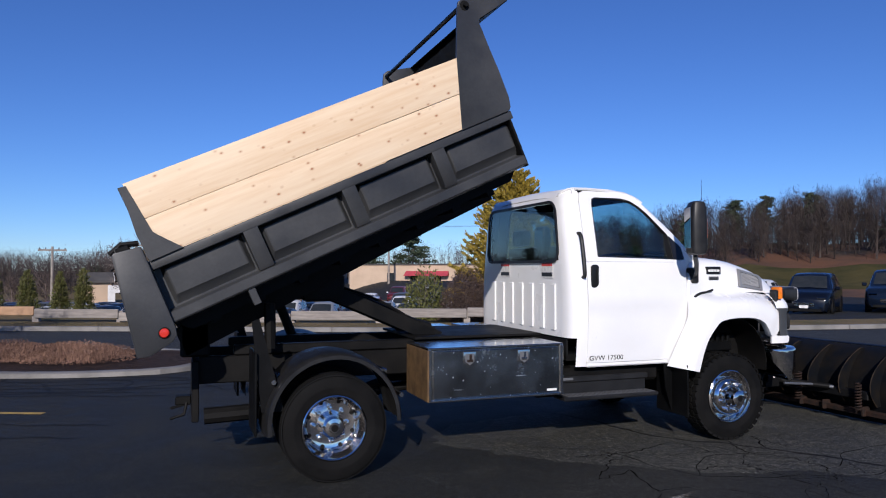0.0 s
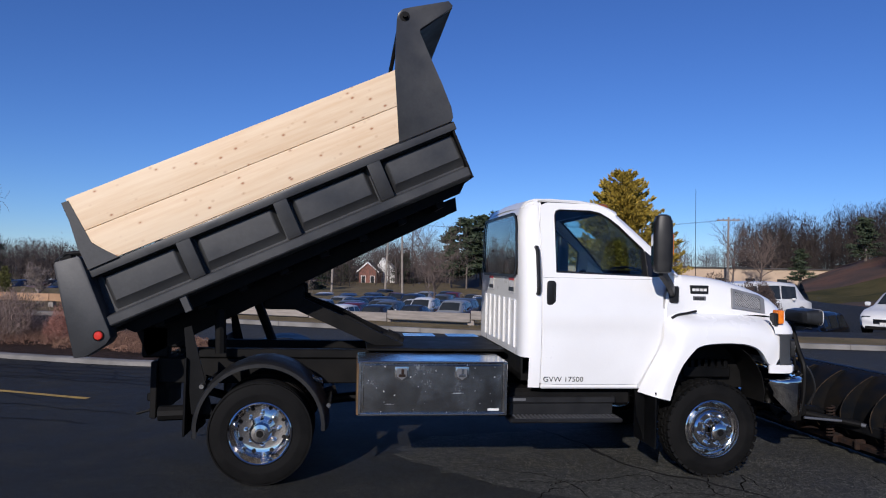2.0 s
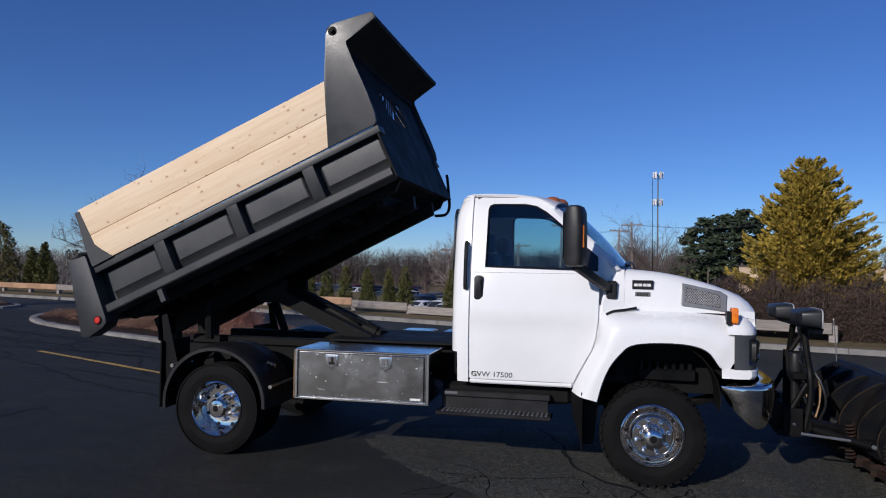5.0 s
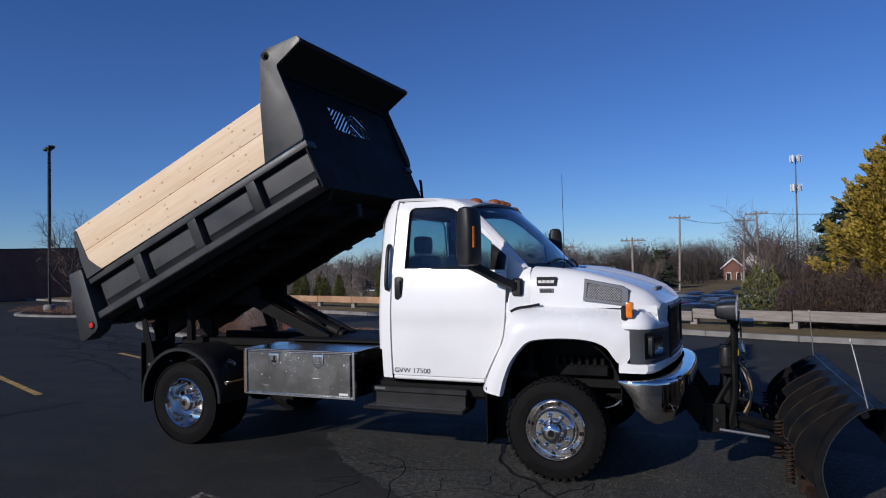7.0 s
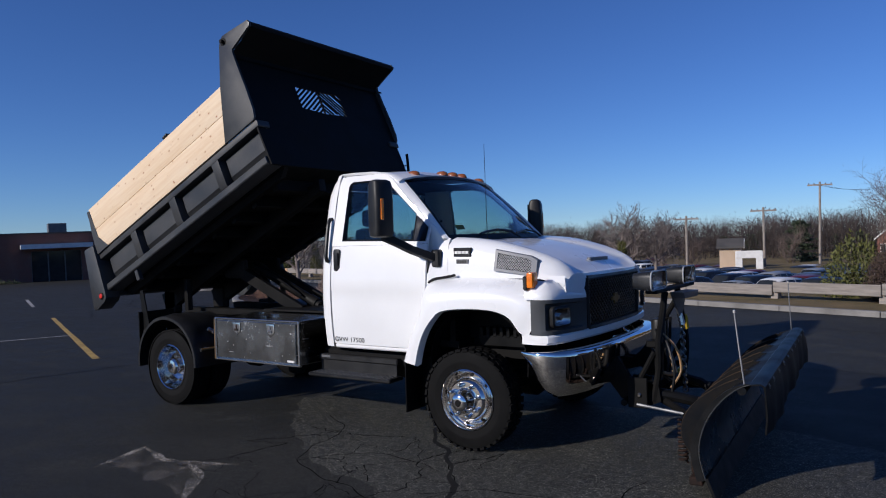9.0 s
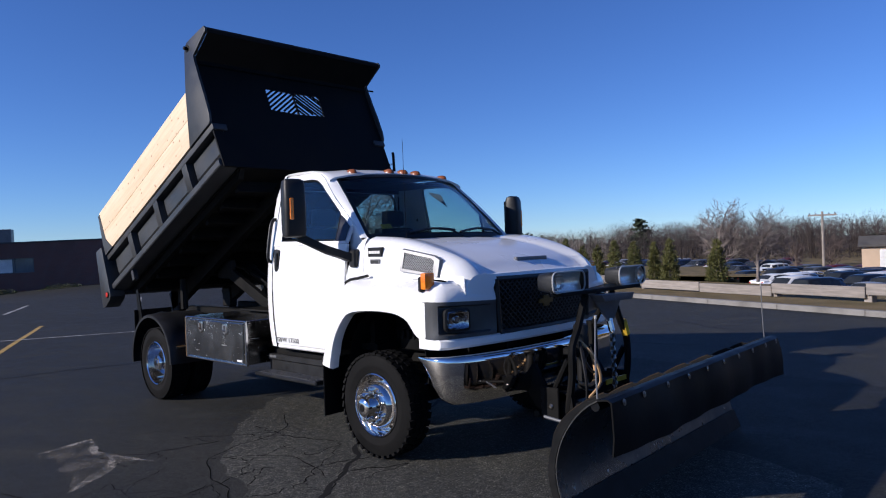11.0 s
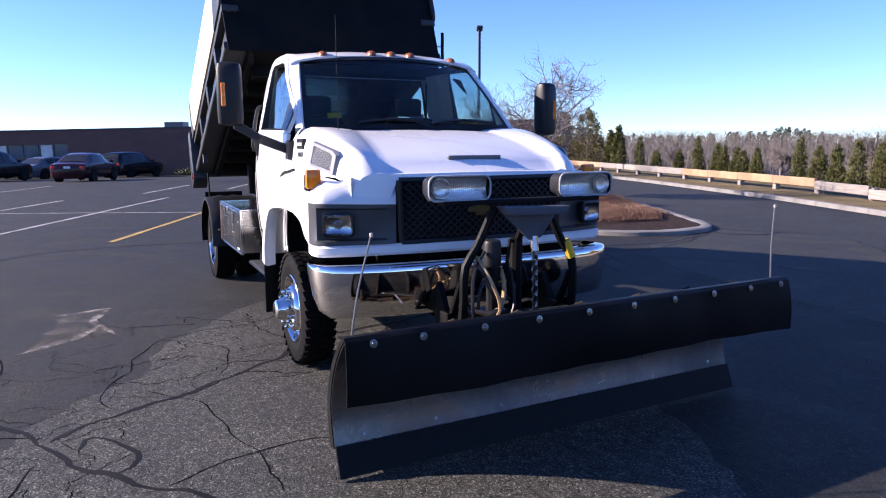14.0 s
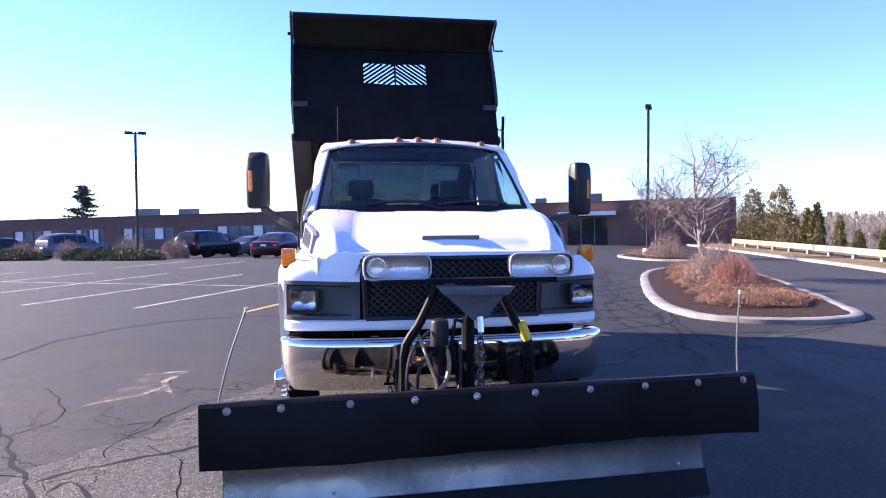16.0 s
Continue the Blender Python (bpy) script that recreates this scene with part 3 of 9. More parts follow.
box(bm, 2.335, 2.352, -0.78, 0.78, 2.415, 2.47)
for s in (-1, 1):
    box(bm, 2.318, 2.335, min(s * 0.79, s * 0.80), max(s * 0.79, s * 0.80), 1.832, 2.38)
box(bm, 2.36, 3.08, -0.82, 0.82, 2.452, 2.468)
part("cab_lining", bm, TRIMDARK, cab, "dark grey cab lining")

# pillars beside the windshield, cowl
def pillar_foot(s):
    return Vector((3.835, s * 0.998, 1.862)), Vector((3.195, s * 0.850, 2.485))


for s in (-1, 1):
    bm = bmesh.new()
    lo, hi = pillar_foot(s)
    rear = curve([(3.07, 0, 2.512), (3.16, 0, 2.458), (3.38, 0, 2.248), (3.57, 0, 2.068), (3.645, 0, 1.995), (3.80, 0, 1.862)], 13)
    rows = []
    for k, d in enumerate(rear):
        d.y = s * (y_side(d.z) - 0.006 - 0.055 * (max(0.0, d.x - 3.15) / 0.45) ** 2 * min(1.0, max(0.0, (d.z - 1.82) / 0.25)))
        f = hi.lerp(lo, k / 12) + Vector((0.010, s * 0.006, 0.010)) * math.sin(math.pi * k / 12)
        rows.append([d, d.lerp(f, 0.5) + Vector((0.003, s * 0.004, 0.003)), f + Vector((-0.004, s * 0.002, 0.0)), f + Vector((0.004, -s * 0.012, 0.002)), f + Vector((-0.01, -s * 0.035, -0.02)), d + Vector((0, -s * 0.03, -0.02))])
    loft(bm, rows, close=True)
    part("pillar", bm, WHITE, cab)
    bm = bmesh.new()                                    # cowl side, under the pillar's foot
    prism(bm, [(3.60, 1.36), (3.60, 2.02), (3.66, 2.005), (3.82, 1.86), (3.97, 1.80), (3.97, 1.45)], s * 0.965, s * 0.992, 0.008)
    part("cowl_side", bm, WHITE, cab)
    bm = bmesh.new()                                    # rounded fairing that carries on the line of the hood
    loft(bm, [[(xr, s * 0.98, z), (xr + 0.004, s * (yr - 0.012), z), (xr + 0.02, s * yr, z), (3.76 + 0.3 * (xr - 3.65), s * (0.6 * yf + 0.4 * yr), z), (3.862, s * yf, z)] for z, xr, yr, yf in ((1.40, 3.654, 1.108, 1.066), (1.50, 3.656, 1.104, 1.066), (1.58, 3.660, 1.095, 1.065), (1.66, 3.680, 1.078, 1.062), (1.74, 3.715, 1.056, 1.052), (1.80, 3.752, 1.034, 1.036), (1.84, 3.785, 1.012, 1.015), (1.866, 3.82, 0.99, 0.99))])
    part("cowl_fairing", bm, WHITE, cab)
bm = bmesh.new()
rows = []
for k in range(13):
    y = -0.96 + 1.92 * k / 12
    bow = 0.15 * (1 - (y / 0.96) ** 2)
    rows.append([(3.79 + bow, y, 1.83), (3.82 + bow, y, 1.858), (3.86 + bow, y, 1.845), (3.95 + bow * 0.75, y, 1.80)])
loft(bm, rows)
thick(bm, 0.01)
part("cowl", bm, PLASTIC, cab, "black plastic cowl under the windshield")

def screen(u, v, out=0.0):
    """A place on the windshield: u from -1 to 1 across, v from 0 at the foot to 1 at the top."""
    lo = Vector((3.812 + 0.16 * (1 - u * u), 0.982 * u, 1.855))
    hi = Vector((3.19 + 0.14 * (1 - u * u), 0.835 * u, 2.468 + 0.045 * (1 - u * u)))
    return lo.lerp(hi, v) + Vector((0.022, 0, 0.022)) * math.sin(math.pi * v) * (1 - 0.6 * u * u) + Vector((0.7, 0, 0.7)) * out


bm = bmesh.new()
loft(bm, [[screen(-1 + u / 8, v / 6) for u in range(17)] for v in range(7)])
thick(bm, 0.006)
part("windshield", bm, CABGLASS, cab, "tinted curved windshield")
bm = bmesh.new()                                        # black band round the windshield
for e in range(4):
    rows = []
    for k in range(17):
        t = k / 16
        ends = {0: [(-1 + 2 * t, 0.0), (-1 + 2 * t, 0.06)], 1: [(-1 + 2 * t, 1.0), (-1 + 2 * t, 0.95)], 2: [(-1, t), (-0.955, t)], 3: [(1, t), (0.955, t)]}[e]
        rows.append([screen(u, v, 0.006) for u, v in ends])
    loft(bm, rows)
thick(bm, 0.004)
part("windshield_band", bm, PLASTIC, cab, "black band round the windshield")
for y0, y1, yy in ((-0.55, 0.05, 0), (0.12, 0.78, 0)):  # wipers
    bm = bmesh.new()
    tube(bm, [screen(y0 + (y1 - y0) * k / 6, 0.05 + 0.05 * math.sin(k / 6 * 2.6), 0.018) for k in range(7)], 0.012, 6)
    tube(bm, [screen(y1 + 0.06, -0.02, 0.03), screen(y1 - 0.1, 0.05, 0.045), screen((y0 + y1) / 2, 0.09, 0.03)], 0.011, 6)
    part("wiper", bm, PLASTIC, cab, "black windshield wiper")
bm = bmesh.new()
q = [screen(u, v, -0.008) for u, v in ((-0.79, 0.14), (-0.68, 0.14), (-0.68, 0.205), (-0.79, 0.205))]
bm.faces.new([bm.verts.new(p) for p in q])
part("sticker", bm, YELLOW, cab, "yellow inspection sticker inside the glass")

# doors
def door(s):
    y_at = lambda z: s * (y_side(z) + 0.004)
    bm = bmesh.new()
    rows = []
    for z in (0.845, 0.87, 0.95, 1.05, 1.15, 1.25, 1.37, 1.39, 1.5, 1.65, 1.75, 1.82):
        xf = lerp(z, (0.845, 3.425), (0.95, 3.475), (1.05, 3.53), (1.15, 3.585), (1.25, 3.615), (1.4, 3.635), (1.85, 3.65))
        yy = y_at(z) + (s * 0.006 if z > 1.38 else 0)
        rows.append([(2.482 + (xf - 2.482) * k / 8, yy - s * (0.012 if k in (0, 8) else 0), z) for k in range(9)])
    loft(bm, rows)
    thick(bm, 0.03)
    over = max(s * v.co.y for v in bm.verts) - max(s * p[1] for r in rows for p in r)
    bmesh.ops.translate(bm, verts=bm.verts, vec=(0, -s * over, 0))
    d = part("door", bm, WHITE, truck, "white painted cab door")
    bm = bmesh.new()
    outer = [(2.482, 1.822), (2.484, 2.43), (2.50, 2.505), (2.56, 2.53), (2.95, 2.525), (3.08, 2.508), (3.16, 2.462), (3.38, 2.252), (3.57, 2.072), (3.645, 2.01), (3.645, 1.822)]
    hole = [(2.612, 1.868), (2.617, 2.41), (2.633, 2.450), (2.67, 2.466), (2.97, 2.464), (3.07, 2.444), (3.16, 2.392), (3.25, 2.318), (3.485, 2.105), (3.49, 1.848)]
    tuck = lambda x, z: s * 0.055 * (max(0.0, x - 3.15) / 0.45) ** 2 * min(1.0, max(0.0, (z - 1.82) / 0.25))
    holed(bm, outer, [hole], lambda x, z: y_at(z) + s * 0.005 - tuck(x, z), -s * 0.035)
    part("window_frame", bm, WHITE, d)
    sink = lambda z: 0.012 + 0.040 * (2.462 - z) / 0.59    # the pane stands more upright than the frame
    bm = bmesh.new()
    for h in (hole,):
        c = Vector((sum(p[0] for p in h) / len(h), sum(p[1] for p in h) / len(h)))
        n = len(h)
        a = [bm.verts.new((x, y_at(z) + s * 0.007 - tuck(x, z), z)) for x, z in h]
        ins = [Vector(p) + (c - Vector(p)).normalized() * 0.018 for p in h]
        b = [bm.verts.new((p.x, y_at(p.y) - tuck(p.x, p.y) - s * sink(p.y), p.y)) for p in ins]
        for i in range(n):
            bm.faces.new((a[i], a[(i + 1) % n], b[(i + 1) % n], b[i]))
    thick(bm, 0.004)
    part("seal", bm, PLASTIC, d, "black rubber window seal")
    for h, nm in ((hole, "window"),):
        bm = bmesh.new()
        vs = [bm.verts.new((x, y_at(z) - tuck(x, z) - s * sink(z), z)) for x, z in h]
        bm.faces.new(vs)
        r = bmesh.ops.extrude_face_region(bm, geom=bm.faces[:])
        bmesh.ops.translate(bm, verts=[v for v in r["geom"] if isinstance(v, bmesh.types.BMVert)], vec=(0, -s * 0.005, 0))
        part(nm, bm, DOORGLASS, d, "tinted door glass")
    bm = bmesh.new()                                    # corner panel ahead of the glass, edged with a bright strip
    sail = [(3.502, 1.846), (3.498, 2.085), (3.565, 2.032), (3.632, 1.975), (3.632, 1.846)]
    a = [bm.verts.new((x, y_at(z) + s * 0.009 - tuck(x, z), z)) for x, z in sail]
    bm.faces.new(a)
    thick(bm, 0.006)
    part("corner_panel", bm, GLOSSBLACK, d, "glossy black corner panel ahead of the glass")
    bm = bmesh.new()
    tube(bm, [(x, y_at(z) + s * 0.012 - tuck(x, z), z) for x, z in ((3.494, 1.85), (3.492, 1.96), (3.490, 2.085))], 0.006, 6)
    part("glass_run", bm, PLASTIC, d, "black upright of the window")
    bm = bmesh.new()                                    # pull handle in its recess
    prism(bm, [(x + 2.561, z + 1.68) for x, z in round_box(0.085, 0.225, 0.03)], y_at(1.68) - s * 0.004, y_at(1.68) + s * 0.012, 0.005)
    hd = part("door_handle", bm, PLASTIC, d, "black plastic door handle")
    bm = bmesh.new()
    box(bm, 2.575, 2.592, min(y_at(1.68), y_at(1.68) + s * 0.03), max(y_at(1.68), y_at(1.68) + s * 0.03), 1.62, 1.755, 0.007)
    part("handle_grip", bm, PLASTIC, d, "black handle grip")
    return d


def grab_bar(s):
    bm = bmesh.new()
    tube(bm, curve([(2.437, s * 1.075, 1.668), (2.437, s * 1.122, 1.695), (2.435, s * 1.100, 1.89), (2.433, s * 1.058, 2.075), (2.431, s * 1.0, 2.098)], 14), 0.019, 8)
    part("grab_bar", bm, PLASTIC, cab, "black grab bar behind the door")


for s in (-1, 1):
    d = door(s)
    grab_bar(s)
    rot = 0 if s < 0 else 180
    x0 = 2.497 if s < 0 else 2.868
    words("weight_lettering", "GVW 17500", 0.066, pose(x0, s * (y_side(0.868) + 0.0062), 0.868, 96, 0, rot), INK, d, "small black weight lettering", 1.13)

# mirrors on bracket arms
def mirror(s):
    ym, sink = (1.485, 0.0) if s < 0 else (1.61, 0.07)
    bm = bmesh.new()
    rows = []
    for z, w, dd in ((1.885, 0.07, 0.05), (1.90, 0.095, 0.075), (1.95, 0.10, 0.085), (2.2, 0.10, 0.088), (2.34, 0.098, 0.08), (2.385, 0.09, 0.062), (2.40, 0.06, 0.035)):
        rows.append([(3.445 + dd * math.copysign(abs(math.cos(t)) ** 0.55, math.cos(t)) * (1.0 if math.cos(t) > 0 else 0.95), s * ym + w * math.copysign(abs(math.sin(t)) ** 0.45, math.sin(t)), z) for t in (2 * math.pi * k / 20 for k in range(20))])
    vs = loft(bm, rows, close=True)
    bm.faces.new(vs[0]), bm.faces.new(vs[-1])
    toe = pose(3.445, s * ym, 0, 0, 0, 17 * s) @ pose(-3.445, -s * ym, 0)
    bmesh.ops.transform(bm, matrix=toe, verts=bm.verts)
    bmesh.ops.translate(bm, verts=bm.verts, vec=(0, 0, -sink))
    mi = part("side_mirror", bm, PLASTIC, truck, "black plastic towing mirror with amber marker", 40)
    bm = bmesh.new()
    box(bm, 3.359, 3.364, s * ym - 0.075, s * ym + 0.075, 1.95, 2.34, 0.002)
    bmesh.ops.transform(bm, matrix=toe, verts=bm.verts)
    bmesh.ops.translate(bm, verts=bm.verts, vec=(0, 0, -sink))
    part("mirror_glass", bm, MIRROR, mi, "silver mirror glass")
    bm = bmesh.new()
    box(bm, 3.500, 3.536, s * (ym + 0.040) - 0.019, s * (ym + 0.040) + 0.019, 2.04, 2.23, 0.007)
    bmesh.ops.transform(bm, matrix=toe, verts=bm.verts)
    bmesh.ops.translate(bm, verts=bm.verts, vec=(0, 0, -sink))
    part("marker", bm, ORANGELENS, mi, "amber marker lens")
    bm = bmesh.new()
    arm = [(3.445, s * (ym - 0.02), 1.90 - sink), (3.50, s * (ym - 0.08), 1.865 - sink), (3.62, s * 1.28, 1.775), (3.73, s * 1.11, 1.70), (3.75, s * 1.04, 1.70)]
    rows = []
    for p in arm:
        rows.append([Vector(p) + Vector(v) for v in ((-0.022, 0, -0.042), (0.022, 0, -0.036), (0.026, 0, 0.03), (-0.018, 0, 0.042))])
    vs = loft(bm, rows, close=True)
    bm.faces.new(vs[0]), bm.faces.new(vs[-1])
    box(bm, 3.705, 3.80, min(s * 1.0, s * 1.105), max(s * 1.0, s * 1.105), 1.605, 1.765, 0.015)
    part("mirror_arm", bm, PLASTIC, mi, "black mirror bracket arm")


for s in (-1, 1):
    mirror(s)

# roof marker lamps and aerial
for y in (-0.62, -0.17, 0.02, 0.21, 0.66):
    bm = bmesh.new()
    x = 3.24 - 0.12 * y * y
    lathe(bm, [(0.062, 0.0), (0.06, 0.016), (0.046, 0.036), (0.022, 0.046), (0, 0.048)], 16, pose(x, y, 2.535 - 0.06 * y * y) @ Matrix.Diagonal((1.2, 0.75, 1, 1)))
    part("roof_marker_lamp", bm, ROOFLENS, truck, "amber roof marker lamp")
bm = bmesh.new()
tube(bm, [(4.12, -0.775, 1.82), (4.115, -0.775, 2.2), (4.11, -0.775, 2.72)], 0.0035, 5, 0.002)
part("aerial", bm, BLACK, truck, "thin black whip aerial")

# hood: flat middle, raised shoulders, sides down to the fender step
def hood_c(x):
    return lerp(x, (3.86, 1.85), (4.2, 1.825), (4.5, 1.756), (4.75, 1.672), (4.9, 1.598), (4.98, 1.526))


def hood_s(x):
    return lerp(x, (3.86, 1.872), (4.1, 1.858), (4.3, 1.825), (4.5, 1.775), (4.65, 1.727), (4.8, 1.665), (4.88, 1.61), (4.94, 1.53))


def hood_w(x):
    """Half width of the hood at its lower edge."""
    return lerp(x, (3.86, 1.065), (4.1, 1.062), (4.36, 1.052), (4.6, 1.015), (4.75, 0.985), (4.94, 0.96))


bm = bmesh.new()
rows = []
for x in (3.865, 3.90, 4.0, 4.15, 4.3, 4.45, 4.6, 4.72, 4.82, 4.89, 4.94):
    c, sh = hood_c(x + 0.08), hood_s(x)
    nose = lambda y: (x - 3.865) / 1.075 * 0.10 * (1 - (y / 1.05) ** 2) + (0.14 * (1 - (y / 1.0) ** 2) if x < 3.95 else 0.10 * (1 - (y / 1.0) ** 2) * max(0.0, (4.15 - x) / 0.25) if x < 4.15 else 0.0)
    f = lerp(x, (3.86, 0.0), (4.94, 1.0))
    k = 0.60 + 0.10 * f
    w = hood_w(x)
    half = [(0.0, c + 0.006), (0.35, c + 0.003), (k - 0.06, c), (k, c), (k + 0.03, c + 0.010), (k + 0.09, lerp(0.55, (0, c), (1, sh))), (min(k + 0.17, w - 0.17), sh - 0.006), (w - 0.14, sh), (w - 0.085, sh - 0.022), (w - 0.035, sh - 0.07), (w - 0.012, sh - 0.14), (w - 0.003, max(1.52, sh - 0.24)), (w, 1.50 - 0.05 * max(0.0, x - 4.7) / 0.24)]
    rows.append([(x + nose(y), -y, z) for y, z in half[::-1]] + [(x + nose(y), y, z) for y, z in half[1:]])
loft(bm, rows)
# nose: from the hood's front edge down to the grille top
front = rows[-1]
n2 = []
for x, y, z in front:
    n2.append((x + 0.012, y, min(z - 0.03, lerp(abs(y - 0.035), (0, 1.485), (0.675, 1.485), (0.71, 1.345), (1.05, 1.345)))))
loft(bm, [front, n2])
thick(bm, 0.012)
hood = part("hood", bm, WHITE, truck, "white sloping hood with raised shoulders", 40)
bm = bmesh.new()                                        # slot emblem on the hood
prism(bm, [(y + 0.045, x + 4.855) for y, x in round_box(0.45, 0.045, 0.02)], 1.612, 1.648, 0.006, Matrix(((0, 1, 0, 0), (1, 0, 0, 0), (0, 0, 1, 0), (0, 0, 0, 1))) , "xy")
part("hood_scoop", bm, GREYPL, hood, "grey slot in the hood")

# fenders round the front wheels
def fender(s):
    bm = bmesh.new()
    out = curve([(3.41, 1.078, 0.775), (3.476, 1.092, 0.92), (3.55, 1.105, 1.07), (3.636, 1.112, 1.25), (3.652, 1.105, 1.42), (3.72, 1.070, 1.505), (3.95, 1.062, 1.512), (4.4, 1.042, 1.502), (4.75, 0.985, 1.475), (4.865, 0.985, 1.44), (4.905, 1.03, 1.37)], 34)
    arch = curve([(3.632, 1.295, 0.73), (3.672, 1.30, 0.88), (3.735, 1.30, 1.03), (3.83, 1.30, 1.155), (3.925, 1.29, 1.226), (4.15, 1.262, 1.25), (4.40, 1.235, 1.238), (4.545, 1.215, 1.185), (4.62, 1.205, 1.09), (4.66, 1.19, 1.04), (4.72, 1.185, 1.035)], 34)
    rows = []
    for i, (o, a) in enumerate(zip(out, arch)):
        t = i / 33
        row = []
        for f in (0.0, 0.10, 0.22, 0.38, 0.56, 0.78, 0.93, 1.0):
            p = o.lerp(a, f)
            bulge = (1 - (1 - min(1.0, f / 0.6)) ** 2.2)
            p.y = o.y + (a.y - o.y) * bulge
            row.append((p.x, s * p.y, p.z))
        row.append((a.x + 0.004, s * (a.y - 0.03), a.z - 0.012))
        row.append((a.x + 0.01, s * (a.y - 0.09), a.z + 0.0))
        rows.append(row)
    loft(bm, rows)
    f = part("fender", bm, WHITE, truck, "white flared front fender", 50)
    bm = bmesh.new()                                    # front end below the lamp, wrapping to the bumper cover
    rows = []
    for z, xx in ((1.045, 4.91), (1.03, 4.93), (0.985, 4.93), (0.965, 4.91)):
        rows.append([(x + (xx - 4.92), s * y, z) for x, y in ((4.66, 1.185), (4.80, 1.20), (4.885, 1.185), (4.93, 1.14), (4.975, 0.98), (5.01, 0.70), (5.045, 0.35), (5.055, 0.0))])
    rows = [[(4.66 if k == 0 else q[0], q[1], q[2]) for k, q in enumerate(r)] for r in rows]
    loft(bm, rows)
    thick(bm, 0.02)
    part("lower_panel", bm, WHITE, f)
    # grey lamp surround
    bm = bmesh.new()
    plan = [(4.755, 1.205), (4.83, 1.205), (4.885, 1.185), (4.93, 1.13), (4.965, 1.0), (4.99, 0.88), (5.01, 0.72), (5.018, 0.655 if s < 0 else 0.72)][:7 if s > 0 else 8]
    top = lambda y: lerp(y, (0.7, 1.32), (1.21, 1.335))
    lo = 1.045
    deep = (0.0, 0.0, 0.012, 0.045, 0.058, 0.045, 0.012, 0.0)
    rows = [[(x - e * f, s * (y - 0.3 * e * f), lo + (top(y) - lo) * g) for (x, y), e in zip(plan, deep)] for g, f in ((0, 0), (0.10, 0), (0.15, 1), (0.85, 1), (0.90, 0), (1.0, 0))]
    loft(bm, rows)
    thick(bm, 0.01)
    part("lamp_surround", bm, LAMPTRIM, f, "satin grey headlamp surround")
    bm = bmesh.new()                                    # white nose panel over the lamp
    rows = []
    for up, back in ((0.0, 0.0), (0.02, 0.0), (0.06, 0.012), (0.11, 0.045), (0.15, 0.10)):
        rows.append([(x - back * (0.5 if k < 2 else 1.0), s * (y - back * (1.0 if k < 4 else 0.4)), top(y) + up) for k, (x, y) in enumerate([(4.70, 1.205)] + plan)])
    loft(bm, rows)
    part("nose_panel", bm, WHITE, f)
    bm = bmesh.new()                                    # headlamp
    m = look((4.932, s * 1.045, 1.19), (5.6, s * 1.25, 1.19)) @ Matrix.Diagonal((1, 1, -1, 1))
    ro_, ri_ = round_box(0.225, 0.175, 0.035, 5), round_box(0.19, 0.14, 0.025, 5)
    loft(bm, [[m @ Vector((x, y, z)) for x, y in ring] for ring, z in ((ro_, 0.0), (ro_, 0.034), (ri_, 0.040), (ri_, 0.004))], close=True)
    bm.faces.new([bm.verts.new(m @ Vector((x, y, 0.005))) for x, y in ri_])
    part("headlamp_rim", bm, PLASTIC, f, "black headlamp rim")
    bm = bmesh.new()
    outline = lambda w, h, r, z: [m @ Vector((x, y, z)) for x, y in round_box(w, h, r, 5)]
    vs = loft(bm, [outline(0.19, 0.14, 0.025, 0.0375), outline(0.165, 0.125, 0.04, 0.022), outline(0.12, 0.10, 0.045, 0.012), outline(0.06, 0.06, 0.028, 0.0095), outline(0.045, 0.045, 0.02, 0.026)], close=True)
    bm.faces.new(vs[-1])
    part("reflector", bm, HEADSILVER, f, "silver reflector")
    bm = bmesh.new()
    prism(bm, round_box(0.19, 0.14, 0.025), 0.038, 0.046, 0.004, m, "xy")
    part("headlamp", bm, CLEARLENS, f, "clear headlamp lens")
    bm = bmesh.new()                                    # amber turn lamp on its stalk
    y = s * 1.165
    box(bm, 4.728, 4.785, y - 0.052, y + 0.052, 1.43, 1.56, 0.014, 2)
    part("turn_lamp", bm, ORANGELENS, f, "amber turn lamp standing on the fender")
    bm = bmesh.new()
    box(bm, 4.69, 4.735, y - 0.05, y + 0.045, 1.41, 1.53, 0.012)
    part("lamp_base", bm, PLASTIC, f)
    bm = bmesh.new()                                    # hood latch
    tube(bm, curve([(3.705, s * 1.145, 1.468), (3.77, s * 1.14, 1.500), (3.86, s * 1.125, 1.512), (3.965, s * 1.10, 1.532)], 10), 0.013, 6)
    part("hood_latch", bm, PLASTIC, f, "black rubber hood latch")
    bm = bmesh.new()                                    # mud flap behind the wheel
    prism(bm, [(3.40, 0.80), (3.66, 0.75), (3.60, 0.30), (3.50, 0.30), (3.42, 0.55)], s * 1.02, s * 1.035)
    box(bm, 3.50, 3.515, min(s * 0.78, s * 1.275), max(s * 0.78, s * 1.275), 0.29, 0.80, 0.004)
    part("mud_flap", bm, MATTE, f, "black rubber mud flap")
    bm = bmesh.new()                                    # wheel housing
    rows = []
    for k in range(15):
        a = radians(-10 + 200 * k / 14)
        p = (4.17 - 0.50 * math.cos(a), 0.76 + 0.50 * math.sin(a))
        rows.append([(p[0], s * 1.10, p[1]), (p[0], s * 0.70, p[1])])
    loft(bm, rows)
    box(bm, 3.66, 4.75, min(s * 0.66, s * 0.70), max(s * 0.66, s * 0.70), 0.75, 1.45)
    thick(bm, 0.006)
    part("wheel_housing", bm, BLACK, f, "black inner wheel housing")
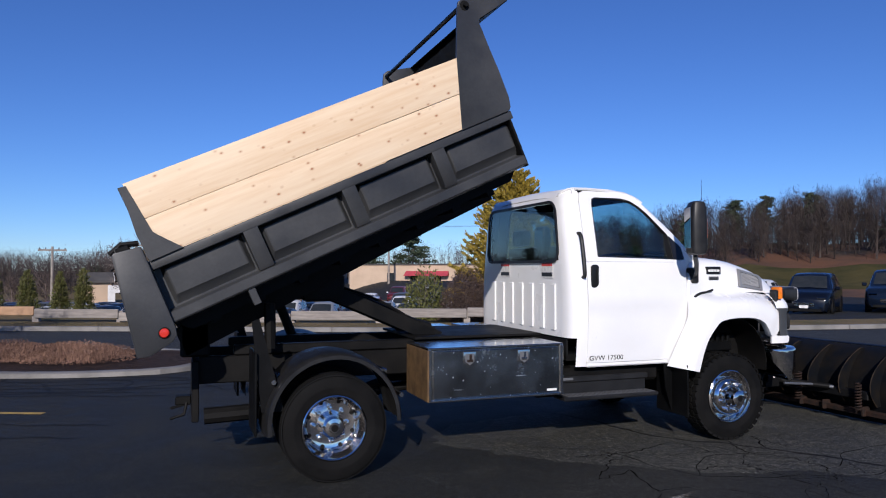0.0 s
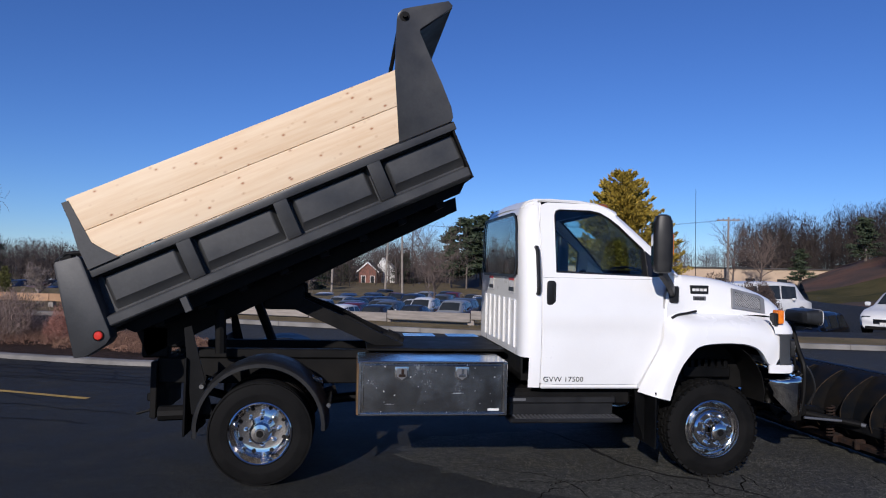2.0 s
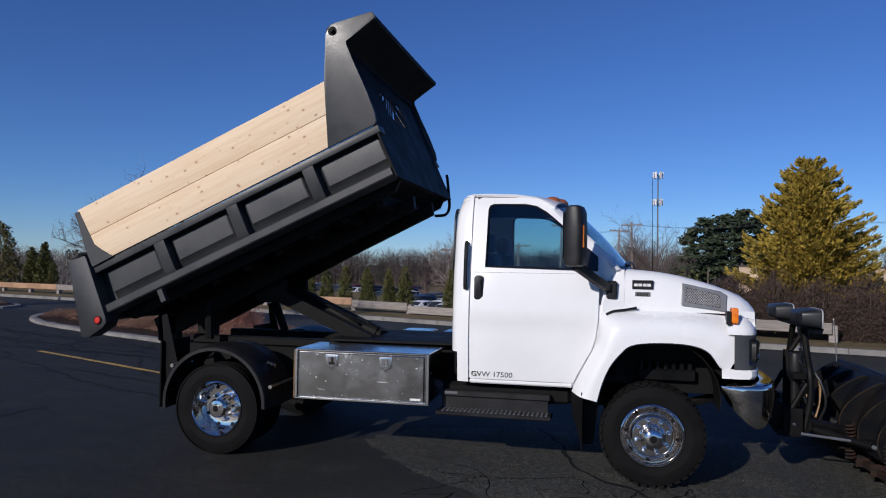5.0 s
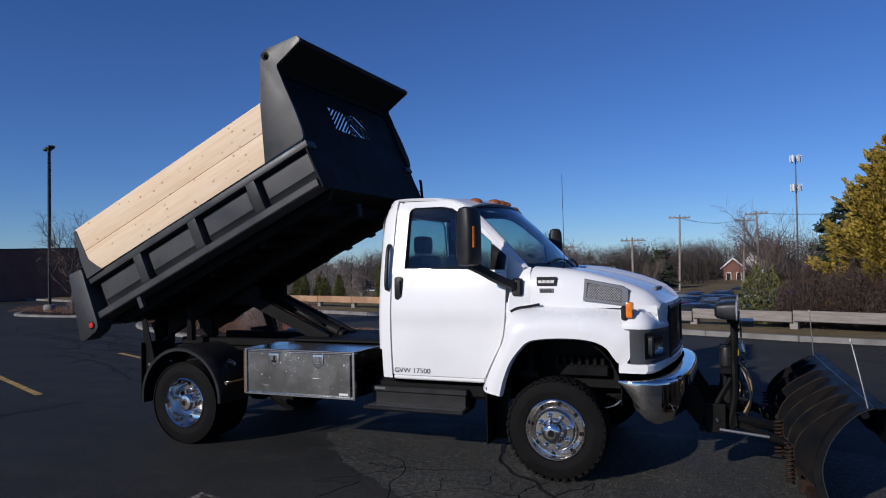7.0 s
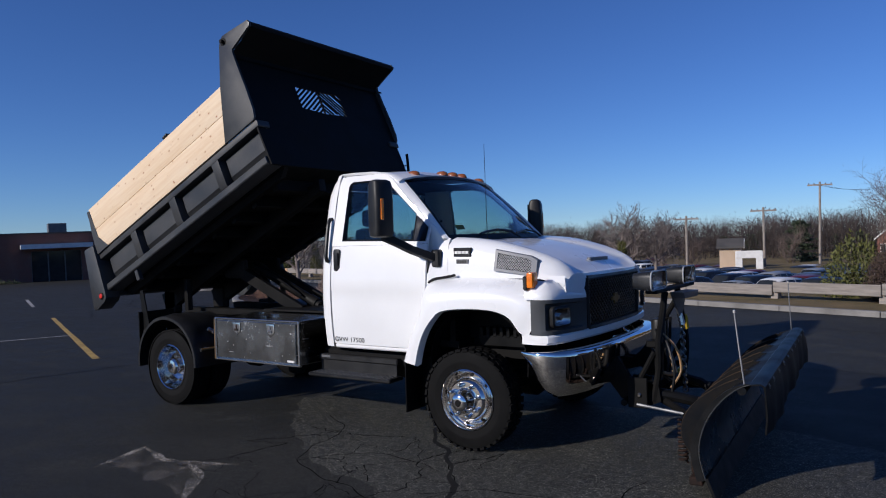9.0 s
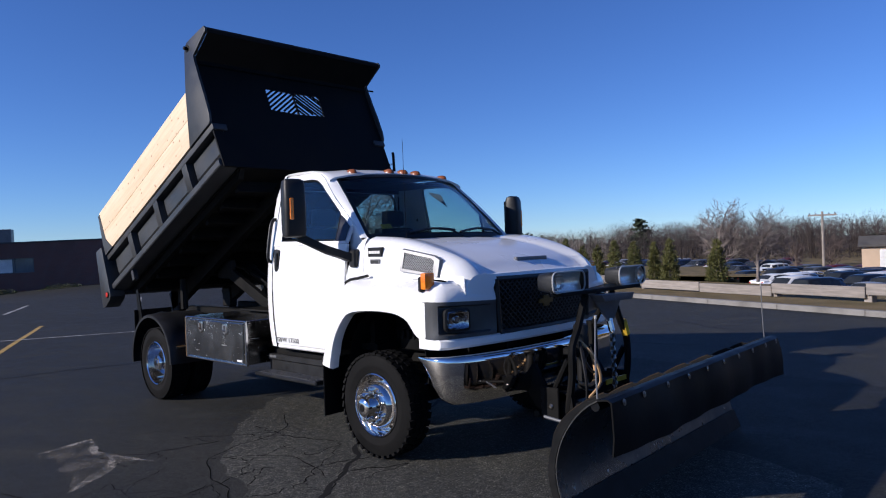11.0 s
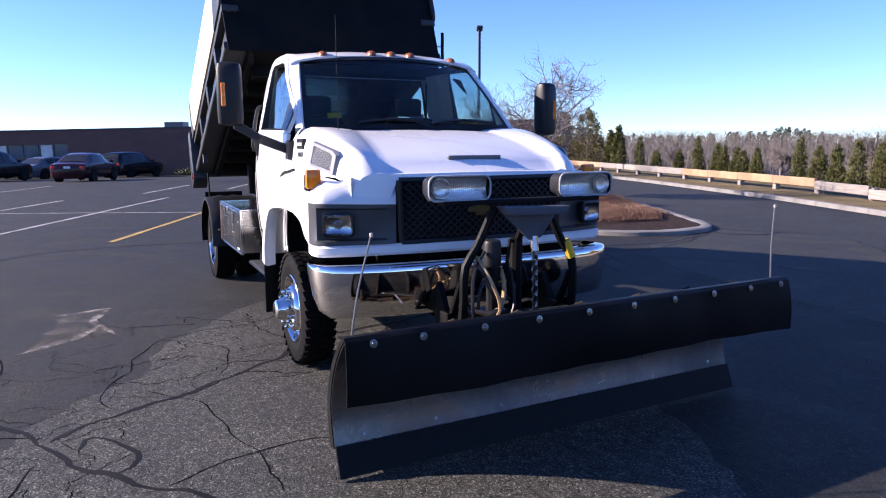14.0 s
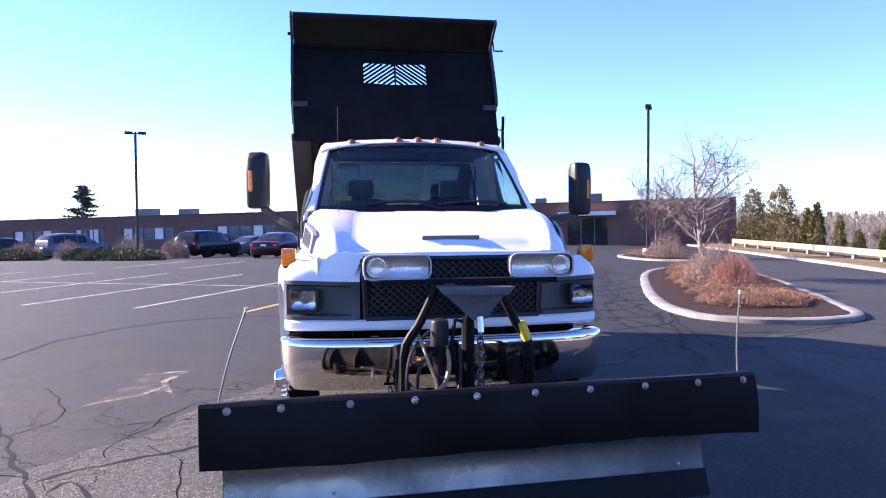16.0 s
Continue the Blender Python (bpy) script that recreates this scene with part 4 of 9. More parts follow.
    bm = bmesh.new()                                    # ribbed guard inside the arch
    box(bm, 4.00, 4.50, min(s * 0.74, s * 0.78), max(s * 0.74, s * 0.78), 0.86, 0.97, 0.01)
    for k in range(7):
        box(bm, 4.01 + 0.07 * k, 4.05 + 0.07 * k, min(s * 0.74, s * 0.785), max(s * 0.74, s * 0.785), 0.95, 1.04, 0.006)
    part("inner_guard", bm, MATTE, f, "black ribbed guard inside the wheel arch")
    for k in range(3):
        bm = bmesh.new()
        lathe(bm, [(0.009, 0), (0.009, 0.005), (0, 0.008)], 8, pose(3.45 + 0.06 * k, s * (1.085 + 0.04 * k), 0.785 - 0.005 * k, 90 if s < 0 else -90))
        part("rivet", bm, BLACK, f)
    return f


for s in (-1, 1):
    fender(s)

# hood side vents and model plates
for s in (-1, 1):
    bm = bmesh.new()
    o = [(4.352, 1.757), (4.675, 1.690), (4.733, 1.655), (4.728, 1.512), (4.342, 1.566)]
    i_ = [(4.380, 1.722), (4.640, 1.668), (4.672, 1.645), (4.670, 1.546), (4.374, 1.592)]
    tilt = lambda x, z: hood_w(x) - 0.003 - max(0.0, z - (hood_s(x) - 0.22)) * 0.20
    a = [bm.verts.new((x, s * (tilt(x, z) + 0.006), z)) for x, z in o]
    a2 = [bm.verts.new((x, s * (tilt(x, z) + 0.032), z)) for x, z in [(p[0] * 0.8 + q[0] * 0.2, p[1] * 0.8 + q[1] * 0.2) for p, q in zip(o, i_)]]
    b = [bm.verts.new((x, s * (tilt(x, z) + 0.030), z)) for x, z in i_]
    c = [bm.verts.new((x, s * (tilt(x, z) + 0.010), z)) for x, z in i_]
    for u, v in ((a, a2), (a2, b), (b, c)):
        for k in range(5):
            bm.faces.new((u[k], u[(k + 1) % 5], v[(k + 1) % 5], v[k]))
    vent = part("hood_vent", bm, VENTFRAME, hood, "grey framed mesh vent in the hood side")
    bm = bmesh.new()
    bm.faces.new([bm.verts.new((x, s * (tilt(x, z) + 0.014), z)) for x, z in i_])
    part("vent_back", bm, BLACK, hood)
    bm = bmesh.new()                                    # crossed wires, kept inside the opening
    poly = [Vector(p) for p in i_]
    def inside(p):
        hit = False
        for k in range(5):
            q, r = poly[k], poly[(k + 1) % 5]
            if (q.y > p.y) != (r.y > p.y) and p.x < (r.x - q.x) * (p.y - q.y) / (r.y - q.y) + q.x:
                hit = not hit
        return hit
    for dx in (0.55, -0.55):
        for k in range(-8, 30):
            x0 = 4.29 + 0.021 * k
            run = [Vector((x0 + dx * (z - 1.53) * 1.6, z)) for z in np.linspace(1.53, 1.75, 30)]
            run = [p for p in run if inside(p)]
            if len(run) > 1:
                tube(bm, [(run[0].x, s * (tilt(*run[0]) + 0.022), run[0].y), (run[-1].x, s * (tilt(*run[-1]) + 0.022), run[-1].y)], 0.0036, 4, caps=False)
    part("vent_mesh", bm, VENTGREY, hood, "grey wire mesh")
    for x0, x1, z0, z1, mt in ((3.928, 4.108, 1.695, 1.775, PLASTIC), (3.953, 4.083, 1.632, 1.672, GREYPL)):
        bm = bmesh.new()
        box(bm, x0, x1, min(s * 1.03, s * 1.064), max(s * 1.03, s * 1.064), z0, z1, 0.004)
        part("model_plate", bm, mt, hood, "small plate with unreadable marks")
        bm = bmesh.new()
        zc = (z0 + z1) / 2
        for k in range(4):
            w = (x1 - x0 - 0.03) / 4
            box(bm, x0 + 0.015 + k * w, x0 + 0.009 + (k + 1) * w, min(s * 1.06, s * 1.0665), max(s * 1.06, s * 1.0665), zc - 0.014, zc + 0.010)
        part("bar", bm, LABELWHITE if mt is PLASTIC else INK, hood)

# grille: black frame, crossed mesh, emblem as a plain shape
bm = bmesh.new()
rows = []
gx = lambda y: 5.025 - 0.035 * (y / 0.7) ** 2
zz0, zz1 = 1.05, 1.485
for (ya, za), (yb, zb) in (((-0.61, zz0), (0.69, zz0)), ((0.69, zz0), (0.71, zz1)), ((0.71, zz1), (-0.63, zz1)), ((-0.63, zz1), (-0.61, zz0))):
    tube(bm, [(gx(ya + (yb - ya) * k / 8) + 0.014, ya + (yb - ya) * k / 8, za + (zb - za) * k / 8) for k in range(9)], 0.022, 6)
grille = part("grille", bm, PLASTIC, truck, "black honeycomb radiator grille")
bm = bmesh.new()
loft(bm, [[(gx(y) - 0.006, y, z) for y in np.linspace(-0.64, 0.72, 9)] for z in (zz0, zz1)])
part("grille_back", bm, BLACK, grille)
bm = bmesh.new()
for d in (1, -1):
    for k in range(-12, 48):
        pts = []
        for z in np.linspace(zz0, zz1, 10):
            y = -0.9 + 0.058 * k + d * (z - zz0) * 1.15 + (0 if d > 0 else 0.0)
            if abs(y - 0.04) < 0.655:
                pts.append((gx(y) + 0.006, y, z))
        if len(pts) > 1:
            tube(bm, [pts[0], pts[-1]], 0.007, 4, caps=False)
part("grille_mesh", bm, PLASTIC, grille)
bm = bmesh.new()
prism(bm, [(-0.10, 1.28), (-0.04, 1.28), (-0.04, 1.31), (0.04, 1.31), (0.04, 1.28), (0.10, 1.28), (0.09, 1.245), (0.04, 1.245), (0.04, 1.215), (-0.04, 1.215), (-0.04, 1.245), (-0.11, 1.245)], 5.034, 5.046, 0.003, None, "yz")
part("emblem", bm, DULLGOLD, grille, "plain gold emblem shape")

# chrome bumper
bm = bmesh.new()
plan = curve([(4.655, 1.185, 0), (4.80, 1.225, 0), (4.95, 1.205, 0), (5.06, 1.08, 0), (5.13, 0.85, 0), (5.17, 0.5, 0), (5.18, 0.0, 0)], 16)
full = [(p.x, -p.y) for p in plan] + [(p.x, p.y) for p in plan[-2::-1]]
rows = []
for i, (x, y) in enumerate(full):
    side = max(0.0, (5.02 - x) / 0.37)
    bot = 0.545 + 0.33 * min(1.0, side) ** 1.1
    top = 0.925 - 0.02 * side
    ny = math.copysign(min(1.0, side * 1.1), y)
    nx = math.sqrt(max(0.0, 1 - ny * ny))
    q = []
    for o, f in ((-0.11, 1.0), (-0.05, 1.0), (-0.015, 0.985), (0.004, 0.955), (0.012, 0.91), (0.014, 0.86), (0.016, 0.7), (0.012, 0.5), (0.0, 0.28), (-0.022, 0.10), (-0.045, 0.02), (-0.09, 0.0)):
        q.append((x + nx * o, y + ny * o, bot + (top - bot) * f))
    rows.append(q)
loft(bm, rows)
thick(bm, 0.006)
part("front_bumper", bm, CHROME, truck, "chrome front bumper, dented beside the plow mount", 40)

# frame rails, axles, tanks, transmission
bm = bmesh.new()
for s in (-1, 1):
    box(bm, -1.05, 4.95, min(s * 0.36, s * 0.44), max(s * 0.36, s * 0.44), 0.74, 0.98, 0.01)
    box(bm, -0.75, 2.2, min(s * 0.34, s * 0.46), max(s * 0.34, s * 0.46), 0.985, 1.07, 0.01)
for x in (-1.0, -0.4, 0.5, 1.4, 2.3, 3.2, 4.7):
    box(bm, x - 0.05, x + 0.05, -0.36, 0.36, 0.78, 0.94)
part("frame", bm, BLACK, truck, "black ladder frame with subframe rails")
for x, r in ((0.0, 0.09), (4.1, 0.075)):
    bm = bmesh.new()
    tube(bm, [(x, -0.9, 0.445), (x, 0.9, 0.445)], r, 12)
    lathe(bm, [(0.0, -0.2), (0.12, -0.17), (0.2, -0.06), (0.2, 0.06), (0.12, 0.17), (0, 0.2)], 16, pose(x, 0.1, 0.445, 0, 90, 0))
    for s in (-1, 1):
        tube(bm, curve([(x - 0.62, s * 0.52, 0.70), (x, s * 0.52, 0.56), (x + 0.62, s * 0.52, 0.70)], 9), 0.045, 6)
    part("axle", bm, BLACK, truck, "black axle with leaf springs")
bm = bmesh.new()
tube(bm, [(0.1, 0, 0.46), (2.2, 0, 0.68), (3.0, 0, 0.72)], 0.05, 10)
box(bm, 2.6, 4.5, -0.28, 0.28, 0.5, 1.1, 0.08)
tube(bm, [(2.2, -0.55, 0.55), (3.1, -0.55, 0.55)], 0.11, 12)
tube(bm, [(-0.45, -0.55, 0.50), (-1.0, -0.55, 0.48)], 0.07, 10)
box(bm, 2.2, 3.4, -0.95, -0.6, 0.62, 0.78, 0.03)
box(bm, 3.2, 3.65, -0.9, 0.9, 0.7, 0.85, 0.03)
part("drivetrain", bm, BLACK, truck, "dark drive shaft, gearbox and exhaust")
bm = bmesh.new()
box(bm, 0.95, 2.1, 0.55, 1.1, 0.5, 0.98, 0.06, 2)
part("fuel_tank", bm, BLACK, truck, "black fuel tank")
bm = bmesh.new()
box(bm, -1.10, -1.04, -0.5, 0.5, 0.42, 0.95, 0.008)
box(bm, -1.24, -1.10, -0.07, 0.07, 0.50, 0.58, 0.01)
tube(bm, [(-1.14, -0.22, 0.55), (-1.16, -0.24, 0.45), (-1.28, -0.26, 0.42)], 0.014, 6)
tube(bm, [(-1.14, 0.22, 0.55), (-1.16, 0.24, 0.45), (-1.28, 0.26, 0.42)], 0.014, 6)
part("hitch_plate", bm, BLACK, truck, "black rear hitch plate with hook")

# wheels
def wheel_parts(dual):
    """A wheel with its axis along z, outer side up, at the origin."""
    R, w = 0.445, 0.235
    w_ob = new("wheel")
    bm = bmesh.new()
    h = w / 2
    prof = [(0.262, -h * 0.75), (0.275, -h * 0.92), (0.34, -h), (0.40, -h * 0.96), (0.425, -h * 0.86), (0.432, -h * 0.6), (0.433, 0), (0.432, h * 0.6), (0.425, h * 0.86), (0.40, h * 0.96), (0.345, h), (0.335, h * 1.02), (0.325, h), (0.275, h * 0.92), (0.262, h * 0.75)]
    lathe(bm, prof, 56)
    tyre = part("tyre", bm, RUBBER, None, "black tyre with blocky tread")
    bm = bmesh.new()
    nb = 38 if not dual else 0
    if dual:                                            # plain ribs run round the road tyre
        for c in (-0.094, -0.048, 0.0, 0.048, 0.094):
            q = 0.0205
            lathe(bm, [(0.425, c - q), (0.4415 if abs(c) < 0.09 else 0.438, c - q * 0.9), (0.4415 if abs(c) < 0.09 else 0.438, c + q * 0.9), (0.425, c + q)], 56)
    for k in range(nb):
        for row, (c, ww, off) in enumerate(((-0.092, 0.05, 0.0), (-0.032, 0.048, 0.5), (0.032, 0.048, 0.0), (0.092, 0.05, 0.5))):
            a = 2 * math.pi * (k + off) / nb
            edge = abs(c) > 0.05
            m = Matrix.Rotation(a, 4, "Z") @ pose(0.4345, 0, c, 14 if row % 2 else -14, 0, 0)
            box(bm, -0.014, 0.0105 - (0.004 if edge else 0), -0.0255, 0.0255, -ww / 2, ww / 2, 0, 1, m)
    part("tread", bm, RUBBER, tyre)
    bm = bmesh.new()
    if dual:
        prof = [(0.268, h * 0.80), (0.268, h * 0.95), (0.260, h * 1.0), (0.252, h * 0.93), (0.246, h * 0.55), (0.236, h * 0.1), (0.222, -h * 0.35), (0.20, -h * 0.55), (0.16, -h * 0.62), (0.11, -h * 0.62)]
    else:
        prof = [(0.268, h * 0.80), (0.268, h * 0.95), (0.260, h * 1.0), (0.250, h * 0.90), (0.240, h * 0.5), (0.226, h * 0.42), (0.205, h * 0.55), (0.185, h * 0.98), (0.165, h * 1.12), (0.11, h * 1.14)]
    lathe(bm, prof, 48)
    rim = part("rim", bm, WHEELCHROME, None, "polished chrome rim")
    base = prof[-1][1]
    bm = bmesh.new()
    if dual:
        lathe(bm, [(0.115, base), (0.112, base + 0.03), (0.10, base + 0.10), (0.095, base + 0.155), (0.075, base + 0.175), (0.045, base + 0.18), (0.04, base + 0.19), (0, base + 0.192)], 32)
    else:
        lathe(bm, [(0.112, base), (0.108, base + 0.035), (0.082, base + 0.07), (0.074, base + 0.105), (0.055, base + 0.118), (0.03, base + 0.12), (0, base + 0.121)], 32)
    hub = part("hub_cap", bm, WHEELCHROME, None, "chrome hub cap")
    bm = bmesh.new()
    lathe(bm, [(0.03, base + (0.1925 if dual else 0.1215)), (0.026, base + (0.196 if dual else 0.125)), (0, base + (0.196 if dual else 0.125))], 20)
    part("hub_badge", bm, BLACK, hub, "black hub badge")
    nuts = []
    for k in range(8):
        a = 2 * math.pi * (k + 0.5) / 8
        bm = bmesh.new()
        lathe(bm, [(0.021, 0), (0.021, 0.016), (0.017, 0.02), (0.0165, 0.045), (0.012, 0.056), (0, 0.059)], 10, pose(0.138 * math.cos(a), 0.138 * math.sin(a), base - 0.002))
        nuts.append(part("lug_nut", bm, CHROME, rim))
    for k in range(8):                                  # hand holes, as dark pockets
        a = 2 * math.pi * k / 8
        bm = bmesh.new()
        hz = -h * 0.52 if dual else h * 0.47
        hr = 0.195 if dual else 0.218
        lathe(bm, [(0.0, 0.0010), (0.013, 0.0010), (0.016, 0.0025), (0.018, 0.0)], 14, pose(0, 0, 0, 0, 0, math.degrees(a)) @ pose(hr, 0, hz + 0.002, 0, -22 if dual else 25, 0))
        part("hand_hole", bm, BLACK, rim, "dark hand hole")
    return tyre, rim, hub


def place_wheel(x, y, s, dual, spin):
    m = pose(x, y, 0.445, 90 if s < 0 else -90, 0, 0) @ pose(0, 0, 0, 0, 0, spin)
    for ob in kits[dual]:
        c = copy_thing(ob, m)
        c.parent = truck


kits = {False: wheel_parts(False), True: wheel_parts(True)}
for s in (-1, 1):
    place_wheel(4.1, s * 1.075, s, False, 8 * s)
    place_wheel(0.0, s * 1.125, s, True, 20 * s)
    place_wheel(0.0, s * 0.82, -s, True, 5)
for kit in kits.values():
    for ob in kit:
        for o in (*ob.children_recursive, ob):
            bpy.data.objects.remove(o)
bpy.data.objects.remove(bpy.data.objects["wheel"]), bpy.data.objects.remove(bpy.data.objects["wheel.001"])

# rear wheel guards
for s in (-1, 1):
    bm = bmesh.new()
    rows = []
    for k in range(27):
        a = radians(188 - 190 * k / 26)
        row = []
        for yy, rr in ((1.30, 0.515), (1.30, 0.545), (1.285, 0.555), (1.20, 0.56), (1.12, 0.575), (1.03, 0.56), (0.94, 0.575), (0.85, 0.56), (0.70, 0.56)):
            row.append((rr * math.cos(a), s * yy, 0.50 + rr * math.sin(a)))
        rows.append(row)
    loft(bm, rows)
    thick(bm, 0.006)
    part("wheel_guard", bm, PLASTIC, truck, "black ribbed round wheel guard")
    for a in (18, 145):
        bm = bmesh.new()
        c = (0.60 * math.cos(radians(a)), 0.50 + 0.60 * math.sin(radians(a)))
        tube(bm, [(c[0], s * 1.24, c[1]), (c[0], s * 0.45, c[1])], 0.02, 8)
        part("guard_bracket", bm, ALU, truck, "bright guard bracket tube")
    bm = bmesh.new()
    box(bm, -0.64, -0.62, min(s * 0.72, s * 1.22), max(s * 0.72, s * 1.22), 0.42, 1.08, 0.004)
    part("rear_mud_flap", bm, MATTE, truck, "black rear mud flap")

# toolbox with two paddle latches
tb = part("toolbox", (lambda b: (box(b, 0.83, 2.12, -1.215, -0.62, 0.605, 1.05, 0.006), b)[1])(bmesh.new()), TOOLSTEEL, truck, "scuffed stainless steel underbody toolbox")
bm = bmesh.new()
box(bm, 0.815, 2.135, -1.232, -0.61, 1.048, 1.066, 0.005)
box(bm, 0.815, 0.845, -1.232, -1.20, 0.60, 1.05, 0.004)
box(bm, 2.105, 2.135, -1.232, -1.20, 0.60, 1.05, 0.004)
box(bm, 0.815, 2.135, -1.232, -1.20, 0.592, 0.612, 0.004)
part("toolbox_frame", bm, ALU, tb, "bright steel box rim and lid")
bm = bmesh.new()
box(bm, 0.806, 0.8145, -1.222, -0.62, 0.60, 1.046, 0.003)
box(bm, 0.806, 0.822, -1.2345, -1.222, 0.60, 1.046, 0.003)
part("toolbox_end", bm, TARNISH, tb, "tarnished brown end edge")
bm = bmesh.new()
box(bm, 0.862, 2.088, -1.236, -1.21, 0.622, 1.036, 0.006)
part("toolbox_door", bm, TOOLSTEEL, tb, "scratched steel drop door")
for x in (1.195, 1.725):
    bm = bmesh.new()
    prism(bm, [(x - 0.06, 1.02), (x + 0.06, 1.02), (x + 0.06, 0.925), (x, 0.885), (x - 0.06, 0.925)], -1.244, -1.234, 0.003)
    lt = part("latch", bm, ALU, tb, "bright paddle latch")
    bm = bmesh.new()
    prism(bm, [(x - 0.042, 1.005), (x + 0.042, 1.005), (x + 0.042, 0.935), (x, 0.905), (x - 0.042, 0.935)], -1.2465, -1.2435)
    part("latch_recess", bm, GREYPL, tb)
    bm = bmesh.new()
    box(bm, x - 0.028, x + 0.03, -1.254, -1.246, 0.932, 0.955, 0.003)
    box(bm, x - 0.006, x + 0.018, -1.252, -1.246, 0.955, 1.0, 0.003)
    part("latch_paddle", bm, RUST if x < 1.5 else ALU, tb)
bm = bmesh.new()
box(bm, 1.96, 2.06, -1.2395, -1.2355, 0.635, 0.655)
part("maker_plate", bm, LABELWHITE, tb, "small white plate")

# running boards
for s in (-1, 1):
    bm = bmesh.new()
    box(bm, 2.20, 3.22, min(s * 0.72, s * 1.02), max(s * 0.72, s * 1.02), 0.655, 0.715, 0.01)
    box(bm, 2.21, 3.20, min(s * 0.98, s * 1.0), max(s * 0.98, s * 1.0), 0.50, 0.66, 0.004)
    box(bm, 2.18, 3.24, min(s * 0.95, s * 1.17), max(s * 0.95, s * 1.17), 0.505, 0.545, 0.012)
    rb = part("running_board", bm, PLASTIC, truck, "black ribbed two-level running board")
    bm = bmesh.new()
    for k in range(24):
        x = 2.24 + 0.041 * k
        box(bm, x, x + 0.018, min(s * 0.97, s * 1.155), max(s * 0.97, s * 1.155), 0.544, 0.550)
    part("tread_rib", bm, GREYPL, rb, "grey tread rib")
    bm = bmesh.new()
    box(bm, 2.24, 2.36, s * 1.021 - 0.002, s * 1.021 + 0.002, 0.68, 0.703)
    part("maker_plate", bm, GREYPL, rb)
    for x in (2.4, 2.7, 3.0):
        bm = bmesh.new()
        box(bm, x, x + 0.06, min(s * 0.6, s * 0.9), max(s * 0.6, s * 0.9), 0.715, 0.80)
        part("board_bracket", bm, BLACK, rb)

# deck plate and beacons behind the cab
bm = bmesh.new()
box(bm, 0.9, 2.25, -0.58, 0.58, 1.075, 1.10, 0.004)
part("deck_plate", bm, BLACK, truck, "black deck between frame and cab")
for x in (1.35, 1.85):
    bm = bmesh.new()
    box(bm, x, x + 0.36, 0.62, 0.95, 1.06, 1.10, 0.004)
    for k in range(12):
        box(bm, x + 0.01 + 0.029 * k, x + 0.03 + 0.029 * k, 0.612, 0.622, 1.065, 1.095, 0.002)
    part("tread_plate_lid", bm, ALU, truck, "bright tread plate lid")

# inside the cab
bm = bmesh.new()
rows = [[(3.45 + 0.12 * (1 - (y / 0.95) ** 2), y, 1.45), (3.42, y, 1.62), (3.48, y, 1.72), (3.70, y, 1.77), (3.84 + 0.10 * (1 - (y / 0.95) ** 2), y, 1.80)] for y in np.linspace(-0.95, 0.95, 9)]
loft(bm, rows)
thick(bm, 0.02)
part("dashboard", bm, PLASTIC, cab, "black dashboard")
for y in (-0.50, 0.48):
    bm = bmesh.new()
    box(bm, 2.62, 3.12, y - 0.27, y + 0.27, 1.25, 1.42, 0.05, 2)
    box(bm, 2.50, 2.66, y - 0.26, y + 0.26, 1.38, 2.0, 0.06, 2, pose(0, 0, 0))
    box(bm, 2.50, 2.62, y - 0.14, y + 0.14, 2.01, 2.2, 0.05, 2)
    part("seat", bm, SEAT, cab, "grey vinyl seat with headrest")
bm = bmesh.new()
m = pose(3.30, 0.47, 1.72, 0, -62, 0)
tube(bm, [m @ Vector((0.19 * math.cos(a), 0.19 * math.sin(a), 0)) for a in (2 * math.pi * k / 24 for k in range(25))], 0.015, 6)
tube(bm, [m @ Vector((-0.18, 0, 0)), m @ Vector((0.18, 0, 0))], 0.014, 5)
tube(bm, [m @ Vector((0, 0, 0)), (3.6, 0.47, 1.55)], 0.03, 6)
part("steering_wheel", bm, PLASTIC, cab, "black steering wheel")

# ---- dump body, raised: its own frame runs u along the floor, w up from the lower rail ----
A = 24.55
BED = pose(-1.245, 0, 1.337, 0, -A, 0)
YB = 1.235
L = 3.31
bm = bmesh.new()
# floor, sills and crossmembers are near-black: the underside's shade is in their colour
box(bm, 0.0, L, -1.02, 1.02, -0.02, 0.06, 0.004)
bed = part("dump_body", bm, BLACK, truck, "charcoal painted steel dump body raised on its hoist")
bed.matrix_basis = BED
for s in (-1, 1):
    bm = bmesh.new()                                                    # side wall with its inner skin
    sec = [(1.02, 0.0), (1.08, -0.01), (1.105, 0.0), (1.105, 0.10), (1.105, 0.50), (1.06, 0.50), (1.02, 0.10)]
    vs = loft(bm, [[(u, s * y, w) for y, w in sec] for u in (0.0, L)], close=True)
    bm.faces.new(vs[0]), bm.faces.new(vs[1])
    part("side_wall", bm, BEDPAINT, bed)
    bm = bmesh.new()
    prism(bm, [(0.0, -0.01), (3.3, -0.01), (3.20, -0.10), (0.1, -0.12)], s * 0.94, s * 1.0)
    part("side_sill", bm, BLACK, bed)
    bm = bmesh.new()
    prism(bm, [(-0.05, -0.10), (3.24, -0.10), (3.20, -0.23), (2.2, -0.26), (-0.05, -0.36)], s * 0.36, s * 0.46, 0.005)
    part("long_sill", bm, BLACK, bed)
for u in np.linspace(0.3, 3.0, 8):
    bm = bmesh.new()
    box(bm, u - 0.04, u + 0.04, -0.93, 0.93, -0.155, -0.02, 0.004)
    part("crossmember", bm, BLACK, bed)
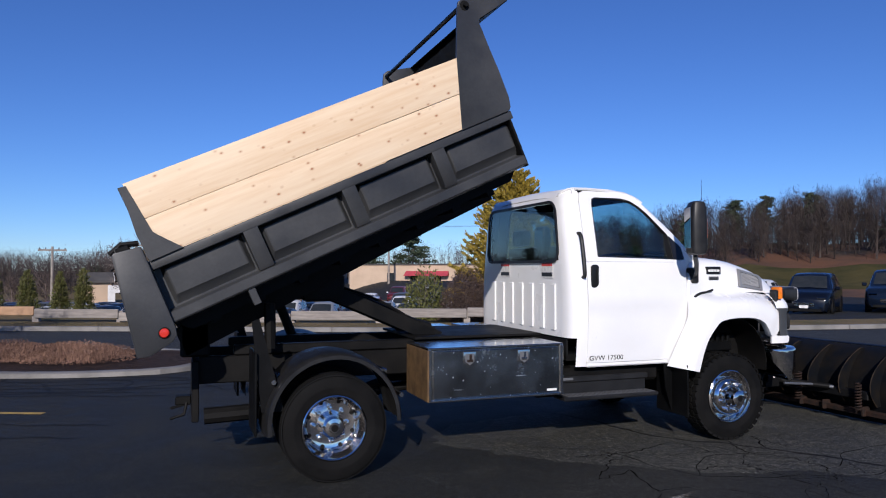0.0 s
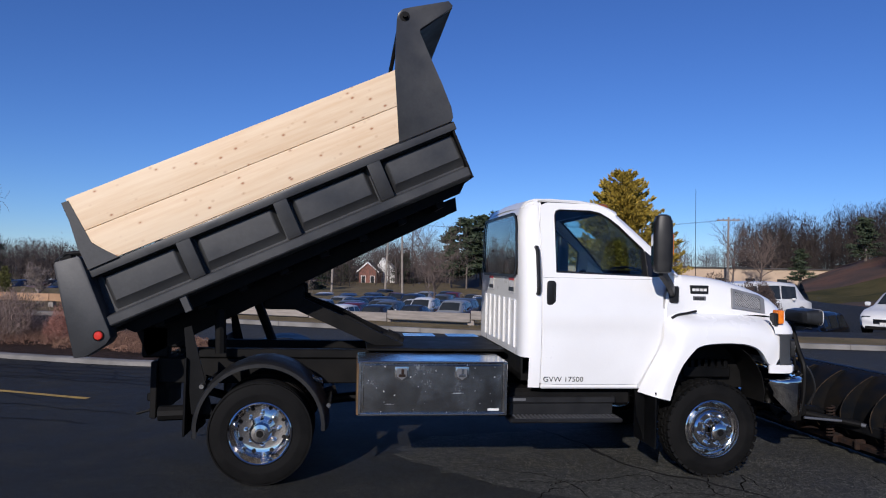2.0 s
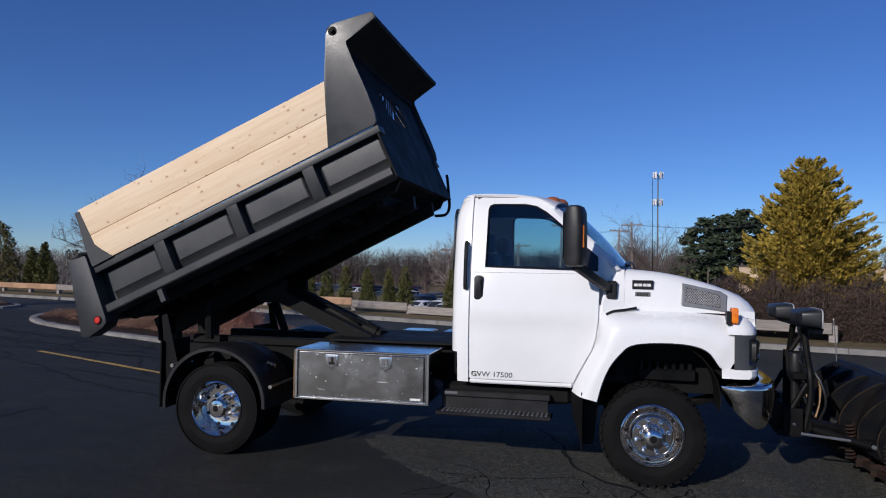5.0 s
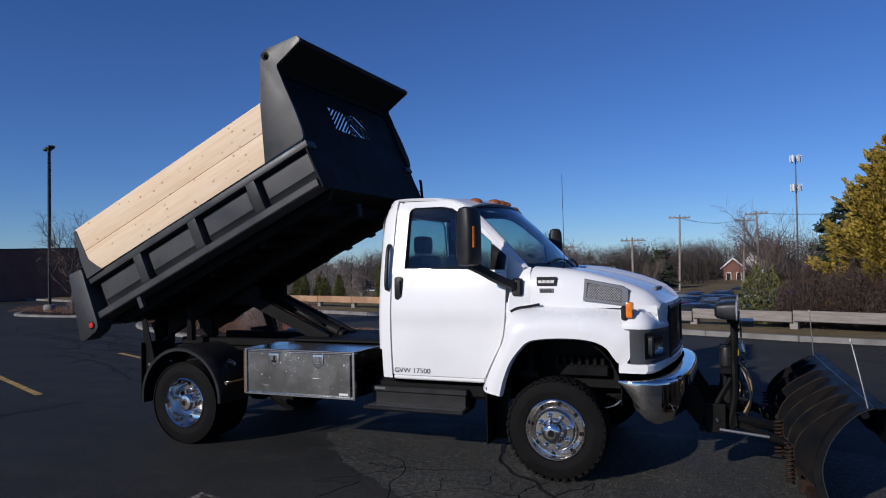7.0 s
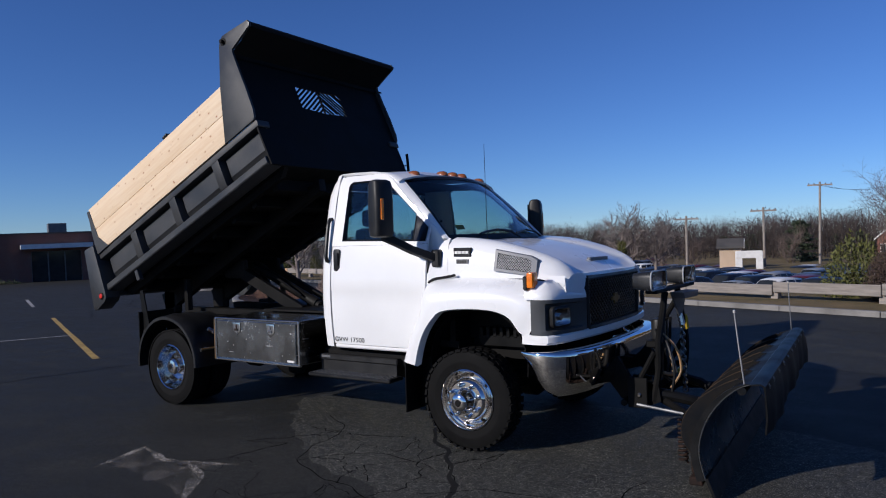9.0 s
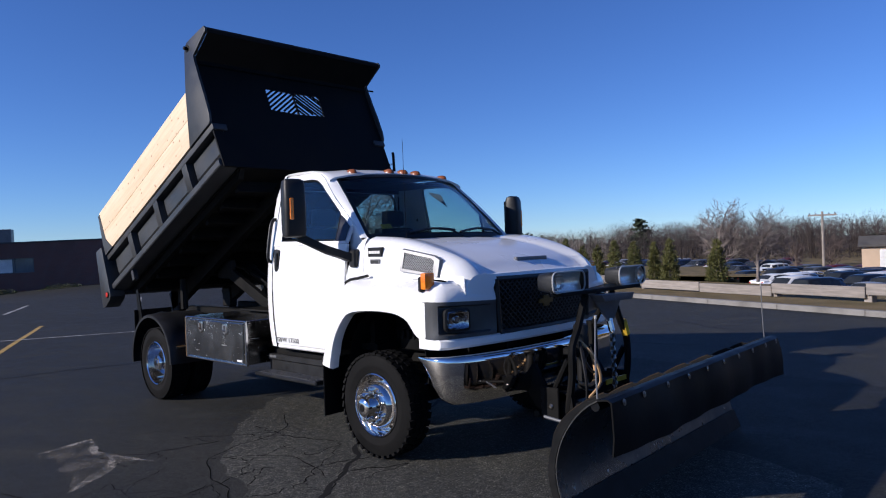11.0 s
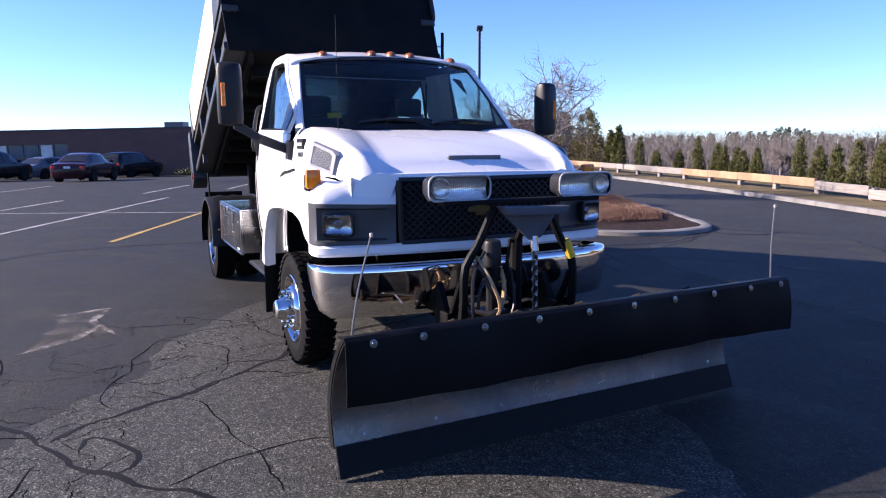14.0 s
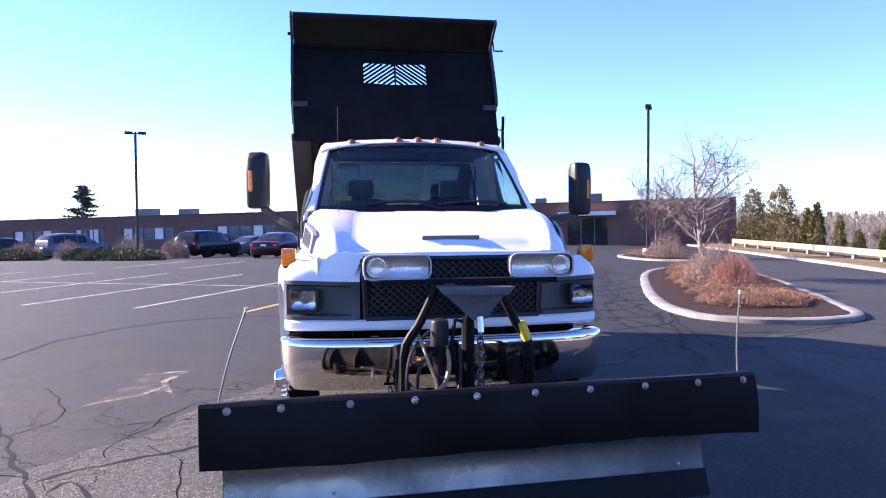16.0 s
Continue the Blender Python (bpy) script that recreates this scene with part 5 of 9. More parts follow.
for s in (-1, 1):
    bm = bmesh.new()                                                    # lower rail: lip and sloping ledge
    sec = [(1.08, -0.02), (YB, 0.0), (YB + 0.01, 0.012), (YB + 0.01, 0.074), (YB, 0.085), (1.09, 0.105), (1.09, 0.0)]
    rows = [[(u, s * y, w) for y, w in sec] for u in (0.0, 0.8, 1.6, 2.4, L)]
    vs = loft(bm, rows, close=True)
    bm.faces.new(vs[0]), bm.faces.new(vs[-1])
    part("lower_rail", bm, BEDPAINT, bed)
    bm = bmesh.new()                                                    # top rail
    box(bm, 0.0, L + 0.05, min(s * 1.06, s * YB), max(s * 1.06, s * YB), 0.43, 0.505, 0.012, 2)
    part("top_rail", bm, BEDPAINT, bed)
    for a, b in ((0.075, 0.74), (0.89, 1.61), (1.76, 2.48), (2.63, 3.335)):   # pressed panels, turned under at the foot
        bm = bmesh.new()
        rows = []
        for w, y, e in ((0.118, 1.1065, 0.0), (0.150, 1.125, 0.012), (0.180, 1.155, 0.026), (0.190, 1.164, 0.032), (0.290, 1.168, 0.034), (0.400, 1.164, 0.032), (0.425, 1.1065, 0.0)):
            us = (a, a + e, a + e + 0.012, (a + b) / 2, b - e - 0.012, b - e, b)
            rows.append([(u, s * (1.1065 if k in (0, 6) else y - (0.006 if k in (1, 5) else 0.0)), w) for k, u in enumerate(us)])
        loft(bm, rows)
        part("panel", bm, BEDPAINT, bed, angle=20)
    for u in (0.815, 1.685, 2.555):                                      # posts
        bm = bmesh.new()
        prism(bm, [(1.10, 0.44), (YB - 0.005, 0.44), (YB - 0.012, 0.125), (YB - 0.03, 0.095), (1.10, 0.10)], u - 0.062, u + 0.062, 0.006, Matrix(((0, 1, 0, 0), (1, 0, 0, 0), (0, 0, 1, 0), (0, 0, 0, 1))) @ Matrix.Diagonal((s, 1, 1, 1)))
        part("post", bm, BEDPAINT, bed)
    # rear corner post plate, tail lamp
    bm = bmesh.new()
    pl = [(-0.335, -0.125), (-0.25, -0.155), (-0.06, -0.125), (-0.01, -0.09), (0.005, -0.03), (0.03, 0.60), (0.02, 0.63), (-0.165, 0.655), (-0.185, 0.64)]
    prism(bm, pl, s * 1.09, s * (YB + 0.055), 0.012)
    cp = part("corner_post", bm, BEDPAINT, bed, "charcoal rear corner post")
    bm = bmesh.new()
    lathe(bm, [(0.044, 0), (0.044, 0.01), (0.037, 0.014)], 20, pose(-0.085, s * (YB + 0.053), -0.035, 90 if s < 0 else -90))
    part("lamp_ring", bm, BLACK, bed, "black lamp ring")
    bm = bmesh.new()
    lathe(bm, [(0.037, 0.008), (0.03, 0.018), (0, 0.022)], 20, pose(-0.085, s * (YB + 0.053), -0.035, 90 if s < 0 else -90))
    part("tail_lamp", bm, REDLENS, bed, "round red tail lamp")
    # board pockets: black steel at the boards' rear end
    bm = bmesh.new()
    prism(bm, [(0.04, 0.50), (0.30, 0.505), (0.15, 0.69), (0.115, 1.085), (0.075, 1.09), (0.035, 0.72)], s * 1.205, s * 1.258)
    part("board_bracket", bm, BEDPAINT, bed)
    bm = bmesh.new()
    box(bm, 0.055, 0.095, min(s * 1.15, s * 1.256), max(s * 1.15, s * 1.256), 0.55, 1.09, 0.003)
    part("board_stop", bm, BEDPAINT, bed)
    # boards
    for k, (w0, w1) in enumerate(((0.512, 0.806), (0.811, 1.108))):
        bm = bmesh.new()
        f = lambda w: lerp(w, (0.51, 2.835), (1.11, 3.05))
        r = (0.285, 0.132) if k == 0 else (0.13, 0.10)
        poly = [(r[0], w0), (f(w0), w0), (f(w1), w1), (r[1], w1)] + ([(0.148, 0.70)] if k == 0 else [])
        prism(bm, poly, s * 1.212, s * 1.252, 0.003)
        part("side_board", bm, PLANK, bed, "fresh knotty pine side board")
    # head board wing with the rolled top
    bm = bmesh.new()
    wing = [(2.83, 0.507), (3.34, 0.507), (3.365, 0.535), (3.385, 0.62), (3.39, 0.85), (3.385, 1.10), (3.38, 1.33), (3.395, 1.365), (3.735, 1.425), (3.752, 1.45), (3.735, 1.50), (3.40, 1.565), (3.33, 1.578), (3.27, 1.56), (3.235, 1.50), (3.05, 1.11)]
    prism(bm, wing, s * 1.225, s * 1.255, 0.006)
    part("wing", bm, BEDPAINT, bed, "charcoal head board wing")
    bm = bmesh.new()
    lathe(bm, [(0.045, -0.01), (0.045, 0.012), (0.02, 0.014), (0.02, 0.05), (0, 0.05)], 14, pose(3.315, s * 1.245, 1.51, 90 if s < 0 else -90))
    part("tarp_roller_end", bm, BLACK, bed, "black tarp roller end")
bm = bmesh.new()                                                        # head board with slatted window
HB = 3.335
outer = [(-1.21, -0.02), (1.21, -0.02), (1.225, 0.5), (1.225, 1.34), (-1.225, 1.34), (-1.225, 0.5)]
es = []
for loop in (outer, [(-0.385, 0.80), (-0.01, 0.78), (-0.01, 1.09), (-0.355, 1.105), (-0.385, 1.08)], [(0.385, 0.80), (0.01, 0.78), (0.01, 1.09), (0.355, 1.105), (0.385, 1.08)]):
    vs = [bm.verts.new((HB, y, w)) for y, w in loop]
    es += [bm.edges.new((vs[i], vs[(i + 1) % len(vs)])) for i in range(len(vs))]
bmesh.ops.triangle_fill(bm, edges=es, use_beauty=True, use_dissolve=False)
thick(bm, 0.02)
# near-black, not the wings' charcoal: the front's shade is put into its colour
part("head_board", bm, BLACK, bed, "charcoal head board with slatted window, coloured near-black for its shade")
for s in (-1, 1):
    for k in range(13):
        c0 = 0.72 + 0.058 * k
        pts = [(y, c0 + (0.385 - y) * 0.80 - 0.23) for y in np.linspace(0.005, 0.39, 14)]
        pts = [p for p in pts if 0.78 < p[1] < 1.105]
        if len(pts) > 2:
            (ya, wa), (yb, wb) = pts[0], pts[-1]
            g = Vector((0, s * (yb - ya), wb - wa)).normalized()
            nrm = Vector((0, -g.z, g.y)) * 0.0125
            a, b = Vector((HB, s * ya, wa)), Vector((HB, s * yb, wb))
            bm = bmesh.new()
            bm.faces.new([bm.verts.new(q) for q in (a - nrm, b - nrm, b + nrm, a + nrm)])
            thick(bm, 0.008)
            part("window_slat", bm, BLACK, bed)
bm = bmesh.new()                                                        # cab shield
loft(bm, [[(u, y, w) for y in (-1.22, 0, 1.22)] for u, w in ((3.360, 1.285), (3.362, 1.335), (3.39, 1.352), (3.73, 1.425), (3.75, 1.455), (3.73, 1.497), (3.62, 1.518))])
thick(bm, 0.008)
# near-black too, with the shade under the shield in its colour
part("cab_shield", bm, BLACK, bed, "charcoal cab shield over the head board, coloured near-black for its shade")
bm = bmesh.new()                                                        # bar for the tarp behind the shield
tube(bm, [(3.285, -1.22, 1.515), (3.285, 1.22, 1.515)], 0.022, 10)
part("tarp_bar", bm, MATTE, bed, "thin black tarp bar")
bm = bmesh.new()
tube(bm, [(3.31, 1.26, 1.5), (3.31, 1.30, 1.5), (3.31, 1.30, 1.36), (3.31, 1.42, 1.36)], 0.012, 6)
part("tarp_crank", bm, BLACK, bed, "black tarp crank")
for s in (-1, 1):
    bm = bmesh.new()                                                    # gate latch on the corner post
    tube(bm, [(-0.20, s * 1.17, 0.66), (-0.10, s * 1.17, 0.70), (0.02, s * 1.17, 0.66)], 0.022, 8)
    box(bm, -0.15, -0.05, s * 1.17 - 0.04, s * 1.17 + 0.04, 0.63, 0.685, 0.008)
    part("gate_latch", bm, BLACK, bed, "black tailgate latch")
bm = bmesh.new()                                                        # tailgate
box(bm, -0.10, -0.03, -1.08, 1.08, -0.05, 0.60, 0.01)
tube(bm, [(-0.13, -1.2, 0.66), (-0.13, 1.2, 0.66)], 0.03, 10)
for y in np.linspace(-0.9, 0.9, 5):
    box(bm, -0.15, -0.10, y - 0.04, y + 0.04, -0.02, 0.58, 0.006)
part("tailgate", bm, BEDPAINT, bed, "charcoal ribbed tailgate")
for s in (-1, 1):
    bm = bmesh.new()
    for k in range(9):
        lathe(bm, [(0.02, -0.005), (0.026, 0.0), (0.02, 0.005)], 8, pose(-0.22 - 0.004 * k, s * 1.15, 0.55 - 0.045 * k, 0, 90 * (k % 2), 0))
    part("tailgate_chain", bm, BLACK, bed, "black tailgate chain")
bm = bmesh.new()
lev = bed.matrix_basis.inverted()
tube(bm, curve([lev @ Vector(p) for p in ((1.60, 1.16, 2.50), (1.72, 1.24, 2.52), (1.76, 1.268, 2.62), (1.747, 1.27, 2.80), (1.726, 1.282, 2.98), (1.715, 1.285, 3.03))], 16), 0.019, 7)
for k in range(7):
    m = Matrix.Translation(lev @ Vector((1.61 + 0.018 * k, 1.20 + 0.011 * k, 2.95 - 0.012 * k - 0.0035 * k * (6 - k)))) @ pose(0, 0, 0, 90 * (k % 2), 20, 0)
    tube(bm, [m @ Vector((0.017 * math.cos(a), 0.010 * math.sin(a), 0)) for a in (2 * math.pi * j / 8 for j in range(9))], 0.0035, 4, caps=False)
part("tailgate_lever", bm, BLACK, bed, "bent black release lever with chain")
for s in (-1, 1):
    bm = bmesh.new()
    box(bm, 0.60, 0.66, s * 1.19 - 0.03, s * 1.19 + 0.03, -0.14, 0.0, 0.004)
    part("flap_bracket", bm, BEDPAINT, bed)
bm = bmesh.new()                                                        # bright tread plate on the far side of the frame
box(bm, 1.22, 2.13, 0.62, 0.86, 0.985, 1.005, 0.004)
tread = part("tread_plate", bm, ALU, truck, "bright aluminium tread plate")
bm = bmesh.new()
for k in range(22):
    for j in range(4):
        box(bm, 1.25 + 0.04 * k, 1.275 + 0.04 * k, 0.64 + 0.055 * j, 0.652 + 0.055 * j, 1.004, 1.012, 0)
for k in range(17):
    box(bm, 1.235 + 0.053 * k, 1.265 + 0.053 * k, 0.612, 0.621, 0.975, 1.002, 0)
tagged(part("tread_lugs", bm, ALU, tread), "", "", "", "stuff")
# hoist: cylinder, lift arms, long hanging flap
bm = bmesh.new()
tube(bm, [(1.28, 0.0, 1.09), (0.12, 0.0, 1.60)], 0.06, 14)
tube(bm, [(1.23, 0.0, 1.115), (1.11, 0.0, 1.165)], 0.075, 14)
tube(bm, [(0.30, 0.0, 1.52), (0.18, 0.0, 1.575)], 0.075, 14)
tube(bm, curve([(1.05, -0.10, 1.22), (0.65, -0.12, 1.44), (0.25, -0.10, 1.58), (0.05, -0.05, 1.62)], 12), 0.016, 6)
tube(bm, [(0.14, 0.0, 1.58), (-0.20, 0.0, 1.64)], 0.05, 12)
part("hoist_cylinder", bm, DARKSTEEL, truck, "dark hydraulic hoist cylinder")
for s in (-1, 1):
    bm = bmesh.new()
    rows = [[(x + dx, s * 0.28 + dy, z + dz) for dx, dy, dz in ((-0.035, -0.03, -0.06), (-0.035, 0.03, -0.06), (0.035, 0.03, 0.055), (0.035, -0.03, 0.055))] for x, z in ((1.24, 1.06), (0.10, 1.56))]
    vs = loft(bm, rows, close=True)
    bm.faces.new(vs[0]), bm.faces.new(vs[1])
    box(bm, -0.12, 0.28, min(s * 0.24, s * 0.32), max(s * 0.24, s * 0.32), 1.44, 1.70, 0.05, 2)
    part("hoist_arm", bm, BLACK, truck, "black hoist lift arm")
    bm = bmesh.new()
    prism(bm, [(-0.66, 1.33), (-0.60, 1.35), (-0.40, 0.60), (-0.58, 0.60)], s * 1.16, s * 1.175)
    part("hanging_flap", bm, MATTE, truck, "long black hanging flap strip")
    bm = bmesh.new()
    box(bm, -1.2, -0.95, min(s * 0.34, s * 0.46), max(s * 0.34, s * 0.46), 0.98, 1.28, 0.02)
    part("hinge_block", bm, BLACK, truck)
for run in ([(-0.45, -0.62, 1.05), (-0.46, -0.62, 1.45)], [(-0.1, 0.5, 1.05), (-0.3, 0.5, 1.55)]):
    bm = bmesh.new()
    tube(bm, run, 0.05, 8)
    part("body_prop", bm, BLACK, truck, "black body prop")
for x in (-0.46, 0.455):                                                # coiled mounts of the fender stays
    bm = bmesh.new()
    tube(bm, [(x + 0.0016 * k - 0.04, -1.0 + 0.022 * math.cos(0.9 * k), 0.885 - 0.0005 * k + 0.022 * math.sin(0.9 * k)) for k in range(56)], 0.006, 5)
    part("spring_mount", bm, ALU, truck, "bright coil spring fender mount")

# ---- snow plow mounted on the truck's nose ----
plow = thing("snow_plow", "black steel snow plow with rubber deflector mounted on the truck's front", "snow plow")
TURN = pose(6.46, 0.01, 0, 0, 0, 2.7)                    # the blade stands slightly askew; local y runs along it
sec = curve([(-0.05, 0, 0.842), (-0.14, 0, 0.805), (-0.25, 0, 0.71), (-0.345, 0, 0.57), (-0.395, 0, 0.42), (-0.397, 0, 0.30), (-0.362, 0, 0.155)], 15)
bm = bmesh.new()
loft(bm, [[(p.x, y, p.z) for p in sec] for y in np.linspace(-1.47, 1.47, 9)])
thick(bm, 0.008)
blade = part("blade", bm, SCOUREDSTEEL, plow, "worn bare steel curved moldboard")
blade.matrix_basis = TURN
bm = bmesh.new()                                         # painted back of the moldboard
loft(bm, [[(p.x - 0.012, y, p.z - 0.004) for p in sec] for y in np.linspace(-1.465, 1.465, 9)])
thick(bm, 0.003)
part("blade_back", bm, PLOWPAINT, blade, "blue-black painted back of the blade")
bm = bmesh.new()
loft(bm, [[(x, y, z) for x, z in ((-0.360, 0.165), (-0.330, 0.09), (-0.300, 0.012))] for y in (-1.47, 1.47)])
thick(bm, 0.02)
part("cutting_edge", bm, DARKSTEEL, blade, "dark cutting edge")
for y in np.linspace(-1.3, 1.3, 7):
    bm = bmesh.new()
    lathe(bm, [(0.015, 0), (0.012, 0.009), (0, 0.011)], 10, pose(-0.376, y, 0.205, 0, 70, 0))
    part("edge_bolt", bm, GREYSTEEL, blade)
bm = bmesh.new()                                         # rubber deflector hanging from the top edge
rows = []
for k in range(41):
    y = -1.545 + 3.09 * k / 40
    wv = 0.006 * math.sin(y * 5.0) + 0.004 * math.sin(y * 13)
    rows.append([(-0.055, y, 0.846), (-0.02, y, 0.856 + wv * 0.3), (0.015, y, 0.856), (0.040, y, 0.840), (0.055 + wv, y, 0.75), (0.065 + 1.5 * wv, y, 0.64), (0.060 + 2 * wv, y, 0.525 + 0.006 * math.sin(y * 3))])
loft(bm, rows)
thick(bm, 0.010)
part("rubber_deflector", bm, MATTE, blade, "black rubber snow deflector")
for y in (-1.41, -1.15, -0.805, -0.47, -0.135, 0.19, 0.51, 0.84, 1.17, 1.46):
    bm = bmesh.new()
    lathe(bm, [(0.020, 0), (0.020, 0.003), (0.011, 0.004), (0.009, 0.008), (0, 0.009)], 14, pose(0.048, y, 0.822, 0, 80, 0))
    part("deflector_bolt", bm, GREYSTEEL, blade, "bright washer bolt")
for s in (-1, 1):                                        # end plates and edge markers
    bm = bmesh.new()
    out = [(p.x - 0.05, p.z - 0.01) for p in sec]
    prism(bm, [(p.x, p.z) for p in sec] + out[::-1], s * 1.455, s * 1.475)
    part("end_rib", bm, DARKSTEEL, blade, "dark end rib")
    bm = bmesh.new()
    foot, tip_ = ((-0.095, -1.465, 0.82), (-0.17, -1.322, 1.30)) if s < 0 else ((-0.06, 1.50, 0.82), (-0.085, 1.53, 1.32))
    rod = curve([foot, [a + (b - a) * 0.45 - 0.012 * (k == 1) for k, (a, b) in enumerate(zip(foot, tip_))], tip_], 9)
    tube(bm, rod, 0.0055, 6)
    part("marker_rod", bm, GREYPL, blade, "thin bent marker rod")
    bm = bmesh.new()
    tube(bm, [rod[-1] - Vector((0, 0, 0.012)), rod[-1] + Vector((0, 0, 0.008))], 0.009, 8)
    part("marker_tip", bm, LAMPSILVER, blade)
for y in (-1.25, -0.86, -0.45, 0.0, 0.45, 0.86, 1.25):   # ribs on the back, worn bright along their edges
    bm = bmesh.new()
    run = sec[1:-1]
    out = [(p.x - 0.055 - 0.115 * math.sin(math.pi * min(1.0, (k + 0.6) / len(run)) ** 1.3), p.z) for k, p in enumerate(run)]
    prism(bm, [(p.x - 0.01, p.z) for p in run] + out[::-1], y - 0.008, y + 0.008)
    rib = part("back_rib", bm, PLOWPAINT, blade, "blue-black back rib")
    bm = bmesh.new()
    tube(bm, [(x, y, z) for x, z in out], 0.007, 5)
    part("worn_edge", bm, WORNEDGE, blade, "worn tan rib edge")
bm = bmesh.new()
tube(bm, [(-0.115, -1.46, 0.785), (-0.115, 1.46, 0.785)], 0.030, 8)
part("top_pipe", bm, PLOWPAINT, blade, "blue-black stiffening pipe")
bm = bmesh.new()
box(bm, -0.53, -0.435, -1.2, 1.2, 0.28, 0.38, 0.01)
part("back_beam", bm, DARKSTEEL, blade, "dark back beam")
bm = bmesh.new()
box(bm, -0.475, -0.385, -1.42, 1.42, 0.095, 0.155, 0.008)
for y in (-1.12, -0.62, -0.3, 0.3, 0.62, 1.12):
    box(bm, -0.52, -0.40, y - 0.016, y + 0.016, 0.09, 0.20, 0.008)
part("trip_edge_rail", bm, RUST, blade, "rusty trip edge rail with lugs")
for s in (-1, 1):                                        # trip springs
    bm = bmesh.new()
    tube(bm, [(-0.575 + 0.036 * math.cos(a), s * 0.33 + 0.036 * math.sin(a), 0.16 + 0.0036 * k) for k, a in ((k, 2 * math.pi * k / 9) for k in range(92))], 0.011, 5)
    part("trip_spring", bm, RUST, blade, "rusty trip spring")
    bm = bmesh.new()
    tube(bm, [(-0.575 + 0.030 * math.cos(a), s * 1.12 + 0.030 * math.sin(a), 0.16 + 0.0036 * k) for k, a in ((k, 2 * math.pi * k / 9) for k in range(88))], 0.010, 5)
    part("trip_spring", bm, RUST, blade, "rusty trip spring")
# push frame
for s in (-1, 1):
    bm = bmesh.new()
    tube(bm, [(5.35, s * 0.42 + 0.03, 0.50), (5.7, s * 0.36 + 0.03, 0.45), (5.96, s * 0.18 + 0.03, 0.37)], 0.045, 8)
    part("push_arm", bm, DARKSTEEL, plow, "dark push frame arm")
    bm = bmesh.new()
    tube(bm, [(5.55, s * 0.35 + 0.03, 0.42), (5.95, s * 0.78 + 0.03, 0.375)], 0.032, 10)
    part("angle_ram", bm, BLACK, plow, "black angling ram")
    bm = bmesh.new()
    tube(bm, [(5.85, s * 0.665 + 0.03, 0.39), (5.98, s * 0.81 + 0.03, 0.37)], 0.02, 10)
    part("ram_rod", bm, PLOWGREY, plow, "bright ram rod")
    bm = bmesh.new()                                     # tower leg
    y = 0.03
    tube(bm, curve([(5.50, s * 0.43 + y, 0.42), (5.55, s * 0.43 + y, 0.70), (5.55, s * 0.42 + y, 0.93), (5.55, s * 0.33 + y, 1.07), (5.55, s * 0.20 + y, 1.33)], 14), 0.03, 8)
    part("tower_leg", bm, BLACK, plow, "bent black tower leg tube")
    bm = bmesh.new()
    prism(bm, [(5.08, 0.78), (5.20, 0.78), (5.30, 0.60), (5.55, 0.56), (5.57, 0.42), (5.45, 0.36), (5.22, 0.42), (5.08, 0.60)], s * 0.43 + y - 0.02, s * 0.43 + y + 0.02, 0.008)
    part("mount_bracket", bm, BLACK, plow, "black mount bracket")
bm = bmesh.new()
box(bm, 5.50, 5.60, -0.56, 0.64, 1.345, 1.375, 0.006)
part("light_bar", bm, BLACK, plow, "black flat light bar")
bm = bmesh.new()                                         # lift plate
prism(bm, [(-0.20, 1.335), (0.31, 1.325), (0.15, 1.11), (0.055, 1.10)], 5.60, 5.615, 0.004, None, "yz")
prism(bm, [(-0.20, 1.335), (0.31, 1.325), (0.27, 1.27), (-0.15, 1.28)], 5.62, 5.72, 0.004, None, "yz")
part("lift_arm", bm, PLOWGREY, plow, "grey triangular lift arm")
bm = bmesh.new()
tube(bm, [(5.60, 0.10, 1.12), (5.62, 0.10, 1.02)], 0.028, 8)
part("chain_hook", bm, ALU, plow, "bright chain hook")
bm = bmesh.new()
for k in range(17):
    z = 1.0 - 0.035 * k
    m = pose(5.62 + 0.001 * k, 0.10, z, 90, 0, 90 * (k % 2))
    tube(bm, [m @ Vector((0.020 * math.cos(a), 0.028 * math.sin(a) + 0, 0)) for a in (2 * math.pi * j / 10 for j in range(11))], 0.008, 5, caps=False)
part("lift_chain", bm, GREYSTEEL, plow, "worn grey lift chain")
bm = bmesh.new()
lathe(bm, [(0, 0.0), (0.05, 0.0), (0.062, 0.03), (0.062, 0.24), (0.055, 0.26), (0.03, 0.27), (0, 0.27)], 18, pose(5.48, -0.15, 0.83))
tube(bm, [(5.48, -0.15, 0.55), (5.48, -0.15, 0.83)], 0.04, 10)
part("pump_reservoir", bm, PLASTIC, plow, "black hydraulic pump reservoir")
bm = bmesh.new()
tube(bm, [(5.46, 0.05, 0.45), (5.46, 0.05, 1.10)], 0.045, 10)
tube(bm, [(5.46, 0.05, 1.05), (5.58, 0.05, 1.25)], 0.025, 8)
box(bm, 5.40, 5.52, -0.42, 0.48, 0.50, 0.58, 0.01)
box(bm, 5.42, 5.54, -0.33, -0.05, 0.86, 0.92, 0.01)
tube(bm, [(5.50, 0.0, 1.08), (5.56, -0.06, 1.1), (5.56, -0.08, 0.95), (5.52, -0.02, 0.6)], 0.014, 6)
part("lift_ram", bm, BLACK, plow, "black lift ram and cross beam")
bm = bmesh.new()
tube(bm, curve([(5.58, -0.36, 0.66), (5.62, -0.24, 0.63), (5.60, -0.14, 0.68), (5.56, -0.10, 0.80), (5.52, -0.11, 0.92)], 14), 0.016, 7)
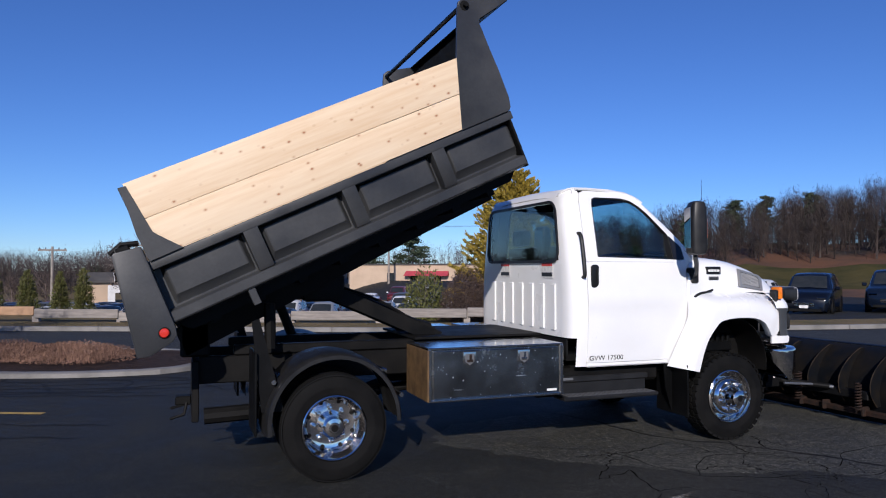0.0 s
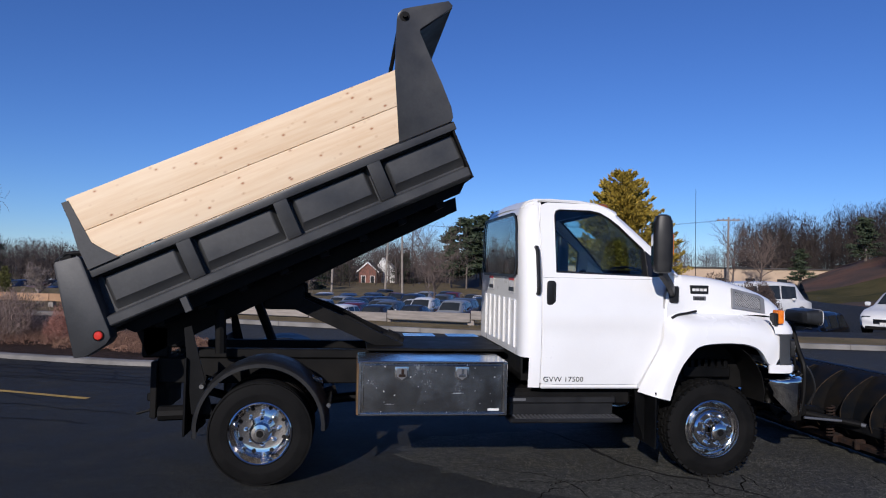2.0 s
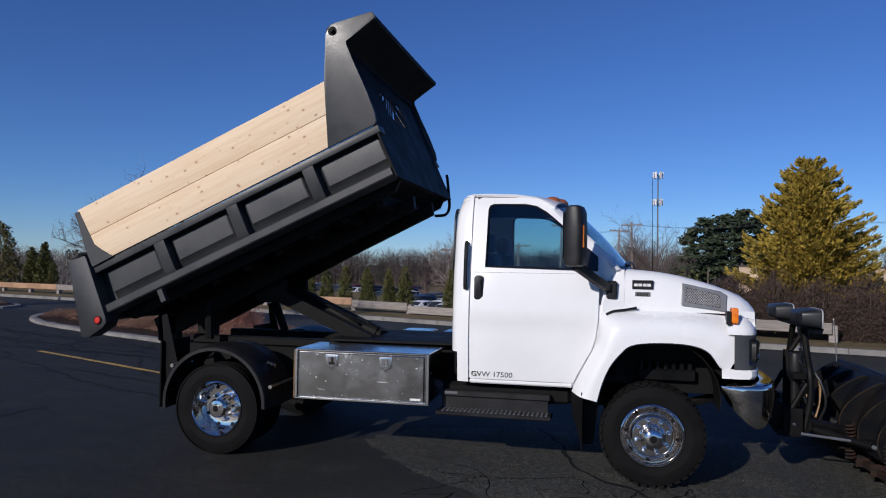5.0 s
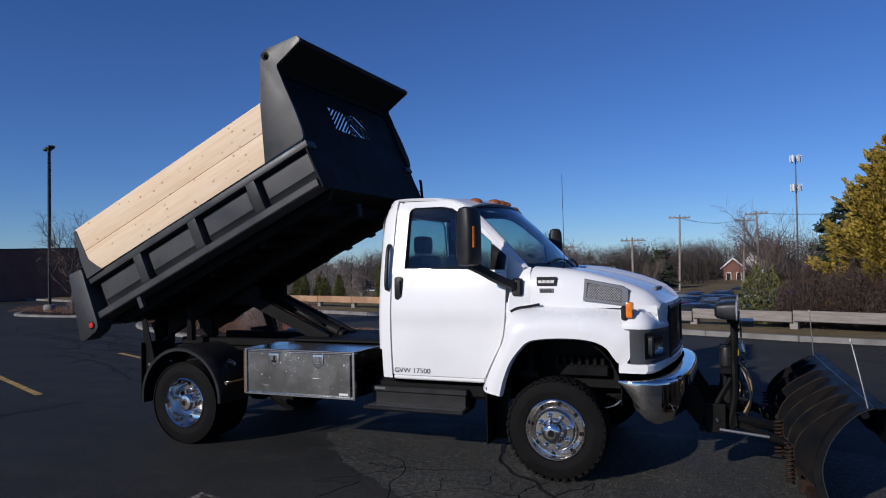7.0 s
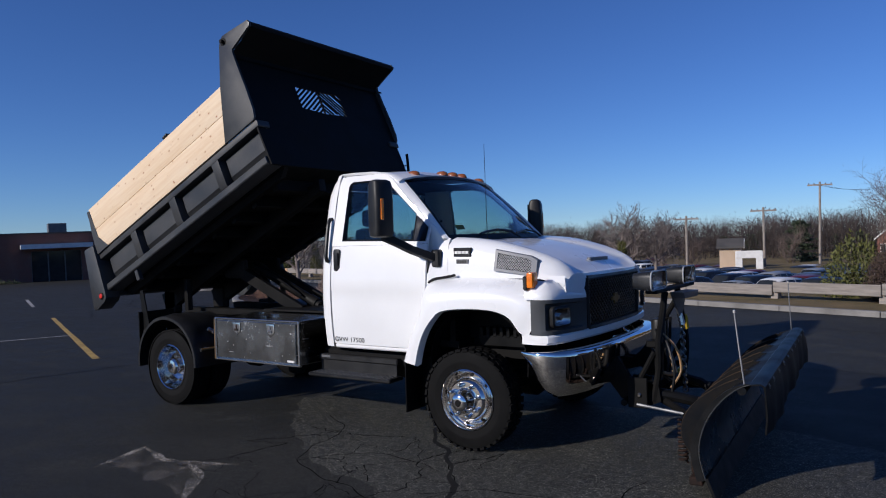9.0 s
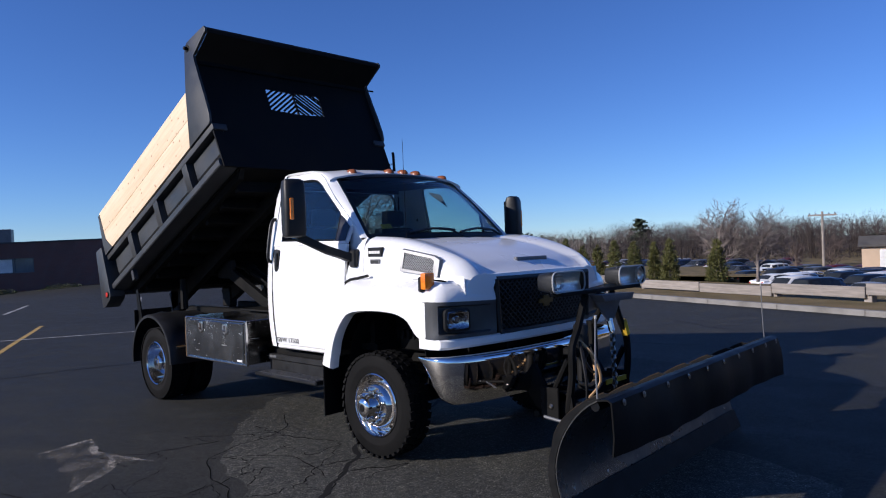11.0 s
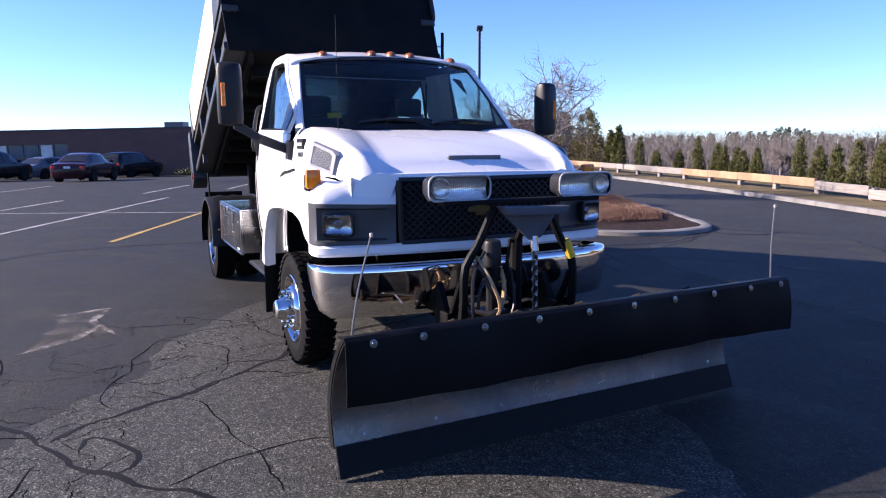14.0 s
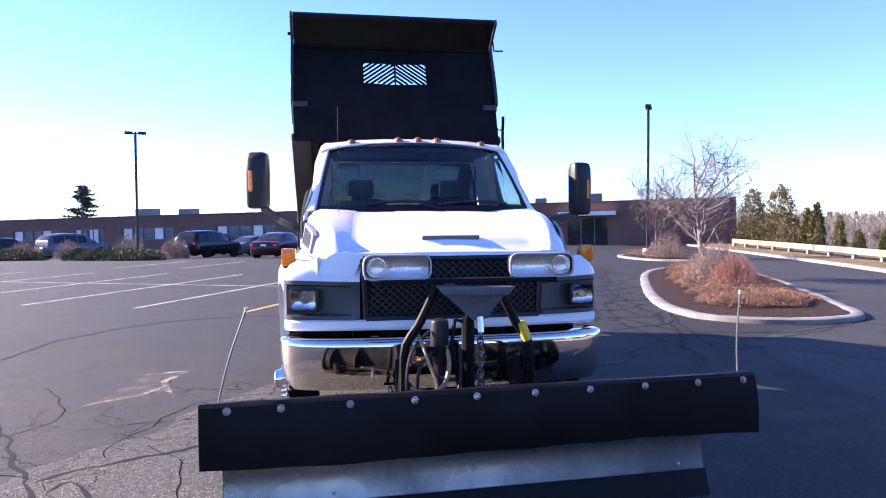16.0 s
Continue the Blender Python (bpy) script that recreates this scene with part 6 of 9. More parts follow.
part("hydraulic_hose", bm, TANHOSE, plow, "tan hydraulic hose")
for pts in ([(5.55, -0.38, 0.7), (5.6, -0.25, 0.58), (5.6, -0.05, 0.62), (5.5, -0.02, 0.9)], [(5.5, -0.3, 1.02), (5.58, -0.2, 0.75), (5.55, -0.05, 0.7)], [(5.52, -0.2, 0.9), (5.6, -0.3, 0.8), (5.6, -0.32, 0.66)]):
    bm = bmesh.new()
    tube(bm, curve(pts, 12), 0.012, 6)
    part("hydraulic_hose", bm, PLASTIC, plow, "black hydraulic hose")
bm = bmesh.new()
tube(bm, [(5.555, 0.44, 0.95), (5.555, 0.39, 1.07)], 0.036, 8)
part("yellow_sleeve", bm, YELLOW, plow, "yellow sleeve on the leg")
bm = bmesh.new()
box(bm, 5.53, 5.545, 0.12, 0.44, 0.56, 0.60)
part("yellow_label", bm, YELLOW, plow, "yellow warning strip")
bm = bmesh.new()
tube(bm, [(5.42, -0.60, 0.42), (5.97, -0.65, 0.38)], 0.013, 8)
part("tie_rod", bm, PLOWGREY, plow, "bright tie rod")
for y in (-0.47, -0.33, 0.39, 0.53):                     # clevis plates, pins and braces low on the mount
    bm = bmesh.new()
    box(bm, 5.30, 5.47, y - 0.012, y + 0.012, 0.36, 0.62, 0.006)
    part("clevis_plate", bm, BLACK, plow)
    bm = bmesh.new()
    lathe(bm, [(0.024, -0.022), (0.024, 0.014), (0.012, 0.024), (0, 0.024)], 10, pose(5.40, y, 0.47, 90, 0, 0))
    part("clevis_pin", bm, GREYSTEEL, plow, "worn steel pin")
for y in (-0.40, 0.46):
    bm = bmesh.new()
    tube(bm, [(5.52, y, 0.84), (5.40, y, 0.62), (5.27, y, 0.44)], 0.026, 8)
    part("brace", bm, BLACK, plow, "black diagonal brace")
    bm = bmesh.new()
    tube(bm, [(5.27, y - 0.10, 0.40), (5.27, y + 0.10, 0.40)], 0.030, 8)
    part("cross_pin", bm, BLACK, plow)
for k, pts in enumerate(([(5.54, -0.30, 1.00), (5.66, -0.26, 0.86), (5.68, -0.20, 0.66), (5.62, -0.30, 0.52)], [(5.50, -0.22, 1.02), (5.62, -0.36, 0.90), (5.68, -0.40, 0.68), (5.64, -0.34, 0.50)])):
    bm = bmesh.new()
    tube(bm, curve(pts, 14), 0.012, 6)
    part("hydraulic_hose", bm, (TANHOSE, PLASTIC)[k], plow, ("tan hydraulic hose", "black hydraulic hose")[k])
for c in (-0.44, 0.535):                                 # plow lamps
    inner = 1 if c > 0 else -1
    bm = bmesh.new()
    rows = []
    for x, w, h in ((5.40, 0.15, 0.045), (5.42, 0.19, 0.065), (5.50, 0.215, 0.078), (5.575, 0.222, 0.082)):
        rows.append([(x, c + y, 1.455 + z) for y, z in round_box(2 * w, 2 * h, h * 0.6, 5)])
    vs = loft(bm, rows, close=True)
    bm.faces.new(vs[0])
    lamp = part("plow_lamp", bm, LAMPGREY, plow, "dark grey plow headlamp housing with clear lens")
    bm = bmesh.new()
    loft(bm, [[(5.556 - 0.03 * math.cos(t * 1.5) + 0.0022 * (k % 2), c + y, 1.455 + 0.077 * t) for k, y in enumerate(np.linspace(-0.214, 0.214, 61))] for t in np.linspace(-1, 1, 9)])
    part("lamp_reflector", bm, LAMPSILVER, lamp, "silver reflector")
    bm = bmesh.new()
    lathe(bm, [(0.058, 0.03), (0.04, 0.012), (0.012, 0.006), (0, 0.006)], 20, pose(5.556, c + 0.135 * inner, 1.455, 0, 90, 0))
    tube(bm, [(5.57, c + 0.135 * inner + 0.062 * math.cos(a), 1.455 + 0.062 * math.sin(a)) for a in (2 * math.pi * j / 20 for j in range(21))], 0.006, 5)
    part("round_lamp", bm, LAMPSILVER, lamp, "round turn lamp bowl")
    bm = bmesh.new()
    prism(bm, [(y + c, z + 1.455) for y, z in round_box(0.43, 0.15, 0.05)], 5.578, 5.586, 0.003, None, "yz")
    part("lens", bm, CLEARLENS, lamp, "clear lamp lens")
    bm = bmesh.new()
    ring = [(5.580, c + y, 1.455 + z) for y, z in round_box(0.436, 0.156, 0.05)]
    tube(bm, ring + ring[:1], 0.0075, 6, caps=False)
    part("bezel", bm, GREYTRIM, lamp, "pale grey lamp bezel")
    bm = bmesh.new()
    tube(bm, [(5.5, c, 1.37), (5.5, c, 1.385)], 0.02, 8)
    part("lamp_stem", bm, BLACK, lamp)

# ---- ground, kerbs, grass, road marks ----
def flat(name, pts, z, mat, label, category, h=0.0, kind="structure", parent=None):
    bm = bmesh.new()
    if h:
        prism(bm, pts, z, z + h, 0, None, "xy")
    else:
        bm.faces.new([bm.verts.new((x, y, z)) for x, y in pts])
    ob = part(name, bm, mat, parent)
    return tagged(ob, label, category, "", kind) if parent is None else ob


RAIL = [(9.25, 11.68), (-5.4, 17.76), (-14.0, 20.6), (-32.0, 25.6)]
KERB = [(60.0, 2.5), (25.0, 7.2), (17.0, 8.35), (11.5, 9.6), (6.8, 10.9), (-5.4, 15.9), (-14.0, 18.7), (-32.0, 23.7), (-60.0, 31.0)]


def ease(v):
    v = min(1.0, max(0.0, v))
    return v * v * (3 - 2 * v)


def drop(x, y):
    """The ground behind the verge lies a metre lower than this lot and falls away."""
    line = lerp(x, (-1500, 395.0), (-60, 31.0), (-32, 23.7), (-14, 18.7), (-5.4, 15.9), (6.8, 10.9), (25, 7.2), (1500, -190.0))
    d = y - line
    return -(2.0 * ease((d - 5.8) / 7.0) + 0.02 * min(60.0, max(0.0, d - 20.0))) * ease((28.0 - x) / 12.0) - 0.6 * ease((d - 2.5) / 7.0) * ease((7.0 - x) / 6.0) * ease((x + 26.0) / 10.0)


def lie(x, y):
    """Height of the ground: level round the truck, falling gently to the west and behind the verge."""
    return drop(x, y) - 0.030 * max(0.0, -x - 26.0) * ease((14.0 - y) / 10.0) * (1.0 if x > -75 else max(0.0, 1 - (-75 - x) / 80))


bm = bmesh.new()
gx_ = [-1500, -700, -300, -150, -100, *range(-80, 34, 2), 50, 100, 300, 700, 1500]
gy_ = [-1500, -700, -300, -100, -60, -40, -20, -10, *range(-4, 120, 2), 150, 300, 700, 1500]
loft(bm, [[(x, y, lie(x, y)) for y in gy_] for x in gx_])
edge_rng = random.Random(77)
tagged(part("ground", bm, ASPHALT), "old cracked grey asphalt car park", "ground", "", "structure")
bm = bmesh.new()                                        # the lane along the verge has a paler, greyer surface
lane = curve([(x, y, 0) for x, y in ((40.0, 4.4), (25.0, 6.6), (17.0, 7.8), (6.8, 10.4), (-5.4, 15.4), (-14.0, 18.2), (-28.0, 22.2), (-24.0, 17.5), (-15.0, 13.8), (-6.0, 10.9), (-1.0, 8.6), (0.5, 5.6), (4.0, 4.4), (12.0, 3.4), (24.0, 1.0), (40.0, -2.0))], 130)
bm.faces.new([bm.verts.new((p.x + edge_rng.uniform(-0.06, 0.06), p.y + edge_rng.uniform(-0.06, 0.06), 0.0016)) for p in lane])
tagged(part("asphalt_patch", bm, LANEASPHALT), "paler grey asphalt of the driving lane", "ground", "", "structure")
# an older, paler and map-cracked stretch round the front wheels
bm = bmesh.new()
worn = curve([(x, y, 0.0012) for x, y in ((1.2, -0.3), (1.9, -1.15), (2.5, -1.6), (3.2, -2.1), (3.9, -2.3), (4.4, -2.8), (5.2, -3.15), (6.2, -3.3), (7.2, -3.0), (7.6, -1.5), (7.2, 0.3), (5.0, 0.9), (3.0, 0.7), (1.6, 0.4), (1.2, -0.3))], 120)
bm.faces.new([bm.verts.new((p.x + edge_rng.uniform(-0.05, 0.05), p.y + edge_rng.uniform(-0.05, 0.05), 0.0012)) for p in worn[:-1]])
tagged(part("asphalt_patch", bm, WORNASPHALT), "pale worn asphalt with map cracking", "ground", "", "structure")


def strip(name, line, w, z, mat, label, category, h=0.0, kind="structure", jag=0.0, rng=None):
    """A band along a line on the ground; jag roughens its edges."""
    bm = bmesh.new()
    pts = [Vector((x, y, 0)) for x, y in line]
    rows = []
    for i, p in enumerate(pts):
        d = (pts[min(i + 1, len(pts) - 1)] - pts[max(i - 1, 0)]).normalized()
        n = Vector((-d.y, d.x, 0))
        a, b = w / 2, w / 2
        if jag:
            a *= 1 + rng.uniform(-jag, jag)
            b *= 1 + rng.uniform(-jag, jag)
        if h:
            rows.append([p - n * a + Vector((0, 0, 0)), p - n * a * 0.92 + Vector((0, 0, h)), p + n * b * 0.92 + Vector((0, 0, h)), p + n * b])
        else:
            rows.append([p - n * a + Vector((0, 0, z)), p + n * b + Vector((0, 0, z))])
    loft(bm, rows)
    return tagged(part(name, bm, mat), label, category, "", kind)


# grass verge behind the kerb, one sheet up to the far lot
flat("grass_verge", KERB + [(x + 0.35 * (1.9 if x > 9 else 5.2), y + (1.9 if x > 9 else 5.2)) for x, y in KERB][::-1], 0.0, GRASS, "dry winter grass verge behind the kerb", "grass", 0.12)
kerb_root = thing("kerb", "pale granite kerb stones along the lot", "kerb", kind="structure")
stone_mesh = {}


def kerb_run(root, line, w, h, step=1.8):
    for (x0, y0), (x1, y1) in zip(line, line[1:]):
        L_ = math.hypot(x1 - x0, y1 - y0)
        n = max(1, round(L_ / step))
        ln = round(L_ / n, 2)
        key = (ln, w, h)
        if key not in stone_mesh:
            bm = bmesh.new()
            box(bm, 0.003, ln - 0.003, -w / 2, w / 2, -0.05, h, 0.018)
            stone_mesh[key] = mesh_of("kerb_stone", bm, CONCRETE)
        a = math.degrees(math.atan2(y1 - y0, x1 - x0))
        for k in range(n):
            ob = new("kerb_stone", stone_mesh[key])
            ob.parent = root
            ob.matrix_basis = pose(x0 + (x1 - x0) * k / n, y0 + (y1 - y0) * k / n, 0, 0, 0, a)


kerb_run(kerb_root, KERB, 0.20, 0.125, 2.2)
rng = random.Random(5)

# painted lines: stalls in yellow by the truck, white further off
D = Vector((-0.916, 0.401))
N = Vector((0.401, 0.916))
for k, (x, y, ln, mt, lab) in enumerate(((-4.3, -2.42, 9.0, YELLOWLINE, "worn yellow stall line"), (-4.4, 0.40, 9.6, YELLOWLINE, "worn yellow stall line"), (-2.75, 2.72, 5.2, YELLOWLINE, "worn yellow stall line"),
                                     (-5.5, -4.80, 10.5, WHITELINE, "worn white stall line"), (-6.7, -7.40, 9.4, WHITELINE, "worn white stall line"), (-7.9, -10.1, 9.4, WHITELINE, "worn white stall line"),
                                     (-9.1, -12.9, 9.4, WHITELINE, "worn white stall line"), (-10.3, -15.7, 9.4, WHITELINE, "worn white stall line"), (-17.5, -1.2, 5.0, WHITELINE, "worn white stall line"), (-18.5, 1.8, 5.0, WHITELINE, "worn white stall line"), (-19.6, -6.4, 5.0, WHITELINE, "worn white stall line"), (-20.6, -9.2, 5.0, WHITELINE, "worn white stall line"), (-18.2, 6.2, 5.0, WHITELINE, "worn white stall line"))):
    line = [tuple(Vector((x, y)) + D * ln * i / 14) for i in range(15)]
    strip("stall_line", line, 0.11, 0.004, mt, lab, "road marking", jag=0.12, rng=rng)
strip("stall_line", [tuple(Vector((-8.3, 2.1)) - N * (20.0 * i / 20)) for i in range(21)], 0.10, 0.0065, WHITELINE, "worn white line crossing the stalls", "road marking", jag=0.12, rng=rng)

# sealed and open cracks in the asphalt
def crack(points, w, mat=SEALER, label="black sealed crack in the asphalt", wig=0.05, name="sealed_crack"):
    """A ragged dark line: it wanders at two scales and swells and thins along its run."""
    rough = [Vector((x, y, 0)) for x, y in points]
    length = sum((b - a).length for a, b in zip(rough, rough[1:]))
    n = max(10, min(160, int(length / 0.07)))
    pts = curve([(x, y, 0) for x, y in points], n)
    ph = [rng.uniform(0, 6.28) for k in range(4)]
    step = length / n
    out, wide = [], []
    for i, p in enumerate(pts):
        d = (pts[min(i + 1, n - 1)] - pts[max(i - 1, 0)]).normalized()
        q = i * step
        o = wig * (0.55 * math.sin(q * 5.1 + ph[0]) + 0.35 * math.sin(q * 13.0 + ph[1])) + rng.uniform(-0.16, 0.16) * wig
        out.append((p.x - d.y * o, p.y + d.x * o))
        wide.append(w * (0.72 + 0.28 * math.sin(q * 3.3 + ph[2]) * math.sin(q * 9.0 + ph[3])))
    crack.z += 0.00002
    bm = bmesh.new()
    rows = []
    for i, (x, y) in enumerate(out):
        (xa, ya), (xb, yb) = out[max(i - 1, 0)], out[min(i + 1, n - 1)]
        d = Vector((xb - xa, yb - ya)).normalized()
        h = wide[i] / 2 * (0.25 if i in (0, n - 1) else 1.0)
        a, b = h * rng.uniform(0.75, 1.2), h * rng.uniform(0.75, 1.2)
        rows.append([(x + d.y * a, y - d.x * a, crack.z), (x - d.y * b, y + d.x * b, crack.z)])
    loft(bm, rows)
    tagged(part(name, bm, mat), label, "crack", "", "structure")


crack.z = 0.0028
crack([(3.2, -3.85), (3.9, -3.5), (4.62, -3.11), (5.24, -2.83), (5.6, -2.54), (6.0, -2.24), (6.6, -1.6)], 0.052)
crack([(4.98, -2.87), (4.71, -2.44), (4.41, -1.97), (4.02, -1.35), (3.55, -0.95), (3.3, -0.1), (3.0, 0.8)], 0.055)
crack([(5.2, -2.75), (5.02, -2.66), (5.22, -2.48), (5.46, -2.43), (5.6, -2.54)], 0.042, wig=0.05)
for pts in ([(3.81, -2.4), (3.4, -2.3), (2.92, -2.1), (2.77, -1.67), (2.67, -1.2), (2.06, -0.76)], [(6.2, -1.77), (5.65, -1.8), (5.25, -1.87), (4.78, -1.98), (4.3, -2.3)], [(3.8, -2.4), (4.2, -2.6), (4.6, -2.5)],
            [(2.9, -2.1), (3.3, -1.7), (3.8, -1.65), (4.2, -1.75)], [(2.0, -3.9), (2.6, -3.5), (3.3, -3.3), (3.9, -3.5)], [(5.0, -3.9), (4.8, -3.4), (4.9, -2.95)], [(6.6, -3.4), (6.0, -3.1), (5.3, -2.9)], [(5.7, -1.2), (5.65, -1.8), (5.9, -2.3)]):
    crack(pts, 0.013, CRACK, "open crack in the asphalt", 0.04, "open_crack")
def crack_net(x0, x1, y0, y1, step, w, keep, seed, label):
    """A net of open cracks: wandering lines between the nodes of a shaken grid."""
    r = random.Random(seed)
    nx, ny = int((x1 - x0) / step), int((y1 - y0) / step)
    at = {(i, j): Vector((x0 + (i + 0.5 * (j % 2) + r.uniform(-0.36, 0.36)) * step, y0 + (j + r.uniform(-0.36, 0.36)) * step, 0)) for i in range(nx) for j in range(ny)}
    bm = bmesh.new()
    for (i, j), p in at.items():
        for di, dj in ((1, 0), (0, 1), (-1 if j % 2 == 0 else 1, 1)):
            q = at.get((i + di, j + dj))
            if q is None or r.random() > keep * (0.45 + 0.55 * math.sin(p.x * 1.7 + seed) ** 2):
                continue
            d = (q - p).normalized()
            n = Vector((-d.y, d.x, 0))
            ww = w * r.uniform(0.45, 1.25)
            rows = []
            for k in range(9):
                t = k / 8
                c = p.lerp(q, t) + n * (step * 0.10 * math.sin(t * 3.14) * r.uniform(-1, 1) + step * 0.035 * r.uniform(-1, 1))
                h = ww * (0.35 + 0.65 * r.random()) / 2
                rows.append([c + n * h + Vector((0, 0, 0.0027)), c - n * h + Vector((0, 0, 0.0027))])
            loft(bm, rows)
    tagged(part("crack_network", bm, CRACK), label, "crack", "", "structure")


crack_net(2.2, 5.0, -2.6, -0.7, 0.36, 0.016, 0.55, 4, "net of open cracks in worn asphalt beside the front wheel")
crack_net(3.0, 7.0, -4.6, -2.0, 0.27, 0.008, 0.50, 8, "fine net of hair cracks in the asphalt")
crack_net(-1.5, 3.2, -5.2, -3.2, 0.42, 0.007, 0.28, 12, "sparse hair cracks in the asphalt")
crack([(-5.5, 3.1), (-4.2, 2.6), (-3.1, 2.2), (-1.9, 1.7)], 0.06)
crack([(-9.0, 4.3), (-6.5, 3.4), (-4.0, 1.9), (-2.2, 1.2)], 0.06)
crack([(0.2, -5.0), (-1.5, -4.8), (-3.2, -3.6), (-3.6, -1.9), (-3.2, 0.2)], 0.05)
for a, b in (((-16.6, 10.4), (1.4, 4.2)), ((-13.0, 7.2), (-2.0, 5.0)), ((-10.0, 5.0), (0.9, 4.1)), ((-14.0, 9.3), (-7.0, 3.2)), ((-11.5, 8.4), (-4.5, 3.0)), ((-9.5, 7.3), (-3.0, 2.8)), ((-18.0, 10.6), (-12.0, 4.6))):
    crack([tuple(Vector(a).lerp(Vector(b), k / 7) + Vector((rng.uniform(-0.5, 0.5), rng.uniform(-0.35, 0.35)))) for k in range(8)], 0.055, wig=0.04)
crack([(0.0, 4.8), (0.7, 5.3), (0.2, 6.9), (-0.8, 8.4), (0.6, 9.6)], 0.06)
crack([(1.5, 9.5), (3.2, 8.4), (5.0, 8.9), (8.0, 7.6)], 0.05)
for k in range(13):                                    # net of sealed cracks beside the island
    p = Vector((-14.5 + 1.2 * k, 9.6 - 0.40 * k))
    crack([tuple(p + Vector((0.22 * j + rng.uniform(-0.22, 0.22), -0.42 * j * (0.7 + 0.5 * rng.random())))) for j in range(5)], 0.065, wig=0.06)
for k in range(4):
    crack([(-15.0 + 1.9 * j + rng.uniform(-0.4, 0.4), 9.3 - 0.62 * j - 0.5 * k + rng.uniform(-0.2, 0.2)) for j in range(8)], 0.065, wig=0.07)
crack([(-2.2, 5.3), (-1.2, 4.9), (-0.3, 4.7), (0.5, 4.3), (1.2, 4.0), (2.1, 3.8)], 0.08, wig=0.06)
crack([(-2.2, 4.3), (-1.2, 4.5), (-0.3, 4.7), (0.1, 5.5), (0.2, 6.4), (-0.1, 7.3), (-0.4, 8.0)], 0.07, wig=0.05)
crack([(0.5, 4.3), (1.5, 5.2), (2.3, 5.8), (3.6, 6.2)], 0.06, wig=0.06)
crack([(0.9, 4.1), (1.2, 3.3), (2.0, 2.7), (2.4, 1.8)], 0.06, wig=0.06)
crack([(-0.4, 8.1), (0.2, 8.6), (0.1, 9.3)], 0.12, wig=0.05)
# scuffed pale star on the asphalt
scuff = thing("scuff_mark", "pale star-shaped scuff on asphalt", "stain", kind="structure")


def smear(points, z, mat, wide=None):
    """A ragged patch inside the points or, with widths, a scrape along them."""
    bm = bmesh.new()
    if wide is None:
        out = []
        for (xa, ya), (xb, yb) in zip(points, points[1:] + points[:1]):
            out += [(xa + (xb - xa) * k / 9 + rng.gauss(0, 0.012), ya + (yb - ya) * k / 9 + rng.gauss(0, 0.012), z) for k in range(9)]
        bm.faces.new([bm.verts.new(q) for q in out])
    else:
        run = curve([(x, y, z) for x, y in points], 26)
        rows = []
        for i, p in enumerate(run):
            d = (run[min(i + 1, 25)] - run[max(i - 1, 0)]).normalized()
            h = wide * math.sin(math.pi * (i + 0.4) / 26) ** 0.7 * rng.uniform(0.55, 1.2)
            rows.append([(p.x - d.y * h, p.y + d.x * h, z), (p.x + d.y * h * 0.8, p.y - d.x * h * 0.8, z)])
        loft(bm, rows)
    part("smear", bm, mat, scuff)


smear([(1.56, -3.06), (1.50, -2.80), (1.34, -2.52), (1.62, -2.60), (1.85, -2.64), (2.08, -2.60), (2.52, -2.46), (2.40, -2.66), (2.60, -2.88), (2.86, -3.20), (2.52, -3.06), (2.30, -3.10), (2.02, -3.00), (1.80, -2.96)], 0.0022, PALEPATCH)
smear([(1.54, -3.10), (1.47, -2.82), (1.36, -2.48)], 0.0024, PALERIM, 0.045)
smear([(1.34, -2.50), (1.62, -2.58), (1.90, -2.66), (2.15, -2.60), (2.60, -2.44)], 0.0025, PALERIM, 0.05)
smear([(2.16, -2.62), (2.44, -2.74), (2.62, -2.92), (2.92, -3.24)], 0.0026, PALERIM, 0.06)
# ---- timber guard rail ----
rail = thing("guard_rail", "low timber guard rail of weathered and newer beams on square posts", "guard rail")
NEWWOOD = stuff("newer_orange_timber", (0.40, 0.25, 0.14), 0.85, 0, (0.29, 0.18, 0.10), 1.2, 40, 0.3)
bm = bmesh.new()
box(bm, -0.1, 0.1, -0.09, 0.09, -0.05, 0.54, 0.012)
post_mesh = mesh_of("post", bm, RAILWOOD)
span_mesh = {}
sag = lambda x: -0.22 * math.exp(-((x - 1.2) / 4.0) ** 2)   # the rail dips where the verge is lowest
for (x0, y0), (x1, y1) in zip(RAIL, RAIL[1:]):
    L_ = math.hypot(x1 - x0, y1 - y0)
    n = round(L_ / 2.45)
    a = math.degrees(math.atan2(y1 - y0, x1 - x0))
    for k in range(n):
        x, y = x0 + (x1 - x0) * k / n, y0 + (y1 - y0) * k / n
        ob = new("post", post_mesh)
        ob.parent, ob.matrix_basis = rail, pose(x, y, sag(x), 0, 0, a)
        fresh = -12.9 < x - 1 < -5.0 or -31 < x - 1 < -22.0
        key = (round(L_ / n, 2), fresh)
        if key not in span_mesh:
            bm = bmesh.new()
            box(bm, 0.008, key[0] - 0.008, 0.088, 0.18, 0.33, 0.60, 0.014)
            span_mesh[key] = mesh_of("beam", bm, NEWWOOD if fresh else RAILWOOD)
        ob = new("beam", span_mesh[key])
        ob.parent, ob.matrix_basis = rail, pose(x, y, sag(x) + rng.uniform(-0.012, 0.012), 0, 0, a + rng.uniform(-0.3, 0.3))
ob = new("post", post_mesh)
ob.parent, ob.matrix_basis = rail, pose(*RAIL[-1], 0.0)

